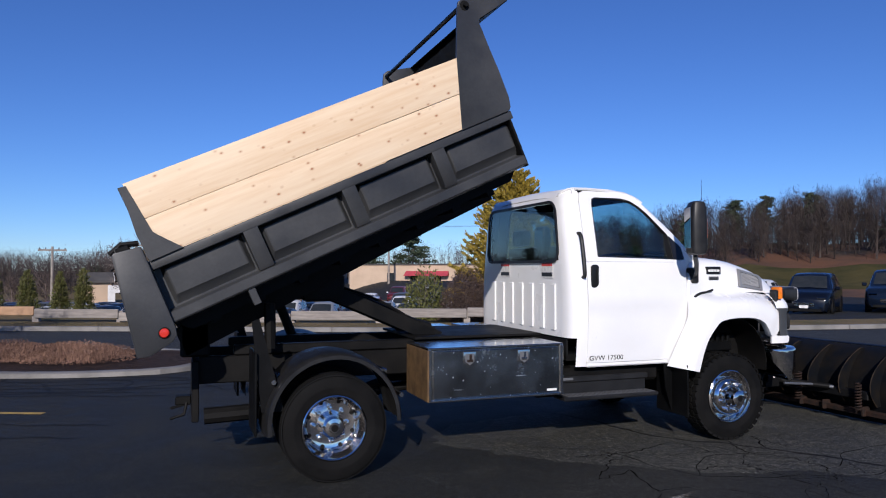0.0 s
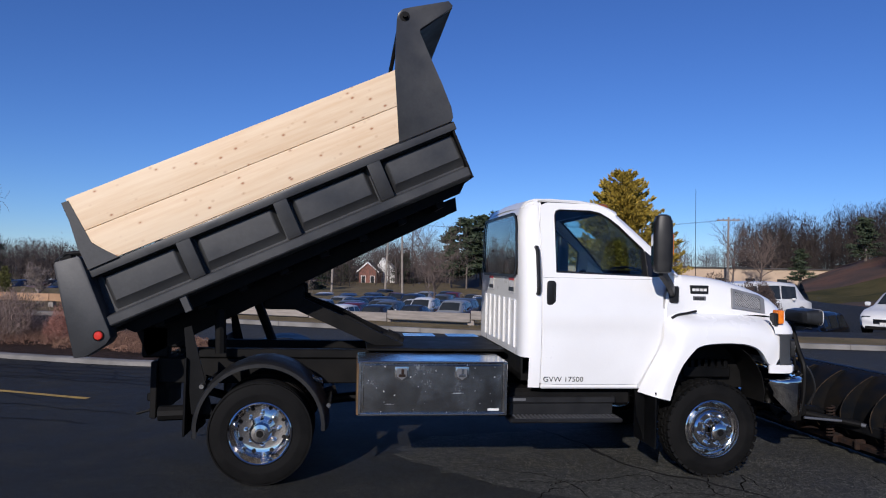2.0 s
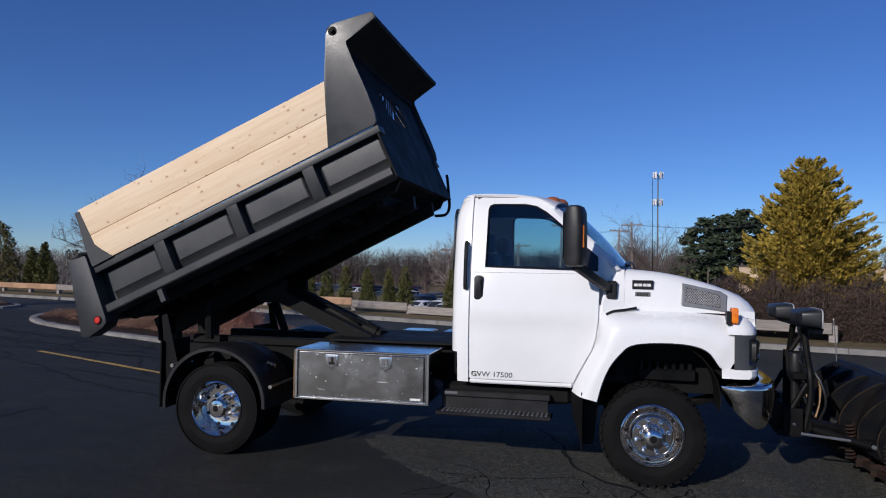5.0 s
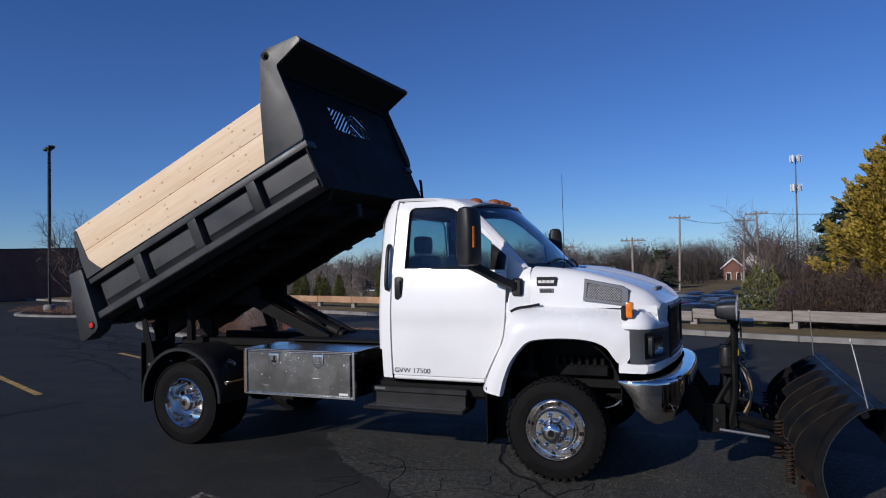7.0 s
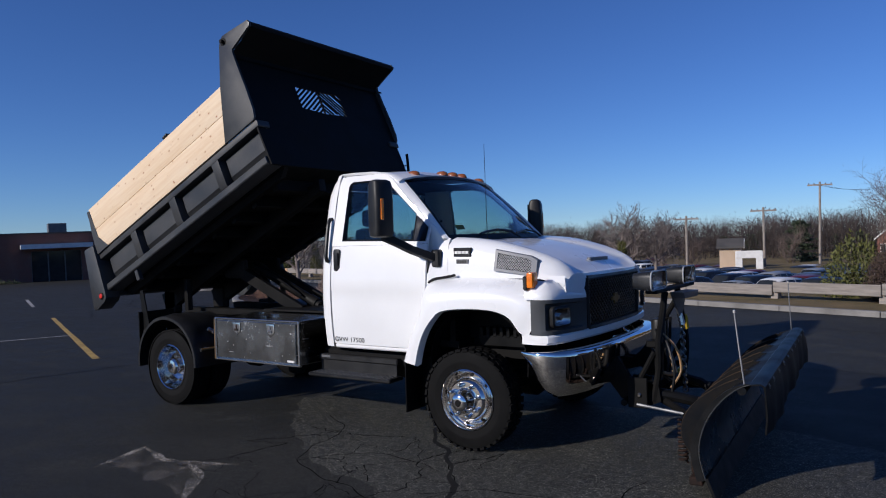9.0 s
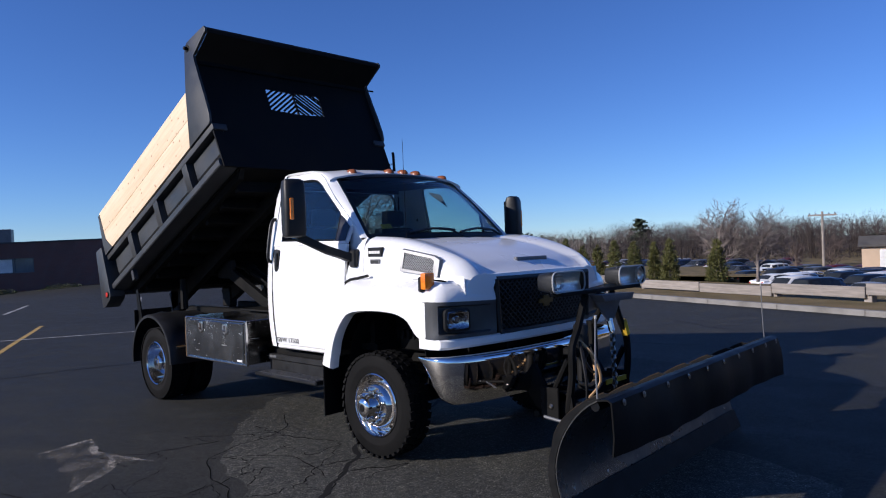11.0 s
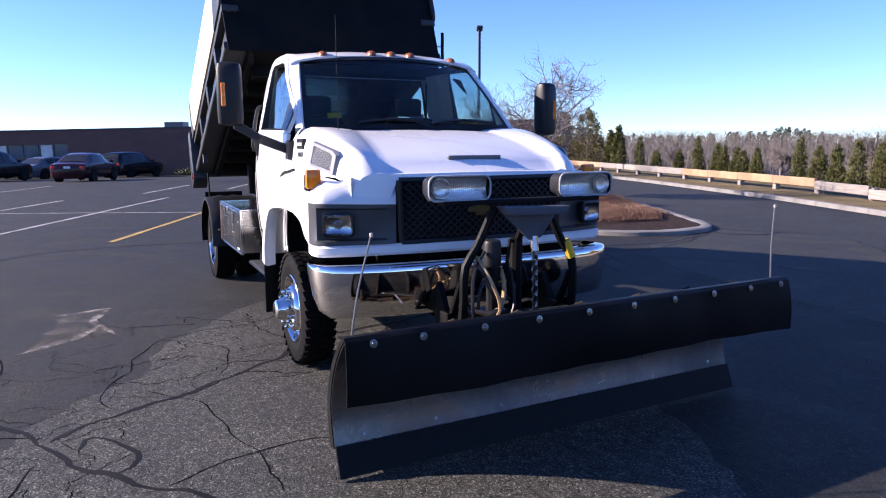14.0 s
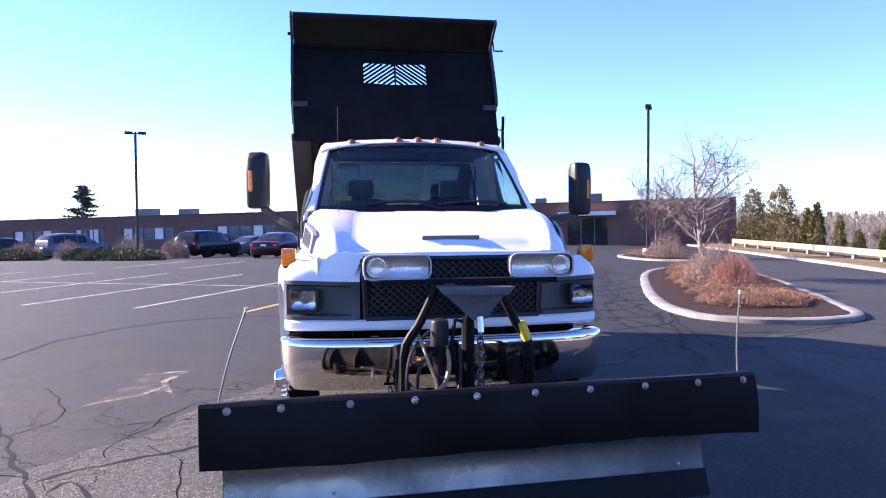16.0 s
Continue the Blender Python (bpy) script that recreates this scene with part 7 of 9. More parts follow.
# ---- plants ----
def branch(out, p, d, ln, r, level, most, rng, spread, up):
    """Adds tapered limbs to out as (points, radius, end radius, level)."""
    n = 5 if level == 0 else 4
    pts = [p]
    for k in range(n):
        d = (d + Vector((rng.gauss(0, 1), rng.gauss(0, 1), rng.gauss(0, 1))) * (0.028 if level == 0 else 0.13) + Vector((0, 0, up))).normalized()
        p = p + d * ln / n
        pts.append(p)
    out.append((pts, r, r * 0.55, level))
    if level == most:
        return
    kids = {0: 15, 1: 8, 2: 5, 3: 4}.get(level, 3)
    for k in range(kids):
        t = (0.30 + 0.68 * (k + rng.random() * 0.6) / kids) if level == 0 else 0.25 + 0.75 * (k + rng.random()) / kids
        i = min(n - 1, int(t * n))
        q = pts[i].lerp(pts[i + 1], t * n - i)
        az = rng.uniform(0, 2 * math.pi)
        side = (d.orthogonal().normalized())
        side.rotate(Matrix.Rotation(az, 3, d))
        nd = (d * (1 - spread) + side * spread + Vector((0, 0, 0.12))).normalized()
        branch(out, q, nd, ln * rng.uniform(0.42, 0.62), max(0.0022, r * (0.40 if level == 0 else 0.5)), level + 1, most, rng, spread, up)


def bare_tree(name, x, y, h, seed, mat, label, most=4, spread=0.52, trunk=0.085, up=0.09, group="bare winter trees"):
    rng = random.Random(seed)
    out = []
    branch(out, Vector((0, 0, -0.05)), Vector((rng.uniform(-0.05, 0.05), rng.uniform(-0.05, 0.05), 1)).normalized(), h * 0.60, trunk, 0, most, rng, spread, up)
    top = max(q.z for pts, *_ in out for q in pts)
    root = thing(name, label, "tree", pose(x, y, 0, 0, 0, seed * 47) @ Matrix.Scale(h / top, 4), group)
    for nm, keep in (("trunk", (0, 1)), ("crown", (2, 3, 4, 5))):
        bm = bmesh.new()
        for pts, r, r2, lv in out:
            if lv in keep:
                tube(bm, pts, r, {0: 9, 1: 5}.get(lv, 3), r2, False)
        if bm.verts:
            part(nm, bm, mat, root)
        else:
            bm.free()
    return root


def sprays(centres, dirs, size, rng, wide=0.5, fold=0.25):
    """Small folded leaf sprays at the centres: two triangles each."""
    n = len(centres)
    up = rng.normal(size=(n, 3))
    d = dirs / np.linalg.norm(dirs, axis=1, keepdims=True)
    s = np.cross(d, up)
    s /= np.linalg.norm(s, axis=1, keepdims=True) + 1e-9
    sz = size * rng.uniform(0.6, 1.3, (n, 1))
    nrm = np.cross(d, s)
    v = np.stack([centres - d * sz * 0.5, centres + s * sz * wide * 0.5 + nrm * sz * fold * 0.3, centres + d * sz * 0.6, centres - s * sz * wide * 0.5 + nrm * sz * fold * 0.3], 1).reshape(-1, 3)
    f = (np.arange(n)[:, None] * 4 + np.array([[0, 1, 2, 3]]))
    return v.tolist(), f.tolist()


def conifer(name, x, y, h, w, seed, mat, label, n=2600, size=0.13, group="", shape=0.75, base=0.02, bumpy=0.16, z=0.0):
    """A dense conifer: a stem and a crown of sprays in uneven tufts, tapering to the top."""
    rs = np.random.RandomState(seed)
    root = thing(name, label, "conifer", pose(x, y, z, 0, 0, seed * 61 % 360), group)
    bm = bmesh.new()
    tube(bm, [(0, 0, -0.05), (0.02, 0, h * 0.5), (0, 0.01, h * 0.93)], 0.05 + w * 0.02, 7, 0.012)
    part("trunk", bm, PINECONE, root)
    tufts = max(30, n // 26)
    tz = base + (1 - base) * rs.beta(1.0, 1.45, tufts)
    ta = rs.uniform(0, 2 * np.pi, tufts)
    prof = lambda t: np.clip(1 - t, 0, 1) ** shape * (0.72 + 0.28 * np.minimum(1, t / 0.12))
    tr = prof(tz) * w / 2 * rs.uniform(1 - 2.2 * bumpy, 1 + bumpy, tufts)
    c = np.stack([tr * np.cos(ta), tr * np.sin(ta), tz * h], 1)
    k = rs.randint(0, tufts, n)
    spread_ = 0.055 * h ** 0.5 * (0.4 + 1.0 * prof(tz[k]))[:, None] * (w / 1.6) ** 0.5
    pos = c[k] * np.array([1, 1, 1]) + rs.normal(size=(n, 3)) * spread_
    fill = rs.rand(n) < 0.30
    zz = rs.beta(1, 1.5, n)
    rr = prof(zz) * w / 2 * np.sqrt(rs.rand(n)) * 0.85
    aa = rs.uniform(0, 2 * np.pi, n)
    pos[fill] = np.stack([rr * np.cos(aa), rr * np.sin(aa), zz * h], 1)[fill]
    pos[:, 2] = np.clip(pos[:, 2], 0.03, h)
    out = pos * np.array([1, 1, 0.0]) / (w / 2) + np.array([0, 0, 0.75]) + rs.normal(size=(n, 3)) * 0.45
    v, f = sprays(pos, out, size, rs)
    soup("crown", v, f, mat, root)
    return root


def plume_tree(name, x, y, h, w, seed, mat, label):
    """A feathery cypress: rising branches, each a flattened plume of short sprays, with gaps between."""
    rs = np.random.RandomState(seed)
    root = thing(name, label, "conifer", pose(x, y, 0))
    bm = bmesh.new()
    tube(bm, [(0, 0, -0.05), (0.03, 0, h * 0.5), (0, 0.02, h * 0.95)], 0.12, 8, 0.02)
    P, Dd = [], []
    for k in range(400):
        t = rs.beta(1.0, 1.35)
        a = rs.uniform(0, 2 * np.pi)
        reach = w / 2 * (1 - t) ** 0.6 * (0.75 + 0.25 * min(1, t / 0.12)) * rs.uniform(0.62, 1.12) + 0.12
        axis = np.array([math.cos(a), math.sin(a), rs.uniform(0.25, 0.75) + 0.5 * t])
        axis /= np.linalg.norm(axis)
        s0 = np.array([0, 0, 0.05 + t * h * 0.93 - reach * 0.25])
        tube(bm, [tuple(s0), tuple(s0 + axis * reach)], 0.018, 3, 0.004, False)
        flat_ = np.cross(axis, [0, 0, 1.0])
        flat_ /= np.linalg.norm(flat_)
        n = int(40 + 95 * reach)
        u = rs.uniform(0.22, 1.05, n)
        v = rs.normal(size=n) * 0.17 * (1.25 - u)
        lift = rs.normal(size=n) * 0.035 - 0.25 * (u - 0.5) ** 2
        P.append(s0 + axis * (reach * u)[:, None] + flat_ * v[:, None] * (0.5 + reach * 0.6) + np.array([0, 0, 1.0]) * lift[:, None])
        Dd.append(axis * 1.0 + flat_ * (v * 5)[:, None] + rs.normal(size=(n, 3)) * 0.3)
    part("trunk", bm, PINECONE, root)
    P = np.concatenate(P)
    P[:, 2] = np.maximum(P[:, 2], 0.06)
    v, f = sprays(P, np.concatenate(Dd), 0.12, rs, 0.42)
    soup("crown", v, f, mat, root)
    return root


def shrub(name, x, y, w, d, h, seed, mat, label, n=1500, size=0.09, z=0.0, twigs=None, category="shrub", turn=0.0, group="", wide=None):
    """A rounded bush: bare stems fanning out and leaf or twig sprays in clumps."""
    rs = np.random.RandomState(seed)
    root = thing(name, label, category, pose(x, y, z, 0, 0, turn), group)
    bm = bmesh.new()
    for k in range(18 if twigs is None else 60):
        a, t = rs.uniform(0, 6.28), rs.uniform(0.15, 0.95)
        e = Vector((math.cos(a) * w / 2 * t, math.sin(a) * d / 2 * t, h * math.sqrt(max(0.05, 1 - t * t)) * rs.uniform(0.75, 1.0)))
        s = Vector((e.x * 0.3, e.y * 0.3, -0.02))
        tube(bm, [s, s.lerp(e, 0.5) + Vector((rs.normal() * 0.04, rs.normal() * 0.04, 0.06 * h)), e], 0.009, 3, 0.003, False)
    part("stem", bm, twigs or PINECONE, root)
    a, t = rs.uniform(0, 2 * np.pi, n), rs.rand(n) ** 0.33
    el = np.arccos(rs.uniform(0, 1, n))
    lump = 1 + 0.13 * np.sin(3 * a + seed) + 0.10 * np.sin(5 * a + 2 * el * 3 + seed * 2)
    pos = np.stack([w / 2 * t * lump * np.sin(el) * np.cos(a), d / 2 * t * lump * np.sin(el) * np.sin(a), h * t * np.cos(el) * (0.92 + 0.12 * np.sin(4 * a + seed))], 1)
    pos[:, 2] = np.maximum(pos[:, 2], 0.03)
    dirs = pos * np.array([1 / w, 1 / d, 1.0 / h]) + rs.normal(size=(n, 3)) * 0.5 + np.array([0, 0, 0.2])
    v, f = sprays(pos, dirs, size, rs, wide or (0.5 if twigs is None else 0.075))
    soup("crown", v, f, mat, root)
    return root


# arborvitae row beyond the rail
for k, (x, h) in enumerate(((-28.9, 1.4), (-26.1, 1.65), (-23.8, 1.0), (-21.0, 1.05), (-19.0, 1.6), (-17.1, 1.32), (-16.5, 1.25), (-15.4, 1.15), (-14.9, 1.05), (-13.8, 1.15), (-10.9, 1.52), (-9.7, 1.25), (-8.7, 1.3), (-7.65, 1.42), (-6.5, 1.35), (-5.4, 1.3), (-4.6, 1.4), (-2.4, 1.35))):
    conifer("arborvitae", x, 20.5 - 0.306 * x, 1.26 * h + 0.05, 0.60 + 0.06 * (k % 3), 40 + k, THUJA, "narrow green arborvitae behind the guard rail", 4200, 0.075, "arborvitae row", 0.48, 0.0, 0.04, -0.05)
plume_tree("golden_cypress", 9.55, 14.9, 5.45, 5.3, 7, GOLDLEAF, "golden yellow cypress tree behind the guard rail")
for k, (x, y, h, w) in enumerate(((-33.5, 30.0, 4.2, 2.6), (-35.5, 29.2, 4.0, 2.4), (-30.5, 30.4, 2.9, 0.9), (-31.6, 30.6, 2.6, 0.9))):
    conifer("arborvitae", x, y, h, w, 80 + k, THUJA if w < 1 else leaves("broad_arborvitae_leaves", (0.07, 0.062, 0.012), (0.14, 0.11, 0.02)) if k == 0 else bpy.data.materials["broad_arborvitae_leaves"], "tall olive green arborvitae by the brick building", 5200, 0.15, "", 0.5, 0.0, 0.08)
# hedge behind the rail
shrub("green_shrub", 6.15, 14.6, 1.6, 1.5, 1.75, 11, SHRUBLEAF, "yellow-green leafy shrub behind the guard rail", 2600, 0.10, 0.1)
for k in range(6):
    x = 7.2 + 1.0 * k
    shrub("brown_hedge_bush", x, 13.95 - 0.42 * (x - 6.5), 1.9, 1.5, 1.72 + 0.10 * math.sin(k * 2.1), 20 + k, BROWNLEAF, "bare reddish-brown hedge bush", 15000, 0.065, 0.1, TWIG, "hedge", group="hedge bushes", wide=0.30)
bare_tree("bare_tree", 7.2, 46.5, 9.0, 31, TWIG, "tall leafless tree with fine dark twigs", 4, 0.6, 0.09).location.z = drop(7.2, 46.5)

# ---- planted islands ----
def island(name, pts, label):
    root = flat(name, [(p[0], p[1]) for p in pts], 0.0, MULCH, label, "planting bed", 0.075)
    bm = bmesh.new()
    n = len(pts)
    rows = []
    for i, (x, y) in enumerate(pts):
        (xa, ya), (xb, yb) = pts[i - 1], pts[(i + 1) % n]
        d = Vector((xb - xa, yb - ya)).normalized()
        w = 0.13 * (1 + edge_rng.uniform(-0.10, 0.10))
        h = 0.088 + edge_rng.uniform(-0.010, 0.008)
        rows.append([(x + d.y * o, y - d.x * o, z) for o, z in ((-w, -0.02), (-w * 0.93, h * 0.8), (-w * 0.7, h), (w * 0.7, h), (w * 0.93, h * 0.8), (w, -0.02))])
    loft(bm, rows + rows[:1])
    tagged(part("island_kerb", bm, CONCRETE), "pale poured concrete kerb round the planting island", "kerb", "", "structure")
    return root


ISL1 = [(p.x, p.y) for p in curve([(-1.55, 5.78, 0), (-0.95, 6.2, 0), (-0.62, 7.0, 0), (-0.62, 7.8, 0), (-0.95, 8.45, 0), (-1.9, 9.0, 0), (-6.0, 10.9, 0), (-11.5, 13.1, 0), (-13.6, 13.4, 0), (-14.3, 12.5, 0), (-13.2, 10.85, 0), (-11.0, 9.3, 0), (-6.4, 7.15, 0), (-3.2, 5.95, 0), (-1.55, 5.78, 0)], 111)[:-1]]
island("planting_island", ISL1, "mulched planting island with withered groundcover")
ISL2 = [(p.x, p.y) for p in curve([(-18.2, 14.7, 0), (-18.4, 15.7, 0), (-20.5, 17.0, 0), (-24.5, 17.2, 0), (-25.2, 15.8, 0), (-23.0, 13.7, 0), (-19.5, 13.6, 0), (-18.2, 14.7, 0)], 41)[:-1]]
island("planting_island", ISL2, "mulched planting island with withered groundcover")
rs = np.random.RandomState(3)


def groundcover(name, spots, n, label):
    """Low withered plants in mounds."""
    c = []
    for x, y, rx, ry, hh in spots:
        m = int(n * rx * ry)
        a, t = rs.uniform(0, 6.28, m), np.sqrt(rs.rand(m))
        c.append(np.stack([x + rx * t * np.cos(a), y + ry * t * np.sin(a), 0.1 + hh * (1 - t * t) * rs.uniform(0.3, 1.1, m) + 0.02], 1))
    c = np.concatenate(c)
    v, f = sprays(c, rs.normal(size=c.shape) * 0.7 + np.array([0, 0, 0.8]), 0.036, rs, 0.35)
    tagged(soup(name, v, f, DEADPLANT), label, "groundcover", "", "stuff")


spots = []
for k in range(150):
    t = rs.rand()
    x = -2.5 - 10.3 * t
    yl, yh = 5.4 + 0.45 * (-x - 1.3), 8.4 + 0.43 * (-x - 1.3)
    y = yl + 0.75 + (yh - yl - 1.1) * rs.rand()
    spots.append((x, y, rs.uniform(0.45, 0.85), rs.uniform(0.4, 0.65), rs.uniform(0.12, 0.26)))
groundcover("withered_groundcover", spots, 4000, "low reddish-brown withered groundcover on the island")
groundcover("withered_groundcover", [(-19.5 - 5 * rs.rand(), 14.4 + 1.8 * rs.rand(), 0.8, 0.7, 0.22) for k in range(16)], 1500, "low reddish-brown withered groundcover on the island")
shrub("winter_shrub", -6.6, 9.1, 1.75, 1.7, 1.15, 50, leaves("grey_twigs", (0.16, 0.115, 0.095), (0.27, 0.20, 0.165)), "leafless greyish twiggy shrub on the island", 13000, 0.12, 0.1, TWIG, wide=0.055)
shrub("winter_shrub", -5.2, 8.75, 1.2, 1.2, 0.9, 51, leaves("red_twigs", (0.20, 0.088, 0.066), (0.30, 0.145, 0.105)), "leafless reddish twiggy shrub on the island", 9000, 0.10, 0.1, REDTWIG, wide=0.055)
shrub("winter_shrub", -20.3, 14.9, 1.9, 1.7, 1.2, 52, bpy.data.materials["grey_twigs"], "leafless greyish twiggy shrub on the island", 4200, 0.14, 0.1, TWIG)
bare_tree("bare_tree", -9.5, 10.4, 4.7, 3, PALEBARK, "leafless tree with pale trunk in the planting island", 4, 0.74, 0.075, 0.07)
bare_tree("bare_tree", -20.9, 14.6, 4.6, 5, TWIG, "leafless reddish young tree in the planting island", 4, 0.62, 0.06)
for x, y, h, sd in ((-2.85, 22.6, 3.4, 8), (-12.4, 24.6, 1.75, 9), (-22.6, 28.0, 1.6, 10), (-1.7, 23.4, 3.0, 12)):
    bare_tree("bare_tree", x, y, h, sd, PALEBARK, "small pale-barked leafless tree beyond the guard rail", 4, 0.66, 0.07)


# ---- lamp posts ----
def lamp_post(x, y, h, heads, turn):
    root = thing("street_lamp", "dark bronze car park lamp on a square pole", "street lamp", pose(x, y, lie(x, y), 0, 0, turn), "car park lamps")
    bm = bmesh.new()
    lathe(bm, [(0.26, -0.1), (0.26, 0.35), (0.24, 0.4), (0, 0.4)], 14)
    part("footing", bm, CONCRETE, root, "round concrete footing")
    bm = bmesh.new()
    box(bm, -0.065, 0.065, -0.065, 0.065, 0.4, h, 0.012)
    part("pole", bm, LAMPBLACK, root)
    for s in heads:
        bm = bmesh.new()
        box(bm, -0.03, 0.03, min(0, s * 0.3), max(0, s * 0.3), h - 0.10, h - 0.04)
        box(bm, -0.16, 0.16, min(s * 0.12, s * 0.56), max(s * 0.12, s * 0.56), h - 0.11, h + 0.03, 0.04)
        part("lamp_head", bm, LAMPBLACK, root)


lamp_post(-23.2, 15.3, 7.5, (1, -1), 62)
lamp_post(-30.8, -10.75, 6.93, (1, -1), 10)

# ---- brick office building ----
bld = thing("office_building", "long low dark brick office building with flat roof", "building", pose(-36.5, 28.6, 0, 1.05, 0, -24))
H_, LEN = 3.40, 100.0                                   # local y runs towards the far end (negative)
def wall_plate(y0, y1, openings):
    """A wall on x = 0 from y0 down to y1, one mesh, with rectangular openings (ya, yb, za, zb)."""
    bm = bmesh.new()
    es = []
    loops = [[(y0, -0.1), (y1, -0.1), (y1, H_), (y0, H_)]] + [[(ya, max(za, -0.05)), (yb, max(za, -0.05)), (yb, zb), (ya, zb)] for ya, yb, za, zb in openings]
    for loop in loops:
        vs = [bm.verts.new((0, y, z)) for y, z in loop]
        es += [bm.edges.new((vs[i], vs[(i + 1) % len(vs)])) for i in range(len(vs))]
    bmesh.ops.triangle_fill(bm, edges=es, use_beauty=True, use_dissolve=False)
    r = bmesh.ops.extrude_face_region(bm, geom=bm.faces[:])
    for v in r["geom"]:
        if isinstance(v, bmesh.types.BMVert):
            v.co.x = -0.3
    return bm


OPEN = [(-9.0, -12.0, 0.0, 2.25), (-20.0, -26.0, 1.4, 2.4), (-36.4, -42.1, 1.4, 2.41), (-46.2, -51.5, 1.35, 2.41), (-53.4, -56.5, 0.0, 2.42), (-58.1, -63.4, 1.45, 2.4), (-67.0, -72.5, 1.45, 2.4)]
part("wall", wall_plate(0.0, -LEN, OPEN), BRICK, bld, "dark red brick wall")
bm = bmesh.new()
box(bm, -30, -0.3, -0.3, 0.0, -0.1, H_)
box(bm, -30, -0.3, -LEN, -LEN + 0.3, -0.1, H_)
part("end_wall", bm, BRICK, bld)
bm = bmesh.new()
box(bm, -30, -0.25, -LEN, 0, H_ - 0.35, H_ - 0.25)
part("roof", bm, ROOFDARK, bld, "flat dark roof")
bm = bmesh.new()
box(bm, -0.34, 0.05, -LEN - 0.02, 0.02, H_, H_ + 0.10)
part("parapet_cap", bm, ROOFDARK, bld)
for i, (ya, yb, za, zb) in enumerate(OPEN):
    bm = bmesh.new()
    box(bm, -0.20, -0.17, yb, ya, za, zb)
    part("pane", bm, BLUEPANE if i else DARKGLASS, bld, "dark window glass")
    bm = bmesh.new()
    n = 5 if i else 3
    for k in range(n + 1):
        y = yb + (ya - yb) * k / n
        box(bm, -0.17, -0.08, y - 0.035, y + 0.035, za, zb)
    for z in (za, zb):
        box(bm, -0.17, -0.07, yb, ya, z - 0.035, z + 0.035)
    part("window_frame", bm, GREYPL, bld, "grey metal window frame")
    if i:
        for k in (1, 4):
            bm = bmesh.new()
            y = yb + (ya - yb) * k / 5
            box(bm, -0.168, -0.16, y - 0.95, y - 0.1, za + 0.05, zb - 0.05)
            part("blind", bm, OFFWHITE, bld, "pale window blind")
bm = bmesh.new()
box(bm, -0.1, 1.3, -12.6, -8.4, 2.42, 2.72)
part("canopy", bm, OFFWHITE, bld, "pale flat entrance canopy")
for y, x, w, h in ((-9.5, -4, 1.2, 0.85), (-14.0, -4, 0.9, 0.6), (-50.0, -2, 1.6, 0.8), (-45.7, -2, 1.35, 0.66), (-29.0, -4, 1.5, 0.62), (-25.8, -4, 1.5, 0.55), (-21.9, -4, 1.2, 1.15)):
    bm = bmesh.new()
    box(bm, x - w, x, y - w, y, H_ - 0.25, H_ + h, 0.04)
    part("roof_unit", bm, GREYPL, bld, "grey rooftop air unit")
for k in range(15):
    y = -14 - 4.2 * k
    p = bld.matrix_basis @ Vector((1.2, y, 0))
    shrub("clipped_shrub", p.x, p.y, 1.3, 3.4, 0.55, 90 + k, JUNIPER, "clipped low shrub along the brick wall", 900, 0.13, p.z, None, "shrub", -24, "foundation shrubs")
for x, y, w, d, turn in ((-29.2, -11.2, 2.6, 5.6, -22), (-34.0, -18.6, 2.6, 5.2, -15), (-34.6, -14.8, 2.0, 2.2, 0)):
    shrub("juniper_bed", x, y, w, d, 0.72, 120 + int(d), JUNIPER, "spreading dark green juniper bed in the car park", 9000, 0.11, lie(x, y) - 0.02, None, "shrub", turn)
for x, y, w, h in ((-32.6, -11.6, 1.9, 1.5), (-33.4, -9.3, 1.8, 1.25), (-38.0, -16.6, 1.8, 1.2), (-37.0, -18.9, 1.8, 1.2), (-36.6, -21.0, 1.8, 1.1)):
    shrub("winter_shrub", x, y, w, w, h, 130 + int(-x), bpy.data.materials["grey_twigs"], "leafless rounded brownish twiggy shrub in the car park", 5200, 0.15, lie(x, y), TWIG)

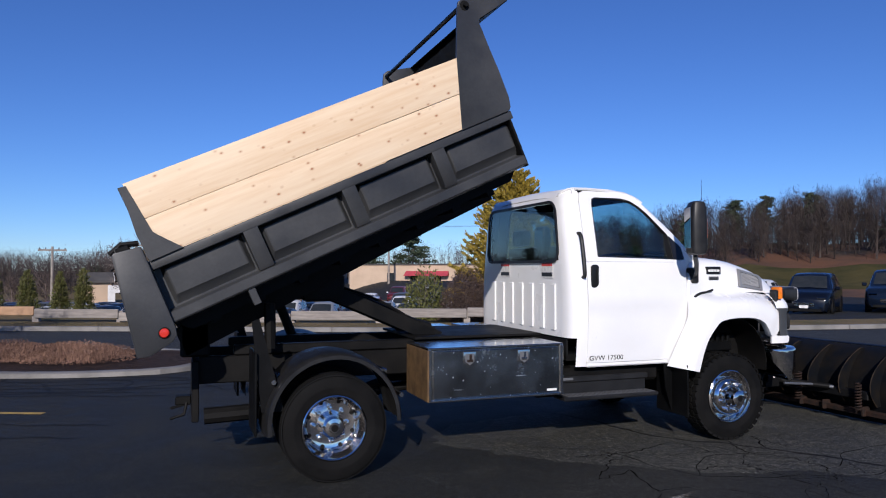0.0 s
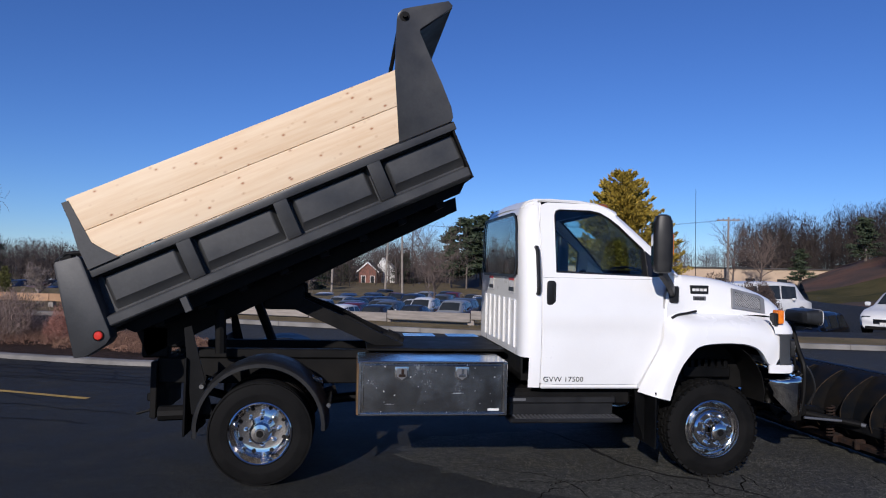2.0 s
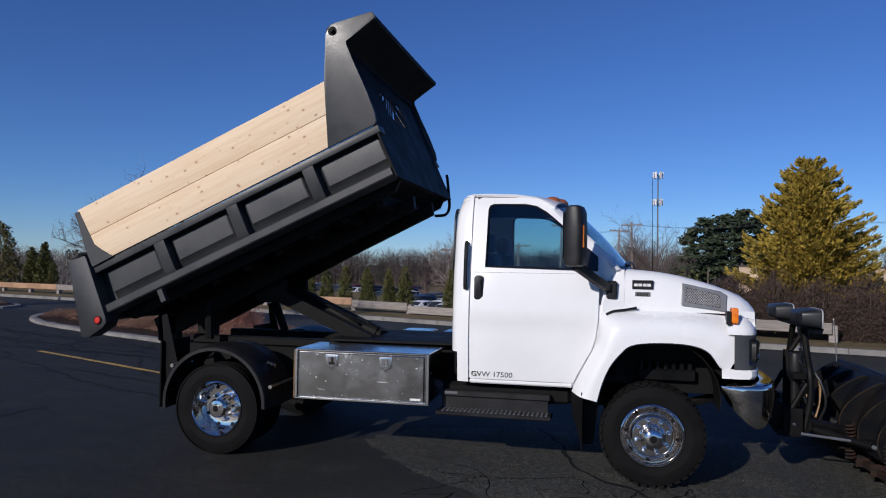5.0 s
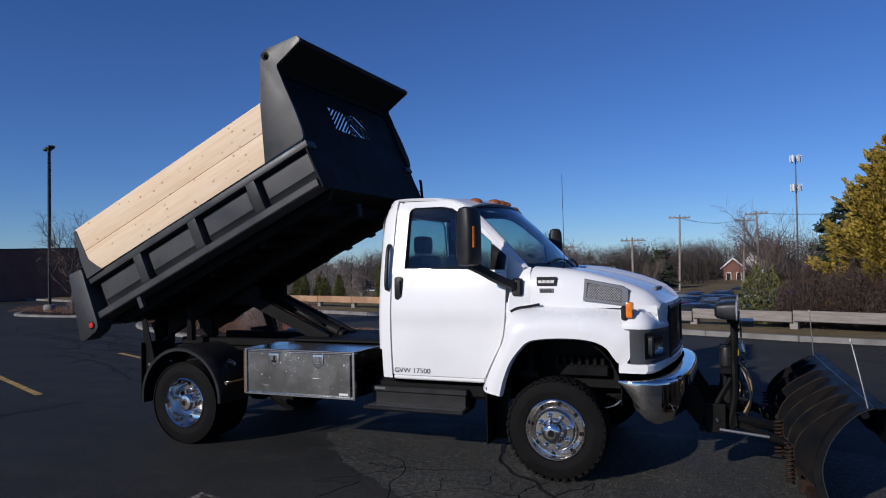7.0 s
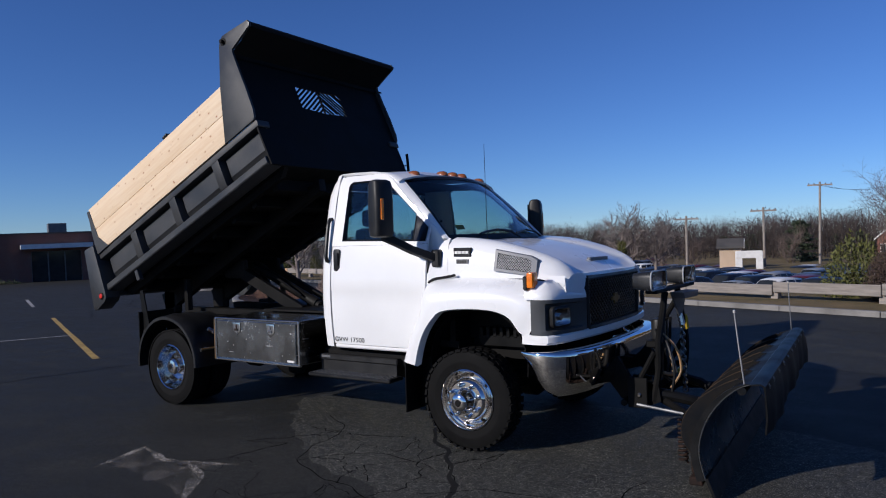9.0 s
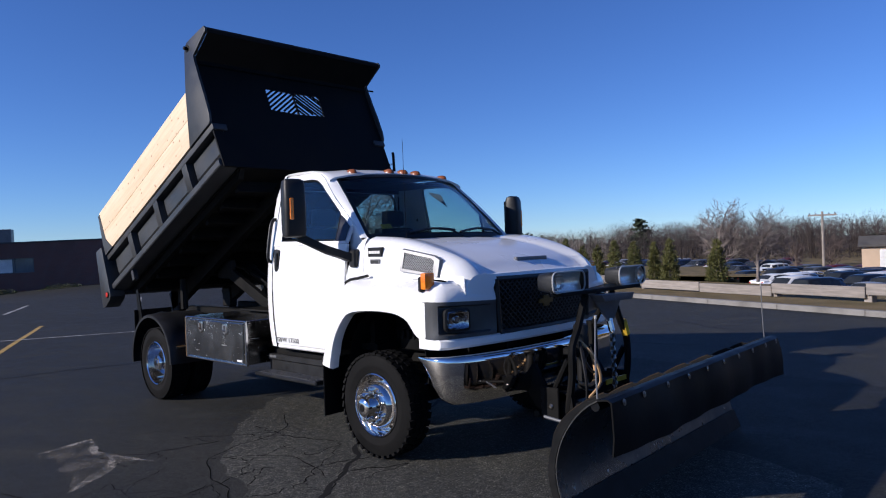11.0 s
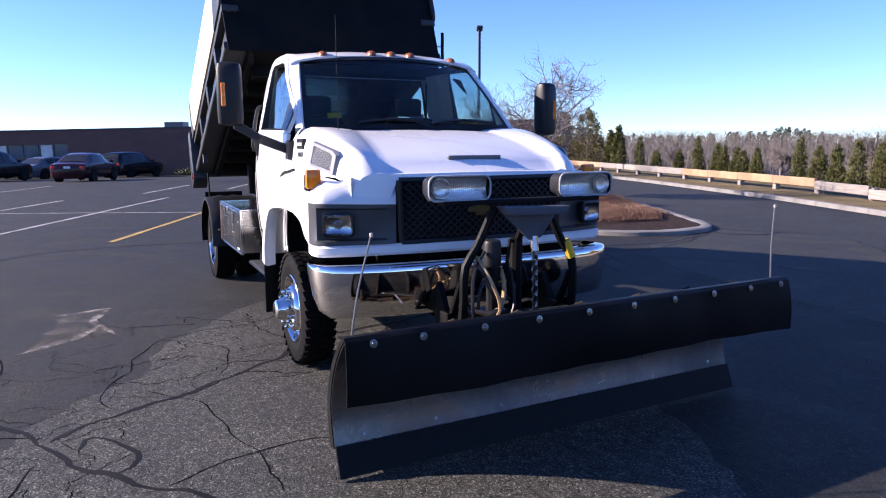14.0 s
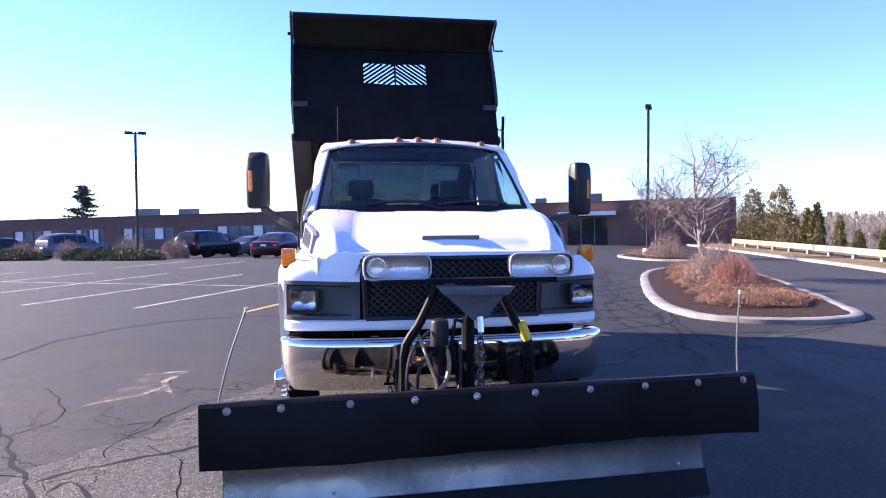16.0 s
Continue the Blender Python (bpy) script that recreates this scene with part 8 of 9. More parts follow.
# ---- parked cars ----
def car_kit(kind):
    """Stations along the car: x, belt height, top height, half widths at belt and top."""
    if kind == "sedan":
        L_, ride = 4.75, [(-2.36, 0.78, 0.80, 0.72, 0.60), (-2.28, 0.92, 0.93, 0.84, 0.72), (-1.75, 0.98, 1.0, 0.89, 0.74), (-1.1, 0.97, 1.36, 0.91, 0.62), (-0.4, 0.95, 1.45, 0.91, 0.64), (0.35, 0.94, 1.42, 0.91, 0.63), (1.05, 0.93, 0.98, 0.90, 0.74), (1.75, 0.83, 0.845, 0.88, 0.70), (2.22, 0.70, 0.72, 0.82, 0.62), (2.38, 0.55, 0.57, 0.70, 0.56)]
    elif kind == "suv":
        L_, ride = 4.75, [(-2.36, 0.95, 1.0, 0.82, 0.72), (-2.30, 1.06, 1.25, 0.88, 0.74), (-2.05, 1.08, 1.62, 0.91, 0.66), (-1.2, 1.06, 1.71, 0.93, 0.68), (-0.3, 1.04, 1.71, 0.94, 0.68), (0.4, 1.03, 1.63, 0.94, 0.67), (1.15, 1.02, 1.06, 0.93, 0.78), (1.85, 0.97, 0.99, 0.91, 0.76), (2.28, 0.84, 0.86, 0.84, 0.7), (2.38, 0.66, 0.7, 0.74, 0.62)]
    else:
        L_, ride = 5.5, [(-2.75, 1.05, 1.3, 0.92, 0.85), (-2.68, 1.12, 1.95, 0.97, 0.80), (-1.8, 1.12, 2.05, 0.99, 0.82), (0.0, 1.10, 2.07, 0.99, 0.82), (1.3, 1.10, 2.0, 0.99, 0.80), (2.0, 1.08, 1.16, 0.98, 0.86), (2.55, 0.98, 1.0, 0.92, 0.8), (2.75, 0.7, 0.75, 0.82, 0.7)]
    return L_, ride


def car(kind, x, y, turn, paint, label, group="parked cars", lights=True):
    L_, st = car_kit(kind)
    root = thing({"sedan": "sedan_car", "suv": "suv_car", "van": "passenger_van"}[kind], label, "car", pose(x, y, lie(x, y), 0, 0, turn), group)
    bm = bmesh.new()
    rows = []
    for sx, zb, zt, wb, wt in st:
        half = [(wb * 0.86, 0.24), (wb * 0.98, 0.34), (wb, 0.55), (wb * 0.985, zb - 0.06), (wb * 0.955, zb), (wt + (wb * 0.955 - wt) * 0.12, zb + (zt - zb) * 0.88), (wt * 0.92, zt - 0.01 if zt - zb > 0.2 else zt), (wt * 0.5, zt + 0.015), (0, zt + 0.02)]
        rows.append([(sx, -a, b) for a, b in half] + [(sx, a, b) for a, b in half[-2::-1]])
    vs = loft(bm, rows)
    bm.faces.new(vs[0]), bm.faces.new(vs[-1])
    body = part("body", bm, paint, root, angle=50)
    glassy = [i for i, s in enumerate(st) if s[2] - s[1] > 0.2]
    a, b = glassy[0], glassy[-1]
    for s in (-1, 1):                                   # side windows
        bm = bmesh.new()
        for i in range(a, b):
            (x0, zb0, zt0, wb0, wt0), (x1, zb1, zt1, wb1, wt1) = st[i], st[i + 1]
            q = []
            for sx, zb, zt, wb, wt, e in ((x0, zb0, zt0, wb0, wt0, 0.05), (x1, zb1, zt1, wb1, wt1, -0.05)):
                for f in (0.06, 0.80):
                    q.append((sx + e, s * (wb * 0.955 + (wt + (wb * 0.955 - wt) * 0.12 - wb * 0.955) * f / 0.88 + 0.006), zb + (zt - zb) * f))
            bm.faces.new([bm.verts.new(p) for p in (q[0], q[2], q[3], q[1])])
        part("side_window", bm, DARKGLASS, root)
    for i, j, nm in ((b, b + 1, "windshield"), (a, a - 1, "rear_window")):
        (x0, zb0, zt0, wb0, wt0), (x1, zb1, zt1, wb1, wt1) = st[i], st[j]
        bm = bmesh.new()
        up, dn = 0.10, 0.92
        e = 0.012 if nm == "windshield" else -0.012
        rows = []
        for f in (up, dn):
            xx, zz, ww = x0 + (x1 - x0) * f, zt0 + (zt1 - zt0) * f, (wt0 + (wt1 - wt0) * f) * 0.88
            rows.append([(xx + e, -ww, zz + 0.012), (xx + e * 1.5, 0, zz + 0.045), (xx + e, ww, zz + 0.012)])
        loft(bm, rows)
        part(nm, bm, DARKGLASS, root)
    for sx in (-L_ * 0.29, L_ * 0.30):
        for s in (-1, 1):
            bm = bmesh.new()
            m = pose(sx, s * (st[3][3] - 0.10), 0.33, -90 * s)
            lathe(bm, [(0.20, 0.07), (0.22, 0.105), (0.31, 0.11), (0.335, 0.08), (0.335, -0.1), (0.2, -0.1)], 20, m)
            part("tyre", bm, RUBBER, root)
            bm = bmesh.new()
            lathe(bm, [(0.0, 0.0), (0.395, 0.0), (0.405, -0.05)], 22, pose(sx, s * (st[3][3] + 0.004), 0.36, -90 * s))
            part("wheel_arch", bm, BLACK, root)
            bm = bmesh.new()
            lathe(bm, [(0.0, 0.085), (0.05, 0.09), (0.19, 0.075), (0.205, 0.10), (0.215, 0.105)], 20, m)
            part("rim", bm, ALU, root)
    zf = st[-2][1]
    for s in (-1, 1):
        bm = bmesh.new()
        box(bm, st[-2][0] - 0.1, st[-2][0] + 0.10, s * 0.60 - 0.15, s * 0.60 + 0.15, zf - 0.16, zf - 0.04, 0.03)
        part("headlamp", bm, MIRROR if lights else DARKGLASS, root, "bright headlamp" if lights else "dark headlamp")
        bm = bmesh.new()
        box(bm, st[0][0] - 0.02, st[0][0] + 0.12, s * 0.68 - 0.10, s * 0.68 + 0.10, st[0][1] - 0.10, st[0][1] + 0.06, 0.03)
        part("tail_lamp", bm, REDLENS, root, "red tail lamp")
    bm = bmesh.new()
    box(bm, st[-1][0] - 0.04, st[-1][0] + 0.02, -0.38, 0.38, 0.40, 0.58, 0.03)
    part("grille", bm, BLACK, root)
    bm = bmesh.new()
    for z in (0.44, 0.50, 0.56):
        box(bm, st[-1][0] + 0.01, st[-1][0] + 0.032, -0.36, 0.36, z - 0.010, z + 0.010, 0.004)
    part("grille_bar", bm, CHROME, root, "chrome grille bars")
    for s in (-1, 1):
        bm = bmesh.new()                                # door mirrors
        box(bm, 0.78, 0.92, s * (st[3][3] + 0.08) - 0.09, s * (st[3][3] + 0.08) + 0.09, st[3][1] - 0.02, st[3][1] + 0.12, 0.03)
        part("door_mirror", bm, paint, root)
        bm = bmesh.new()
        box(bm, st[-1][0] - 0.09, st[-1][0] - 0.01, s * 0.66 - 0.08, s * 0.66 + 0.08, 0.30, 0.38, 0.02)
        part("fog_lamp", bm, ALU, root, "small bright fog lamp")
    bm = bmesh.new()
    box(bm, st[-1][0] - 0.05, st[-1][0] + 0.012, -0.62, 0.62, 0.22, 0.34, 0.02)
    part("air_intake", bm, BLACK, root)
    for sx in (st[-1][0] + 0.024, st[0][0] - 0.012):
        bm = bmesh.new()
        box(bm, sx - 0.01, sx + 0.01, -0.16, 0.16, 0.36 if sx > 0 else 0.72, 0.47 if sx > 0 else 0.83)
        part("number_plate", bm, LABELWHITE, root, "blank pale plate")
    return root


def paint(name, c):
    return stuff(name, c, 0.22, 0.0, tuple(v * 0.92 for v in c), 2, 60, 0.0, rvar=0.04, coat=0.15, spec=0.3)


P_WHITE, P_NAVY, P_BLACK, P_MAROON, P_SILVER, P_BLUE = paint("car_white", (0.68, 0.68, 0.67)), paint("car_navy", (0.004, 0.0055, 0.011)), paint("car_black", (0.004, 0.0044, 0.006)), paint("car_maroon", (0.030, 0.006, 0.010)), paint("car_silver", (0.085, 0.09, 0.105)), paint("car_blue", (0.006, 0.010, 0.022))
car("sedan", 20.2, 15.3, -145, P_WHITE, "white sedan parked nose to the verge", lights=False)
car("suv", 23.5, 15.5, -145, P_NAVY, "dark navy suv parked nose to the verge")
car("suv", 26.8, 14.4, -145, P_BLUE, "dark blue small suv parked in the lot")
car("van", 23.4, 29.0, 20, P_WHITE, "white passenger van parked in the lot")
car("suv", 19.0, 19.2, -146, P_BLACK, "dark suv parked below the verge")
car("suv", -37.4, -8.0, 152, P_BLACK, "black suv parked by the juniper bed")
car("sedan", -32.0, -3.2, 160, P_MAROON, "dark maroon sedan parked near the office")
car("suv", -43.2, -17.9, 140, P_SILVER, "grey suv parked at the brick building")
car("suv", -45.5, -8.6, 140, P_BLACK, "black suv parked at the brick building")
car("sedan", -44.0, -5.6, 142, P_SILVER, "grey sedan parked at the brick building")
car("sedan", -43.5, -22.6, 140, P_BLUE, "dark blue sedan parked at the brick building")
car("suv", -43.5, -0.6, 142, P_BLACK, "black suv parked at the brick building")
rr = random.Random(9)
kits2 = {k: car(k, 0, 0, 0, FLEETPAINT, "parked car in the crowded far lot", "cars in the far lot") for k in ("sedan", "suv")}
for row, (off, x0, x1, gap) in enumerate(((27.5, -8, 9, 2.6), (33.0, -10, 16, 2.7), (38.0, -13, 20, 2.7), (45.0, -18, 24, 2.7), (50.4, -22, 24, 2.7), (59.0, -52, 26, 2.9), (64.4, -52, 16, 2.9), (74, -58, 6, 3.0))):
    x = x0
    while x < x1:
        if rr.random() < 0.93:
            y = 15.5 - 0.40 * x * (1 if x > -14 else 0.78) + off
            copy_thing(kits2["suv" if rr.random() < 0.55 else "sedan"], pose(x, y, drop(x, y), 0, 0, 66 + (180 if rr.random() < 0.8 else 0) + rr.uniform(-2, 2)))
        x += gap
for k in kits2.values():
    for o in (*k.children_recursive, k):
        bpy.data.objects.remove(o)

# ---- distance: poles, houses, buildings, woods ----
EYE0 = Vector((4.0, -5.5))


def far(bearing, dist):
    a = radians(bearing)
    return EYE0.x + dist * math.cos(a), EYE0.y + dist * math.sin(a)


def utility_pole(bearing, dist, h, lean=0.0):
    x, y = far(bearing, dist)
    h -= drop(x, y)
    root = thing("utility_pole", "grey timber utility pole with crossarm", "utility pole", pose(x, y, drop(x, y), lean, lean, bearing), "utility poles")
    bm = bmesh.new()
    tube(bm, [(0, 0, -0.2), (0, 0, h)], 0.16, 8, 0.11)
    part("pole", bm, POLEWOOD, root)
    bm = bmesh.new()
    box(bm, -0.06, 0.06, -1.3, 1.3, h - 0.45, h - 0.28)
    part("crossarm", bm, POLEWOOD, root)
    for k in (-1.15, -0.6, 0.6, 1.15):
        bm = bmesh.new()
        lathe(bm, [(0.05, 0), (0.07, 0.08), (0.03, 0.16), (0, 0.18)], 8, pose(0, k, h - 0.28))
        part("insulator", bm, GREYPL, root)
    return root


POLES = [(93.6, 92, 7.6, 1.0), (87.8, 92, 7.7, -1.5), (89.1, 100, 7.4, 2.0), (102.5, 82, 4.0, 0.0), (97.0, 82, 4.6, 0.0), (77, 96, 8.2, 0.0), (62, 88, 8.4, 0.0)]
for b, d, h, l in POLES:
    utility_pole(b, d, h, l)
wires = [far(b, d) + (h - 0.3,) for b, d, h, l in sorted(POLES) if d > 83]
for (x0, y0, z0), (x1, y1, z1) in zip(wires, wires[1:]):
    for o in (-1.1, 0.0, 1.1):
        bm = bmesh.new()
        tube(bm, [(x0 + (x1 - x0) * t + o * 0.3, y0 + (y1 - y0) * t + o, z0 + (z1 - z0) * t - 1.2 * 4 * t * (1 - t) * 0.5) for t in np.linspace(0, 1, 9)], 0.012, 3, caps=False)
        tagged(part("power_line", bm, LAMPBLACK), "thin black power line between two poles", "cable", "power lines")

x, y = far(85.9, 230)
tower = thing("cell_tower", "slim grey mobile phone mast with aerials", "mast", pose(x, y, 0))
bm = bmesh.new()
tube(bm, [(0, 0, 0), (0, 0, 31.5)], 0.30, 8, 0.16)
part("mast", bm, GREYPL, tower)
for z in (22.5, 31.0):
    for k in range(6):
        bm = bmesh.new()
        box(bm, 1.3, 1.6, -0.3, 0.3, z - 1.0, z + 1.0, 0, 1, pose(0, 0, 0, 0, 0, 60 * k))
        box(bm, 0, 1.4, -0.06, 0.06, z - 0.1, z + 0.1, 0, 1, pose(0, 0, 0, 0, 0, 60 * k))
        part("aerial_panel", bm, OFFWHITE, tower)


def house(bearing, dist, w, d, h, roof, wall, label, turn=0.0, peak=2.0, wing=False):
    x, y = far(bearing, dist)
    h -= drop(x, y)
    root = thing("house", label, "house", pose(x, y, drop(x, y), 0, 0, bearing - 90 + turn))
    bm = bmesh.new()
    prism(bm, [(-w / 2, 0), (w / 2, 0), (w / 2, h), (0, h + peak), (-w / 2, h)], -d / 2, d / 2)
    part("wall", bm, wall, root)
    for s in (-1, 1):
        bm = bmesh.new()
        prism(bm, [(s * (w / 2 + 0.4), h - 0.35), (0, h + peak + 0.05), (0, h + peak + 0.25), (s * (w / 2 + 0.4), h - 0.15)], -d / 2 - 0.3, d / 2 + 0.3)
        part("roof", bm, roof, root)
    for s in (-1, 1):
        bm = bmesh.new()                                # white gable boards
        prism(bm, [(s * (w / 2 + 0.4), h - 0.37), (0, h + peak - 0.10), (0, h + peak + 0.2), (s * (w / 2 + 0.4), h - 0.12)], -d / 2 - 0.36, -d / 2 - 0.31)
        part("gable_board", bm, OFFWHITE, root, "white gable board")
    if wing:                                            # taller white wing behind
        bm = bmesh.new()
        prism(bm, [(w * 0.2, 0), (w * 1.25, 0), (w * 1.25, h + 0.2), (w * 0.55, h + peak + 1.1), (w * 0.2, h + 0.8)], d / 2 + 0.4, d / 2 + 4.0)
        part("wing", bm, OFFWHITE, root, "white clapboard wing")
    for k in (-1, 1):
        bm = bmesh.new()
        box(bm, k * w * 0.25 - 0.45, k * w * 0.25 + 0.45, -d / 2 - 0.04, -d / 2 + 0.02, h * 0.35, h * 0.75)
        wn_ = part("window", bm, OFFWHITE, root, "white framed window")
        bm = bmesh.new()
        box(bm, k * w * 0.25 - 0.36, k * w * 0.25 + 0.36, -d / 2 - 0.06, -d / 2 - 0.03, h * 0.38, h * 0.72)
        part("pane", bm, DARKGLASS, wn_)
    return root


HOUSEBRICK = stuff("house_brick", (0.20, 0.092, 0.066), 0.9, 0, (0.15, 0.07, 0.05), 1.5, 30, 0.2)
house(89.8, 140, 3.6, 4.0, 0.45, ROOFDARK, HOUSEBRICK, "brick gabled house with white gable", -14, 1.6, True)
house(99.4, 84, 2.6, 2.2, 0.6, ROOFDARK, STUCCO, "small tan house with dark roof", 90, 0.5)
house(34.0, 92, 7.0, 6.0, 2.5, ROOFDARK, OFFWHITE, "white house on the wooded hill", 20, 1.5).location.z = 4.5
x, y = far(98.0, 80)
gate = thing("white_sign_frame", "white painted portal-shaped sign frame", "sign", pose(x, y, -1.93, 0, 0, 10) @ Matrix.Scale(1.0, 4))
for s in (-1, 1):
    bm = bmesh.new()
    box(bm, s * 1.0 - 0.35, s * 1.0 + 0.35, -0.2, 0.2, 0, 1.9, 0.03)
    part("leg", bm, OFFWHITE, gate)
bm = bmesh.new()
box(bm, -1.3, 1.3, -0.22, 0.22, 1.15, 1.95, 0.03)
part("sign_panel", bm, OFFWHITE, gate)
# tan industrial building
(xa, ya), (xb, yb) = far(80.0, 104), far(54.5, 92)
ang = math.degrees(math.atan2(yb - ya, xb - xa))
tan_b = thing("industrial_building", "long low tan industrial building with flat roof", "building", pose(xa, ya, -1.95, 0, 0, ang))
LB = math.hypot(xb - xa, yb - ya)
wins = [(6 + 3.6 * k, 7.1 + 3.6 * k) for k in range(int((LB - 8) / 3.6))]
bm = bmesh.new()
box(bm, 0, LB, 0.0, 12, -0.2, 1.65)
box(bm, 0, LB, 0.0, 12, 3.05, 4.25)
prev = 0.0
for a, b in wins:
    box(bm, prev, a, 0.0, 12, 1.65, 3.05)
    prev = b
box(bm, prev, LB, 0.0, 12, 1.65, 3.05)
part("wall", bm, STUCCO, tan_b)
bm = bmesh.new()
box(bm, -0.2, LB + 0.2, -0.25, 12.2, 4.25, 4.4)
part("roof_edge", bm, ROOFDARK, tan_b)
for a, b in wins:
    bm = bmesh.new()
    box(bm, a, b, 0.12, 0.2, 1.65, 3.05)
    part("window", bm, DARKGLASS, tan_b, "dark window")
bm = bmesh.new()
prism(bm, [(-1.2, 2.65), (0.0, 3.35), (0.0, 2.65)], 9.0, 15.5, 0, None, "yz")
part("awning", bm, REDAWN, tan_b, "red cloth awning")
flat("far_lawn", [far(62, 74), far(70, 74), far(86, 66), far(104, 68), far(122, 80), far(122, 200), far(85, 215), far(60, 200)], -1.95, GRASS, "winter grass in the distance", "grass", 0.03)

# wooded hill to the right
bm = bmesh.new()
rows = []
for i in range(15):
    b = 20 + 37 * i / 14
    edge = math.sin(math.pi * min(1, i / 3) / 2) * math.sin(math.pi * min(1.0, (14 - i) / 3) / 2)
    rows.append([(*far(b, dd), max(-0.3, zz * (0.15 + 0.85 * edge) + 0.25 * math.sin(i * 1.7 + dd))) for dd, zz in ((44, -0.3), (50, 0.4), (58, 0.8), (64, 1.9), (72, 3.4), (84, 4.6), (110, 5.2), (150, 4.0), (170, -0.5))])
loft(bm, rows)
tagged(part("wooded_hill", bm, LEAFLITTER), "hill with orange-brown leaf litter under bare trees", "hill", "", "structure")
bm = bmesh.new()                                        # mown grass at the hill's foot
loft(bm, [[p if k else (p[0], p[1], p[2] - 0.2) for k, p in enumerate((x, y, z + 0.05) for x, y, z in row[:4])] for row in rows])
tagged(part("grass_slope", bm, SLOPEGRASS), "olive grass slope at the foot of the hill", "grass", "", "structure")


def woods(name, spots, seed, mat, label, twigs=170, width=0.42, low=0.2):
    """Far bare woodland: trunks, limbs and twigs of many trees, as one mass. spots: x, y, z, height."""
    rs = np.random.RandomState(seed)
    V, F, n0 = [], [], 0
    for x, y, z, h in spots:
        w = h * width * rs.uniform(0.8, 1.2)
        top = np.array([x + rs.normal() * 0.2, y + rs.normal() * 0.2, z + h * 0.92])
        base = np.array([x, y, z - 0.3])
        r = 0.012 * h + 0.03
        ang = rs.uniform(0, 6.28)
        for k in range(3):
            a0, a1 = ang + 2.094 * k, ang + 2.094 * (k + 1)
            V += [base + r * np.array([math.cos(a0), math.sin(a0), 0]), base + r * np.array([math.cos(a1), math.sin(a1), 0]), top]
            F.append((n0, n0 + 1, n0 + 2))
            n0 += 3
        m = twigs
        limbs = np.arange(m) < m * 0.22                  # long limbs from the stem, the rest short twigs in the crown
        t = rs.beta(1.5, 1.2, m)
        aa = rs.uniform(0, 6.28, m)
        rad = w / 2 * np.sqrt(rs.rand(m)) * (1.1 - 0.9 * np.abs(t - 0.42))
        tip = np.stack([x + rad * np.cos(aa), y + rad * np.sin(aa), z + h * (low + (1 - low) * t) * rs.uniform(0.95, 1.05, m)], 1)
        stem = base + (top - base) * (0.08 + 0.72 * t[:, None])
        way = rs.normal(size=(m, 3)) * np.array([0.45, 0.45, 0.35]) + np.array([0, 0, 0.9])
        s0 = np.where(limbs[:, None], stem, tip - way * h * rs.uniform(0.04, 0.12, (m, 1)))
        d = tip - s0
        side = np.cross(d, rs.normal(size=(m, 3)))
        side /= np.linalg.norm(side, axis=1, keepdims=True) + 1e-9
        side *= 0.0040 * h * rs.uniform(0.3, 1.0, (m, 1))
        tri = np.stack([s0 - side, s0 + side, tip], 1).reshape(-1, 3)
        V += list(tri)
        F += [(n0 + 3 * k, n0 + 3 * k + 1, n0 + 3 * k + 2) for k in range(m)]
        n0 += 3 * m
    me_v = np.array(V).tolist()
    return tagged(soup(name, me_v, F, mat), label, "woodland", "", "stuff")


rs = np.random.RandomState(17)


def belt(b0, b1, d0, d1, h0, h1, n, z=lambda b, d: 0.0):
    out = []
    for k in range(n):
        b, d = rs.uniform(b0, b1), rs.uniform(d0, d1)
        x, y = far(b, d)
        low = drop(x, y)
        out.append((x, y, z(b, d) + low, rs.uniform(h0, h1) - low))
    return out


woods("far_woods", belt(91, 119, 150, 200, 4.4, 6.4, 300), 1, WOODS, "grey-brown leafless woodland in the distance", 220, 0.8, 0.06)
woods("far_woods", belt(91.5, 122, 112, 150, 2.4, 4.6, 260), 11, HILLWOODS, "brown leafless undergrowth in the distance", 170, 1.2, 0.0)
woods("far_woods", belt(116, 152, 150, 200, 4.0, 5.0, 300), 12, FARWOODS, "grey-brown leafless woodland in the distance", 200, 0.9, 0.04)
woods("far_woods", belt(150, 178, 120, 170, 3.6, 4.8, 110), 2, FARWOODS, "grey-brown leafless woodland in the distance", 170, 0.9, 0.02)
woods("far_woods", belt(56, 90, 120, 175, 5.0, 8.0, 220), 3, WOODS, "grey-brown leafless woodland in the distance", 200, 0.75, 0.06)
woods("near_woods", belt(81, 98, 142, 165, 4.2, 7.0, 150), 14, WOODS, "dark brown leafless trees behind the gabled house", 300, 0.6, 0.03)
thicket = []
for k in range(520):
    b, d = rs.uniform(120, 178), rs.uniform(56, 125)
    x, y = far(b, d)
    thicket.append((x, y, drop(x, y), (1.55 + 0.0155 * d) * rs.uniform(0.72, 1.02) - drop(x, y)))
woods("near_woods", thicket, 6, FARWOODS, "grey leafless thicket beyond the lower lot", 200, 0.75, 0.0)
hz = lambda b, d: lerp(d, (58, 0.8), (64, 1.9), (72, 3.4), (84, 4.6), (110, 5.2)) * min(1.0, max(0.15, (57 - b) / 8))
hill_trees = []
for k in range(430):                                    # the wood on the hill rises towards the east
    b, d = rs.uniform(23, 61), rs.uniform(66, 106)
    if b > 51 and d < 96:
        d += 34
    crest = lerp(b, (23, 14.5), (30, 13.8), (36, 11.8), (42, 10.6), (48, 9.6), (54, 8.6), (61, 7.6)) * d / 78
    z = hz(b, d) if b < 55 else drop(*far(b, d))
    hill_trees.append((*far(b, d), z, max(2.5, (crest - z) * rs.uniform(0.42, 0.98))))
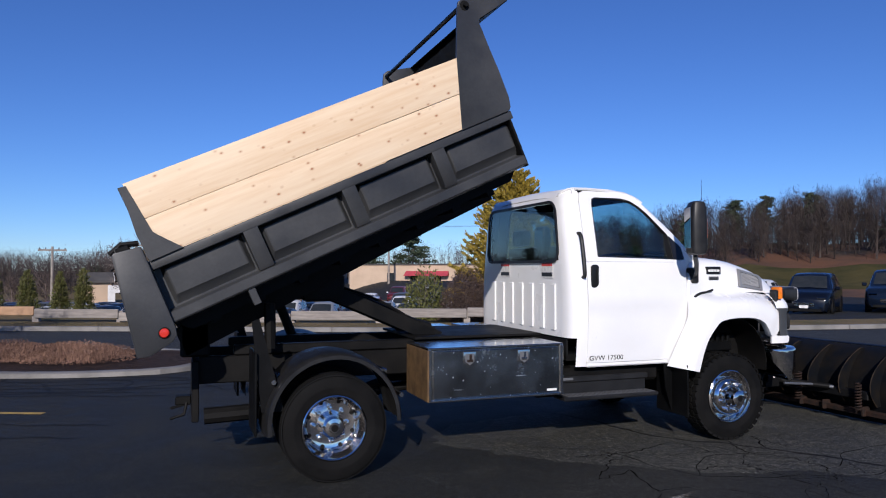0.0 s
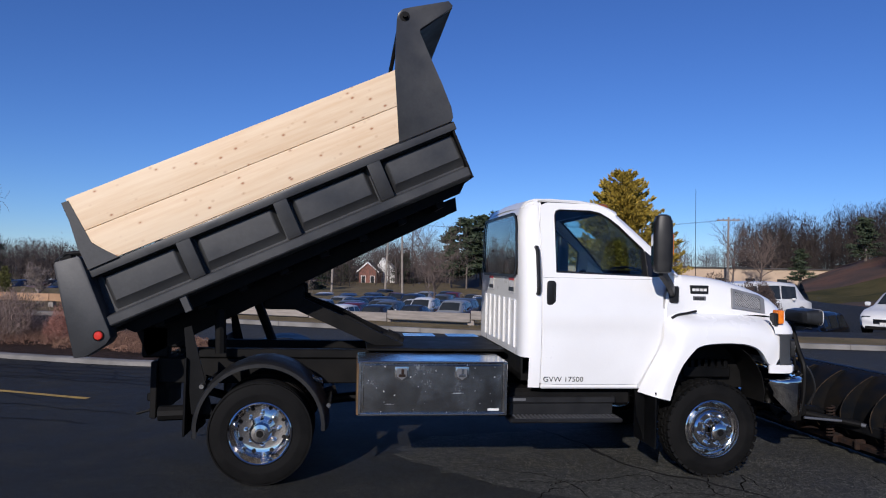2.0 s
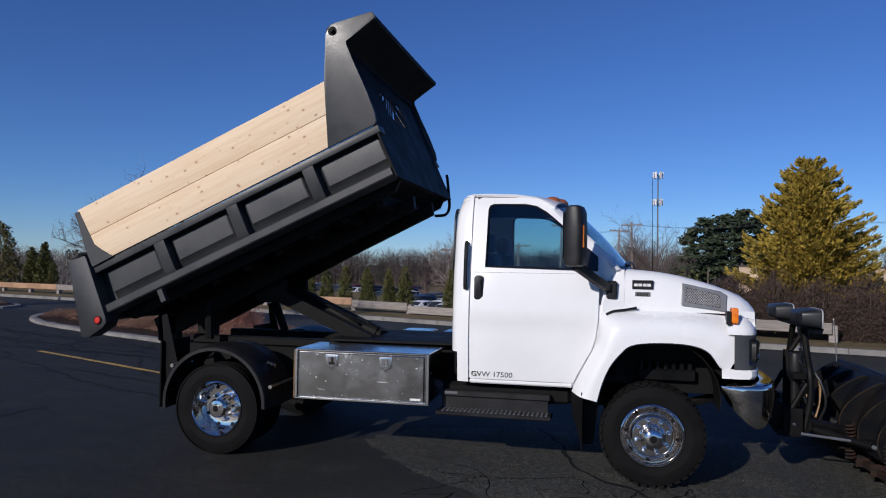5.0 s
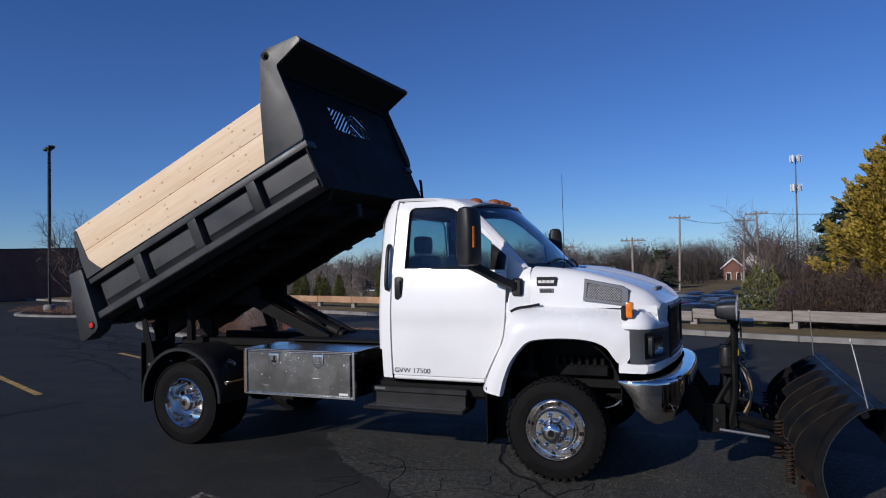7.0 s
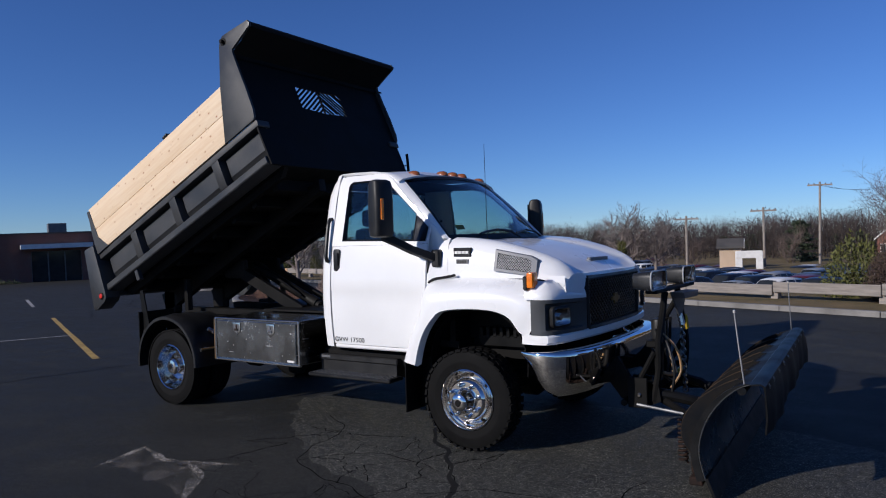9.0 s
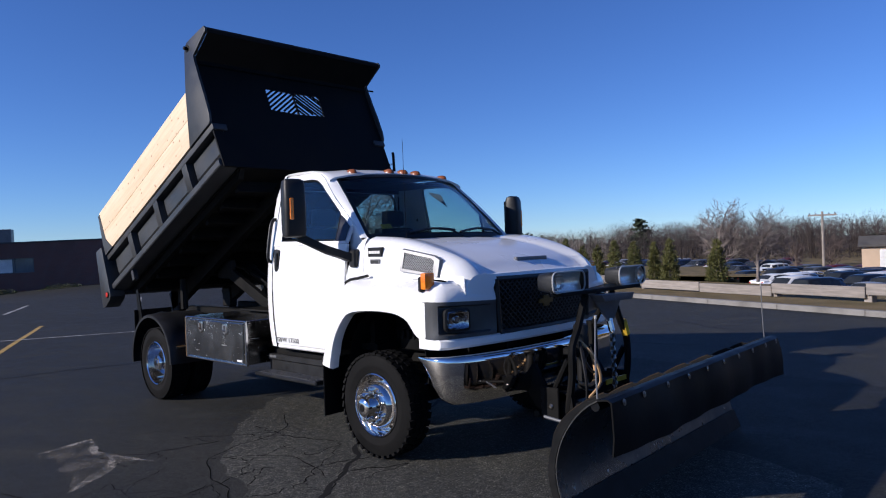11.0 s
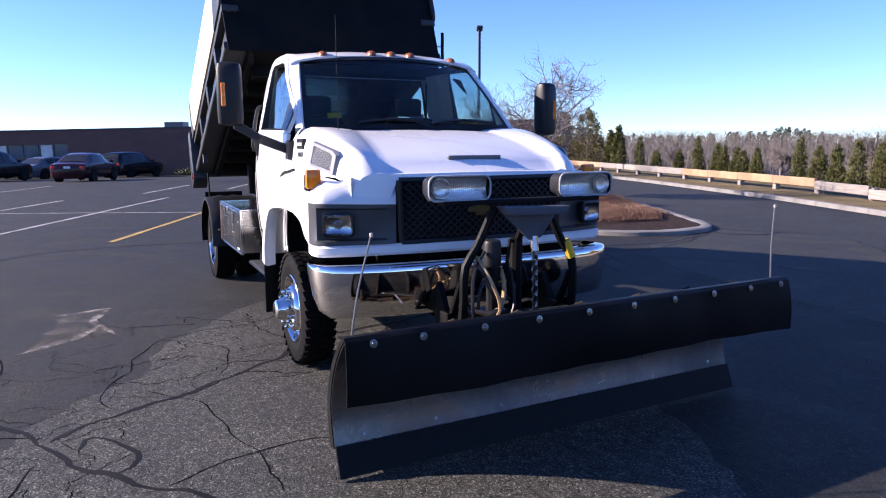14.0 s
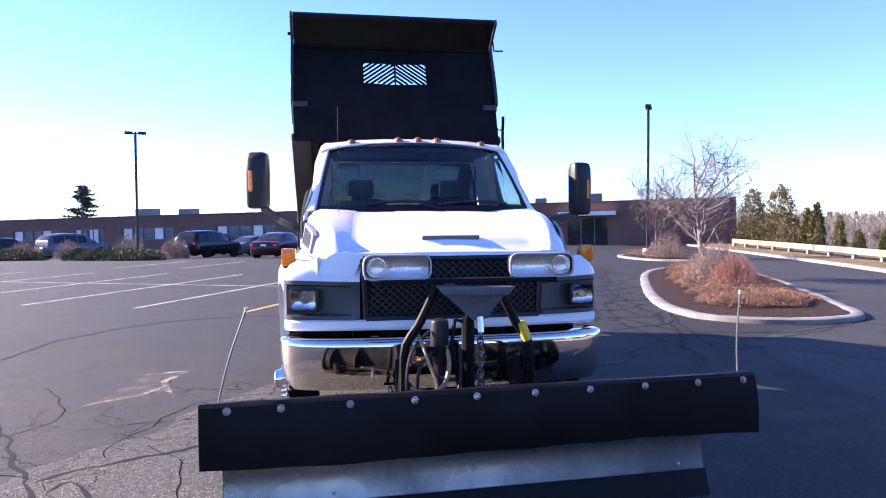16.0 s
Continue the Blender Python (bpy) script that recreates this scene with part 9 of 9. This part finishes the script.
woods("hill_woods", hill_trees, 4, HILLWOODS, "bare brown trees standing on the leaf-covered hill", 620, 0.50, 0.10)
woods("hill_brush", belt(22, 52, 69, 98, 1.2, 3.4, 520, hz), 8, HILLWOODS, "brown leafless brush on the hill", 200, 1.2, 0.0)
woods("roof_woods", belt(182, 240, 120, 160, 4.2, 5.6, 50), 5, WOODS, "grey-brown leafless woodland in the distance", 120, 0.8)
for b, d, h in ((95.4, 96, 7.0), (102.4, 92, 5.6), (104.5, 90, 5.0), (61.8, 78, 8.0), (59.7, 84, 7.4), (37.0, 74, 7.5), (45.5, 80, 6.0), (66, 84, 6.4), (107, 100, 5.2)):
    x, y = far(b, d)
    t_ = bare_tree("bare_tree", x, y, h, int(b), TWIG, "tall leafless tree in the distance", 3, 0.55, 0.11)
    t_.location.z = hz(b, d) if b < 55 else drop(x, y)


def pine(bearing, dist, h, seed, z=0.0):
    x, y = far(bearing, dist)
    z += drop(x, y)
    rs_ = np.random.RandomState(seed)
    root = thing("pine_tree", "dark green pine tree in the distance", "tree", pose(x, y, z), "far pines")
    bm = bmesh.new()
    tube(bm, [(0, 0, -0.2), (0.05, 0, h * 0.6), (0, 0, h)], 0.16, 6, 0.03)
    P, Dd = [], []
    for k in range(40):
        zz = h * (0.24 + 0.74 * k / 40)
        a, ln = rs_.uniform(0, 6.28), h * 0.30 * (1.12 - 0.86 * k / 40) * rs_.uniform(0.45, 1.2)
        e = np.array([ln * math.cos(a), ln * math.sin(a), zz + ln * 0.10])
        tube(bm, [(0, 0, zz), tuple(e)], 0.035, 3, 0.01, False)
        m = 78
        t = rs_.uniform(0.25, 1.1, (m, 1))
        P.append(np.array([0, 0, zz]) + (e - np.array([0, 0, zz])) * t + rs_.normal(size=(m, 3)) * np.array([0.062, 0.062, 0.020]) * h * 0.6)
        Dd.append(rs_.normal(size=(m, 3)) * np.array([1, 1, 0.35]) + np.array([0, 0, 0.25]))
    part("trunk", bm, PINECONE, root)
    v, f = sprays(np.concatenate(P), np.concatenate(Dd), 0.05 * h, rs_, 0.55)
    soup("crown", v, f, PINELEAF, root)


for k, (b, d, h) in enumerate(((95.0, 100, 7.2), (83.4, 116, 11.6), (82.2, 113, 12.4), (81.0, 117, 12.0), (79.8, 114, 11.8), (78.6, 118, 10.4), (74.5, 118, 9.6), (52.8, 84, 5.6), (116.7, 150, 9.4), (108.0, 150, 5.6), (98.0, 140, 6.0), (195.6, 100, 7.2), (44.0, 84, 5.6), (49.5, 82, 5.4), (47.0, 88, 5.8), (38.0, 72, 6.5), (33.0, 76, 6.0), (29.5, 70, 5.5), (35.5, 80, 8.0), (26.5, 72, 6.5), (57.0, 84, 4.6), (98.8, 136, 5.6), (93.2, 138, 5.2), (91.8, 141, 5.6), (87.2, 138, 7.4), (100.6, 136, 5.0), (96.2, 137, 4.8))):
    pine(b, d, h, 200 + k, hz(b, d) if b < 55 else 0.0)


# evergreen ridge behind the grey woods: many merged crowns
rs = np.random.RandomState(77)
P, Dd = [], []
for k in range(150):
    b, d = rs.uniform(119, 147), rs.uniform(200, 212)
    x, y = far(b, d)
    h = lerp(b, (119, 5.4), (122, 6.2), (124.5, 7.4), (127.3, 8.5), (129.5, 7.8), (132, 7.2), (140, 6.9), (147, 6.0)) * rs.uniform(0.78, 1.03) + (0.7 if rs.rand() < 0.12 else 0.0)
    m = 150
    t = rs.uniform(0.25, 1.0, m)
    a, q = rs.uniform(0, 6.28, m), np.sqrt(rs.rand(m)) * (1.08 - t) ** 0.7 * 2.0
    P.append(np.stack([x + q * np.cos(a), y + q * np.sin(a), drop(x, y) + h * t], 1))
    Dd.append(rs.normal(size=(m, 3)) + np.array([0, 0, 0.5]))
v, f = sprays(np.concatenate(P), np.concatenate(Dd), 0.55, rs, 0.6)
tagged(soup("far_pines", v, f, PINELEAF), "dark green pine wood on the far ridge", "woodland", "", "stuff")
